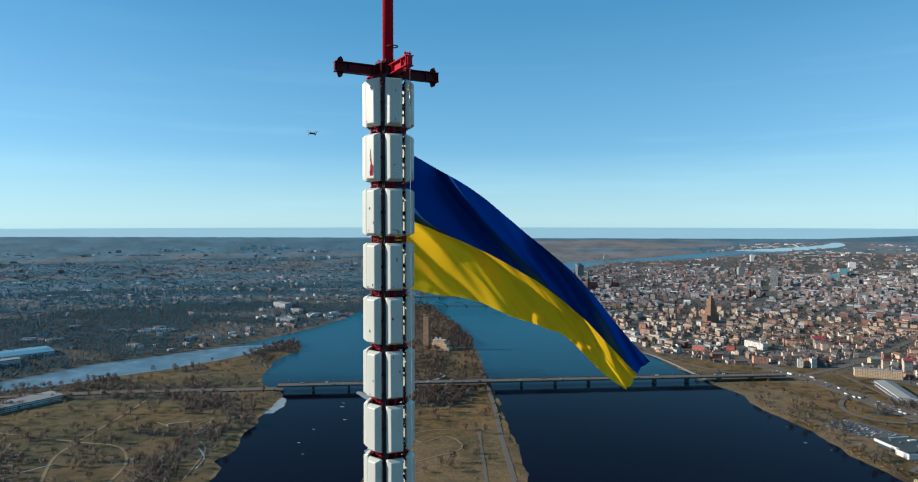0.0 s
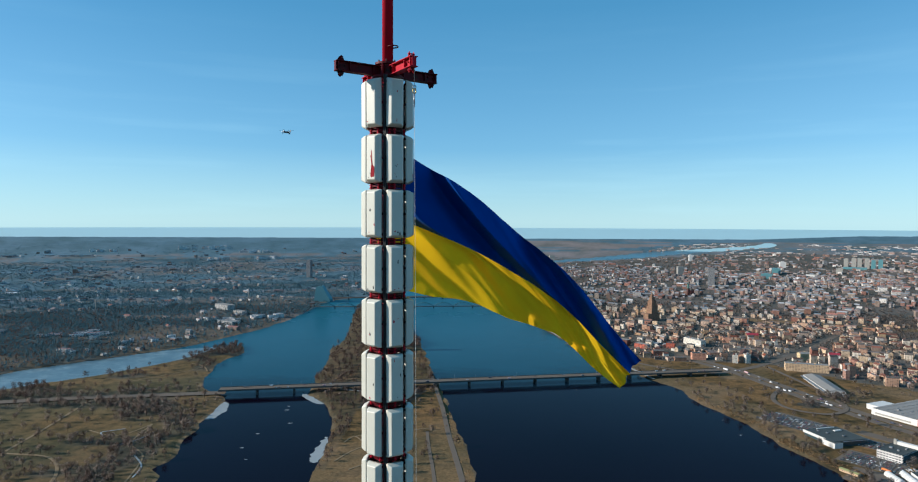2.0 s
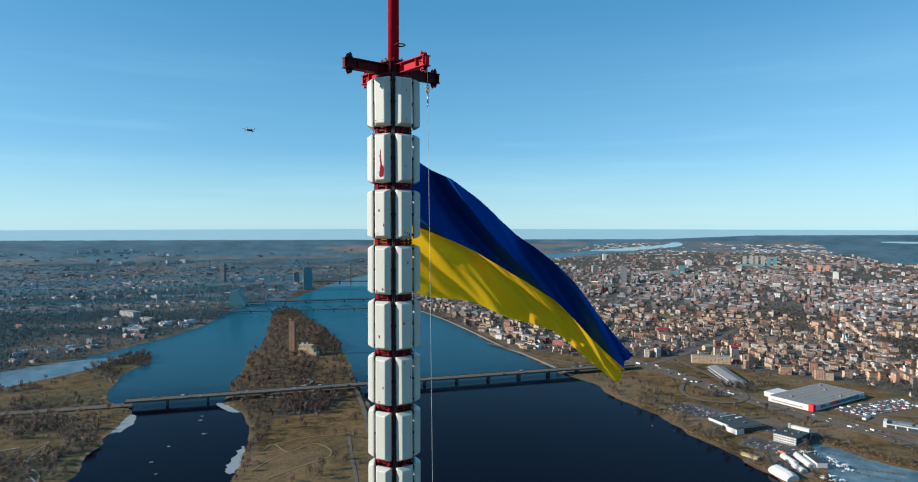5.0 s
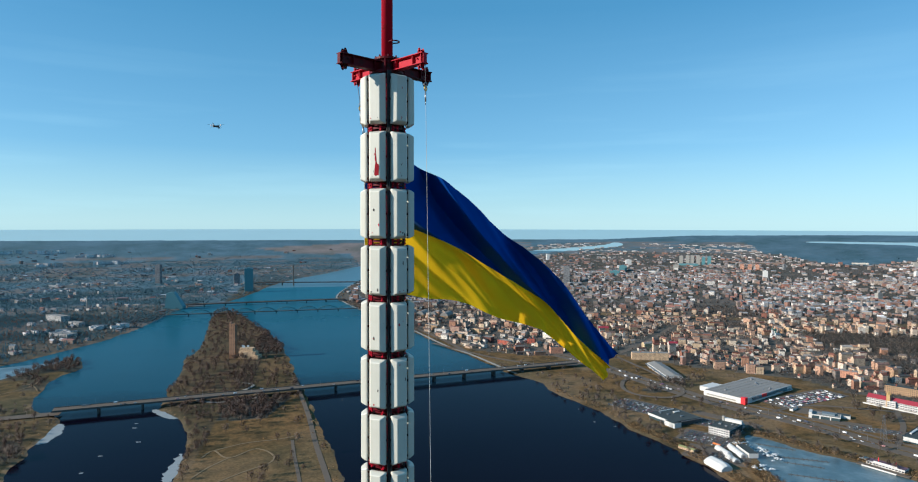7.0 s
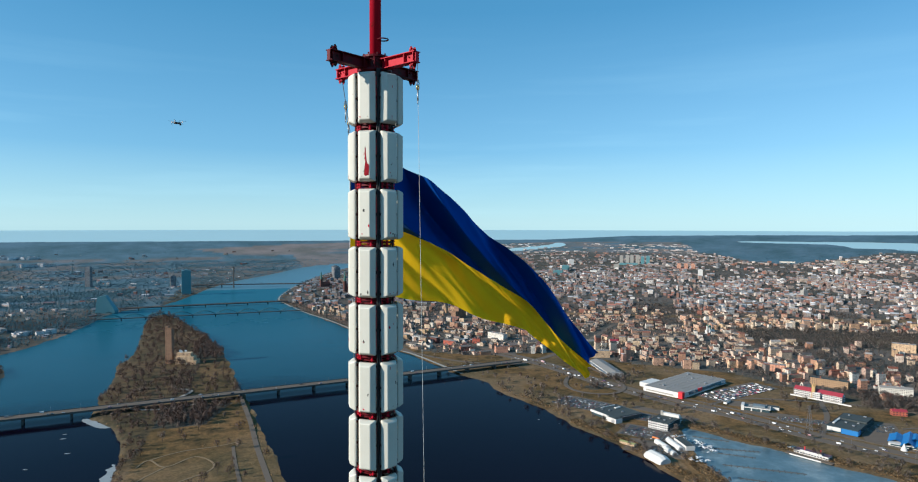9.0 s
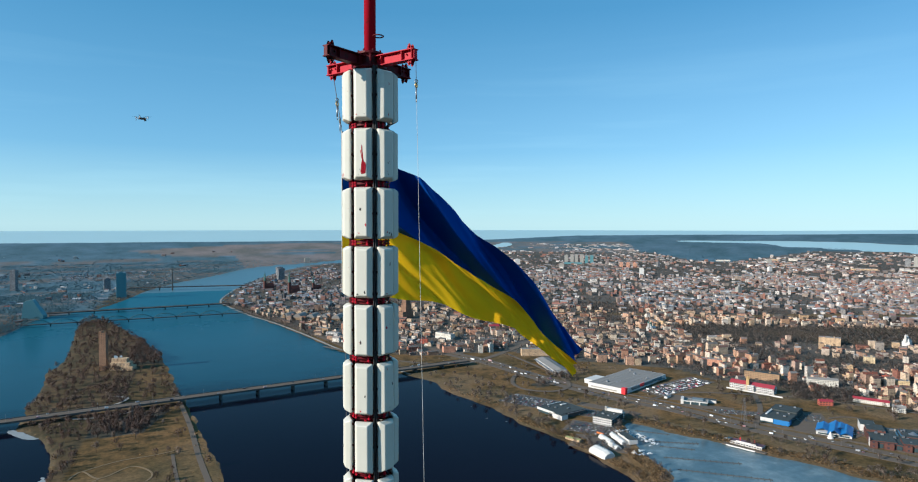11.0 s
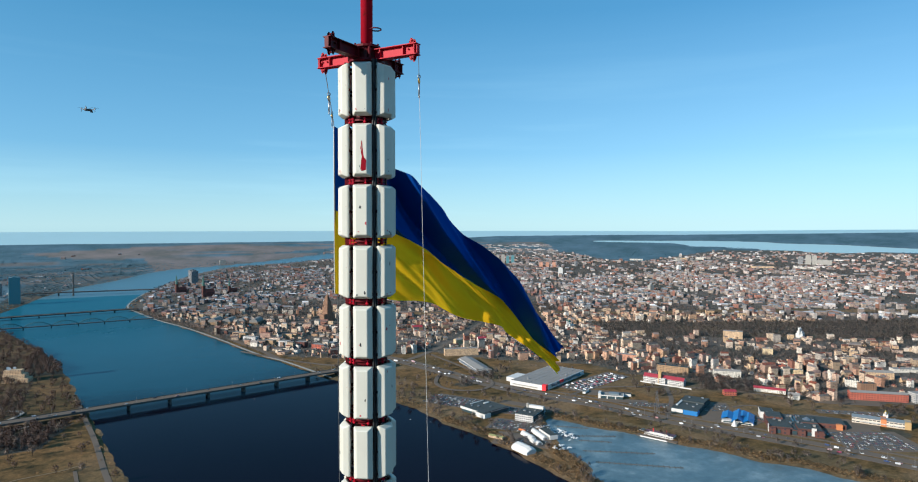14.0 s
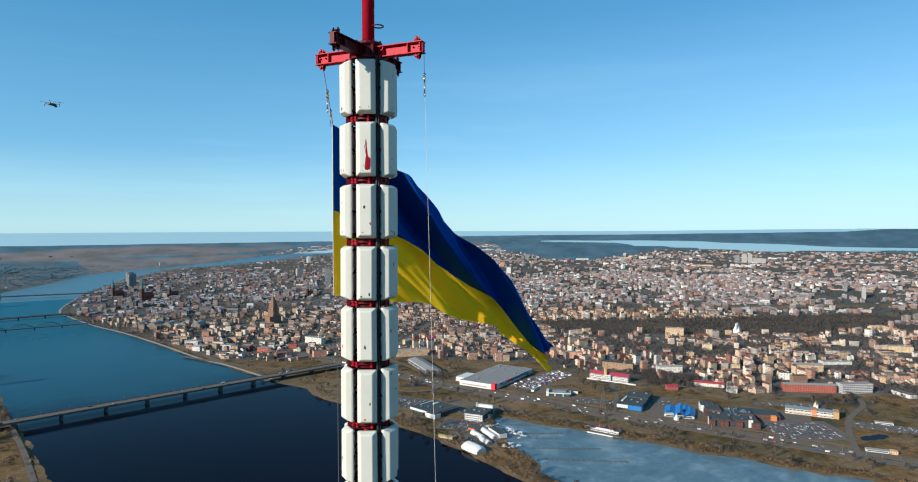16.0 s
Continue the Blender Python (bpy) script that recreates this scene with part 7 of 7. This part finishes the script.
KINDS = tree_kinds()
R = np.random.RandomState(9)
MID = [with_trunk(twig_crown(R, 170, 3.8, 9.4, 1.6, 1.7, 0.115)) for _ in range(5)]
LIGHT = [with_trunk(twig_crown(R, 26, 3.9, 8.2, 1.4, 2.8, 0.19)) for _ in range(4)]
FARK = [twig_crown(R, 11, 4.6, 7.0, 1.0, 4.4, 0.36) for _ in range(5)]
SPRUCE = [spruce(R) for _ in range(3)]
BUSH = [twig_crown(R, 22, 2.2, 2.6, 0.0, 1.5, 0.2) for _ in range(4)]


def tree_rule(x, y, wood, town, shore):
    lone = np.where(town > 0.5, 0.26, 0.04)
    return np.maximum(wood * 0.9, lone)


x, y, rnd = scatter(7.0, 600, 1500, 21, lambda x, y, w, t, s: np.maximum(w * 0.7, np.where(t > 0.5, 0.24, np.where(inside(west_line, x, y), 0.05, 0.022))))
pick = np.argsort(np.hypot(x, y))
single = pick[np.linspace(0, len(pick) * 0.8, 260).astype(int)] if len(pick) > 400 else pick[:260]
rest = np.setdiff1d(np.arange(len(x)), single)
for n, k in enumerate(single):
    s = rnd.uniform(0.9, 1.6)
    ob = thing("bare_tree", (x[k], y[k], 2.3), "bare brown winter tree standing in dry grass", "tree", "bare trees near the river")
    ob.matrix_basis = pose(x[k], y[k], 2.3, 0, 0, rnd.uniform(0, 360)) @ Matrix.Diagonal((s, s, s, 1))
    part("trunk", KINDS[n % 6][0], None, ob)
    part("crown", KINDS[n % 6][1], None, ob)
isle = inside(long_line, x, y) | inside(west_line, x, y)
on, off = rest[isle[rest]], rest[~isle[rest]]
meadow = inside(west_line, x[on], y[on]) & (rnd.rand(len(on)) < 0.7)
tree_stuff("bare_trees", x[on][~meadow], y[on][~meadow], rnd, MID, 1.3, TWIGS, "bare brown winter trees in dense island groves", 1.0, 0.9)
tree_stuff("bare_trees", x[on][meadow], y[on][meadow], rnd, MID, 1.15, GREY_TWIGS, "bare grey winter trees scattered over island meadows", 0.9, 0.9)
tree_stuff("bare_trees", x[off], y[off], rnd, MID, 1.15, GREY_TWIGS, "bare grey-brown winter trees in loose groves", 1.0, 0.5)
x, y, rnd = scatter(9.5, 1500, 2800, 22, tree_rule)
west = (x < -420) & ~inside(west_line, x, y) & ~inside(long_line, x, y)
isle = inside(west_line, x, y) | inside(long_line, x, y)
tree_stuff("bare_trees", x[isle], y[isle], rnd, MID[:3], 1.3, TWIGS, "bare brown winter woodland on the islands", 1.0, 0.9)
isle |= west
tree_stuff("bare_trees", x[~isle], y[~isle], rnd, LIGHT, 1.0, GREY_TWIGS, "bare grey-brown winter woodland and street trees", 1.0, 0.7)
leafless = west & (rnd.rand(len(x)) < 0.4)
firs = west & ~leafless
tree_stuff("mixed_woods", x[firs], y[firs], rnd, LIGHT, 1.0, HAZY_PINE, "dark mixed woodland between suburban houses", 0.85, 2.2)
tree_stuff("bare_trees", x[leafless], y[leafless], rnd, LIGHT, 1.0, TWIGS, "bare brown trees in gardens across the channel", 0.85, 1.2)
x, y, rnd = scatter(23, 2800, 6200, 23, lambda x, y, w, t, s: np.maximum(w * 0.9, np.where(t > 0.5, 0.42, 0.15)))
city = (x > 150) & inside(CITY, x, y)
tree_stuff("street_trees", x[city], y[city], rnd, FARK, 0.95, GREY_TWIGS, "distant bare trees and parks between town houses", 0.7, 1.2)
tree_stuff("far_trees", x[~city], y[~city], rnd, FARK, 1.25, HAZY_FIRS, "distant dark woodland between houses", 0.55, 2.0)
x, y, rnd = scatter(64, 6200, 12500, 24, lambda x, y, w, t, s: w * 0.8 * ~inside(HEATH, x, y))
tree_stuff("far_forest", x, y, rnd, FARK, 2.3, HAZY_FIRS, "dark forest stretching to the gulf", 0.22, 2.5)
x, y, rnd = scatter(13, 1500, 3600, 25, lambda x, y, w, t, s: np.where((x < -500) & ~inside(west_line, x, y), w * 0.6, 0))
tree_stuff("pines", x, y, rnd, SPRUCE, 1.2, HAZY_PINE, "dark green conifers among suburban houses", 1.0, 1.6)
x, y, rnd = scatter(3.2, 600, 1300, 26, lambda x, y, w, t, s: np.where((s < 30) & (x > 350), np.where(y < 980, 0.75, 0.16), np.where(s < 10, 0.07, 0.0)) + 0.002)
tree_stuff("shore_scrub", x, y, rnd, BUSH, 1.15, REEDS, "dry tan reeds and scrub along the shore", 0.6, 0.3)


# ---- vehicles, boats, jetties, lamps ----
def car_kind(l, w, h, van):
    """A car: body with wheel arches' height off the ground, cabin with sloped glass."""
    b = bm_new()
    box(b, (l, w, h * (0.85 if van else 0.5)), Matrix.Translation((0, 0, h * (0.55 if van else 0.42))), 0.18, 2)
    body = bpy.data.meshes.new("body")
    b.to_mesh(body)
    b.free()
    body.materials.append(CAR_PAINT)
    c = bm_new()
    r = bmesh.ops.create_cube(c, size=1, matrix=Matrix.Translation((-0.1 * l if not van else 0.3 * l, 0, h * 0.8)) @ Matrix.Diagonal((l * (0.52 if not van else 0.3), w * 0.9, h * 0.42, 1)))
    for v in r["verts"]:
        if v.co.z > h * 0.8:
            v.co.x = v.co.x * 0.75
            v.co.y *= 0.82
    cabin = bpy.data.meshes.new("cabin")
    c.to_mesh(cabin)
    c.free()
    cabin.materials.append(GLASS)
    wb = bm_new()
    rod(wb, (0, -0.11, 0), (0, 0.11, 0), 0.33, sides=10)
    wheel = bpy.data.meshes.new("wheel")
    wb.to_mesh(wheel)
    wb.free()
    wheel.materials.append(BLACK)
    return body, cabin, wheel, [(sx * l, sy * (w / 2 - 0.1), 0.33) for sx in (-0.32, 0.32) for sy in (-1, 1)]


CARS = [car_kind(4.5, 1.85, 1.5, False), car_kind(4.2, 1.8, 1.65, False), car_kind(6.2, 2.2, 2.6, True)]
LORRY = car_kind(13, 2.6, 3.6, True)
SMALL_BODY = bpy.data.meshes.new("body")
small = box(bm_new(), (4.5, 1.85, 0.75), Matrix.Translation((0, 0, 0.63)), 0.16, 1)
small.to_mesh(SMALL_BODY)
small.free()


def car(kind, at, turn, label, group, name="car"):
    ob = thing(name, at, label, name, group, turn=turn)
    part("body", kind[0], None, ob)
    part("cabin", kind[1], None, ob)
    for spot in kind[3]:
        part("wheel", kind[2], None, ob).location = spot


def car_stuff(spots, label):
    """Many parked cars in one mesh of bodies and one of cabins."""
    ob = thing("parked_cars", (0, 0, 0), label, "cars", kind="stuff")
    for nm, me, mat in (("bodies", SMALL_BODY, CAR_PAINTS), ("cabins", CARS[0][1], GLASS)):
        co = np.array([v.co for v in me.vertices])
        vs = [placed(co, px, py, pz, radians(turn)) for px, py, pz, turn in spots]
        polys = {}
        for p in me.polygons:
            polys.setdefault(len(p.vertices), []).append(list(p.vertices))
        faces = [np.concatenate([np.array(f) + k * len(co) for k in range(len(spots))]) for f in polys.values()]
        part(nm, mesh_of(nm, np.concatenate(vs), faces, mat), None, ob)


def car_park(at, turn, rows, cols, gap, seed, share, words, joined=False):
    spots = []
    rnd = random.Random(seed)
    c, s = math.cos(radians(turn)), math.sin(radians(turn))
    for i in range(rows):
        for j in range(cols):
            if rnd.random() < share:
                u, v = (j - cols / 2) * 2.9, (i - rows / 2) * gap
                kind = rnd.choice(CARS[:2] * 3 + CARS[2:])
                if joined:
                    spots.append((at[0] + u * c - v * s, at[1] + u * s + v * c, 2.72, turn + 90))
                else:
                    car(kind, (at[0] + u * c - v * s, at[1] + u * s + v * c, 2.72), turn + 90 + rnd.choice((0, 180)), words, "parked cars")
    if joined:
        car_stuff(spots, words)


LOT_LAYERS = itertools.count()


def lot(at, turn, l, w):
    c, s = math.cos(radians(turn)), math.sin(radians(turn))
    ribbon("parking_lot", [(at[0] - c * l / 2, at[1] - s * l / 2), (at[0], at[1]), (at[0] + c * l / 2, at[1] + s * l / 2)], w, 2.86 - 0.012 * next(LOT_LAYERS), ASPHALT, "grey asphalt parking lot", "parking lot", steps=2)


lot((922, 1050), 15, 195, 62)
lot((1052, 540), -32, 120, 95)
lot((585, 1055), -58, 120, 70)
lot((985, 790), -40, 60, 70)
lot((600, 880), -50, 90, 60)
lot((640, 960), -52, 150, 46)
lot((1010, 690), -32, 190, 34)
lot((905, 850), -40, 110, 30)
lot((870, 905), -45, 90, 24)
lot((1180, 470), -60, 120, 40)
lot((1180, 640), -40, 130, 26)
lot((690, 965), -60, 120, 22)
lot((1040, 610), -32, 150, 60)
lot((962, 735), -40, 100, 56)
lot((1105, 620), -60, 110, 46)
lot((1240, 690), -42, 120, 40)
lot((570, 815), -45, 90, 60)
lot((880, 960), -45, 80, 40)
car_park((922, 1050), 15, 6, 60, 9.5, 1, 0.6, "small parked car on the asphalt lot")
car_park((1050, 545), -32, 10, 36, 8.4, 2, 0.7, "rows of small parked cars on asphalt", True)
car_park((583, 1060), -58, 8, 38, 7.5, 3, 0.75, "rows of parked cars beside the dealership", True)
car_park((985, 790), -40, 5, 18, 10, 4, 0.55, "rows of parked cars beside the dealership", True)
car_park((600, 880), -50, 7, 26, 7.5, 5, 0.7, "rows of parked cars by the boat sheds", True)
car_park((905, 852), -42, 3, 34, 9, 6, 0.6, "rows of parked cars beside the dealership", True)
car_park((1008, 692), -32, 3, 52, 9.5, 7, 0.55, "rows of parked cars between the shops", True)
car_park((1184, 472), -60, 4, 32, 9.5, 8, 0.65, "rows of parked cars on a dusty lot", True)
car_park((640, 962), -52, 5, 42, 8, 9, 0.7, "rows of parked cars on the sales lot", True)
car_park((1180, 642), -40, 2, 36, 10, 10, 0.5, "rows of parked cars behind the mall", True)
car_park((578, 800), -50, 3, 16, 9, 11, 0.5, "rows of parked cars by the white tent", True)


def street_cars():
    """Cars left along the streets and in the yards of the near quarters."""
    rnd = random.Random(55)
    spots = []
    for px, py, ang, w, l, h, rise in near_plots:
        if math.hypot(px, py) < 1900 and rnd.random() < 0.6:
            side = rnd.choice((-1, 1)) * (w / 2 + 3.2)
            for k in range(rnd.randint(1, 3)):
                u = -l / 2 + rnd.random() * l
                spots.append((px + u * math.cos(ang) - side * math.sin(ang), py + u * math.sin(ang) + side * math.cos(ang), 2.45, math.degrees(ang) + rnd.choice((0, 0, 90))))
    car_stuff(spots, "small cars parked along streets between town houses")


street_cars()


def traffic():
    rnd = random.Random(77)
    line = smooth_line(KRASTA, 40)
    for k in range(90):
        i = rnd.randint(30, len(line) - 80)
        d = line[i + 1] - line[i]
        d /= np.linalg.norm(d)
        side = rnd.choice((-10.5, -7, -3.5, 6.5, 10, 13.5))
        p = line[i] + np.array((d[1], -d[0])) * -side
        big = rnd.random() < 0.1
        car(LORRY if big else rnd.choice(CARS), (p[0], p[1], 2.98), math.degrees(math.atan2(d[1], d[0])) + (180 if side < 0 else 0), "white lorry on the riverside road" if big else "car driving on the riverside road", "traffic", "lorry" if big else "car")
    car(LORRY, (862, 1020, 2.95), 28, "white lorry waiting at the store's entrance road", "traffic")
    a, b = np.array(SALU_A), np.array(SALU_B)
    d = (b - a) / np.linalg.norm(b - a)
    for k in range(34):
        p = a + (b - a) * rnd.random()
        side = rnd.choice((-8, -4.5, 4.5, 8))
        q = p + np.array((d[1], -d[0])) * side
        car(rnd.choice(CARS), (q[0], q[1], 13.18), math.degrees(math.atan2(d[1], d[0])) + (180 if side < 0 else 0), "car crossing the concrete bridge", "traffic")


traffic()


def boat(at, turn, l, label):
    """A moored or laid-up boat: pointed hull and a small cabin."""
    ob = thing("boat", at, label, "boat", "boats at the marina", turn=turn)
    w, h = l * 0.3, l * 0.16
    v = [(-l / 2, -w / 2, h), (l * .2, -w / 2, h), (l / 2, 0, h * 1.2), (l * .2, w / 2, h), (-l / 2, w / 2, h), (-l / 2, -w * .25, 0), (l * .15, -w * .25, 0), (l * .38, 0, 0.1), (l * .15, w * .25, 0), (-l / 2, w * .25, 0)]
    part("hull", mesh_of("hull", v, [[(0, 5, 6, 1), (1, 6, 7, 2), (2, 7, 8, 3), (3, 8, 9, 4), (4, 9, 5, 0)], [(0, 1, 2, 3, 4), (9, 8, 7, 6, 5)]], BOAT_WHITE), None, ob)
    part("cabin", box(bm_new(), (l * .35, w * .6, h * .8), Matrix.Translation((-l * .08, 0, h * 1.35)), 0.1, 1), GLASS if l > 9 else BOAT_WHITE, ob)


rnd = random.Random(31)
for k in range(34):
    px, py = 639 + rnd.uniform(-11, 14), 808 + rnd.uniform(-42, 45)
    boat((px - (py - 815) * 0.12, py, 2.5), rnd.choice((10, 100, 55, 190)) + rnd.uniform(-15, 15), rnd.uniform(6, 11), "white boat laid up ashore for winter")
for k in range(12):
    boat((600 + rnd.uniform(-14, 12), 755 + rnd.uniform(-12, 12), 2.5), rnd.uniform(0, 180), rnd.uniform(6, 9), "white boat laid up ashore for winter")
boat((772, 752, 0.2), -70, 20, "long white river boat frozen in by the shore")


def jetty(a, b, fingers):
    ob = thing("jetty", (*a, 0.15), "narrow floating jetty frozen into pale ice", "jetty", "marina jetties")
    d = Vector((b[0] - a[0], b[1] - a[1], 0))
    n = d.normalized()
    t = math.degrees(math.atan2(n.y, n.x))
    part("walkway", box(bm_new(), (d.length, 1.5, 0.5), Matrix.Translation(d / 2 + Vector((0, 0, 0.3))) @ pose(0, 0, 0, 0, 0, t)), BRIDGE_CONCRETE, ob)
    for k in range(fingers):
        for s in (-1, 1):
            c = d * ((k + 0.5) / fingers) + Vector((-n.y, n.x, 0)) * s * 3.2
            part("finger", box(bm_new(), (0.5, 4.4, 0.4), Matrix.Translation(c + Vector((0, 0, 0.25))) @ pose(0, 0, 0, 0, 0, t)), BRIDGE_CONCRETE, ob)


for a, b, n in (((662, 850), (702, 812), 7), ((640, 805), (715, 760), 14), ((650, 775), (690, 742), 5), ((625, 735), (712, 672), 14), ((612, 690), (705, 612), 16)):
    jetty(a, b, n)


def street_lamps():
    line = smooth_line(KRASTA, 10)
    pole = rod(bm_new(), (0, 0, 0), (0, 0, 10), 0.16, 0.09, 6)
    rod(pole, (0, 0, 10), (1.8, 0, 10.4), 0.08, sides=5)
    me = bpy.data.meshes.new("pole")
    pole.to_mesh(me)
    pole.free()
    me.materials.append(STEEL)
    h = box(bm_new(), (0.8, 0.3, 0.18), Matrix.Translation((2.0, 0, 10.4)), 0.05, 1)
    hm = bpy.data.meshes.new("head")
    h.to_mesh(hm)
    h.free()
    hm.materials.append(STEEL)
    for p in line[15::3]:
        ob = thing("street_lamp", (p[0] + 2, p[1] + 1, 2.4), "tall grey street lamp on the central strip", "street lamp", "street lamps", turn=20)
        part("pole", me, None, ob)
        part("head", hm, None, ob)
    a, b = Vector((*SALU_A, 13.1)), Vector((*SALU_B, 13.1))
    for k in range(24):
        p = a.lerp(b, (k + 0.5) / 24)
        ob = thing("street_lamp", p, "tall grey street lamp on the bridge", "street lamp", "street lamps", turn=100)
        part("pole", me, None, ob)
        part("head", hm, None, ob)


street_lamps()


def lattice_mast(at, h, w, label):
    """A square lattice mast with crossed bracing."""
    ob = thing("lattice_mast", (*at, 2.4), label, "mast")
    bm = bm_new()
    n = 8
    for k in range(n):
        z0, z1 = h * k / n, h * (k + 1) / n
        w0, w1 = w * (1 - 0.8 * k / n) / 2, w * (1 - 0.8 * (k + 1) / n) / 2
        for i in range(4):
            c = [(-1, -1), (1, -1), (1, 1), (-1, 1)]
            a, b = c[i], c[(i + 1) % 4]
            rod(bm, (a[0] * w0, a[1] * w0, z0), (a[0] * w1, a[1] * w1, z1), 0.18, sides=4, caps=False)
            rod(bm, (a[0] * w0, a[1] * w0, z0), (b[0] * w1, b[1] * w1, z1), 0.1, sides=4, caps=False)
    part("lattice", bm, STEEL, ob)
    return ob


lattice_mast((862, 812), 42, 7, "grey steel lattice mast beside the road")
far_thing(lattice_mast((-1640, 6010), 110, 14, "tall distant lattice radio mast"))
for at, h in (((-1300, 2250), 60), ((-900, 2700), 55)):
    ob = thing("factory_chimney", (*at, 2.4), "tall thin concrete factory chimney", "chimney")
    part("stack", rod(bm_new(), (0, 0, 0), (0, 0, h), 2.4, 1.5, 14), CONCRETE, ob, smooth=True)
    far_thing(ob)
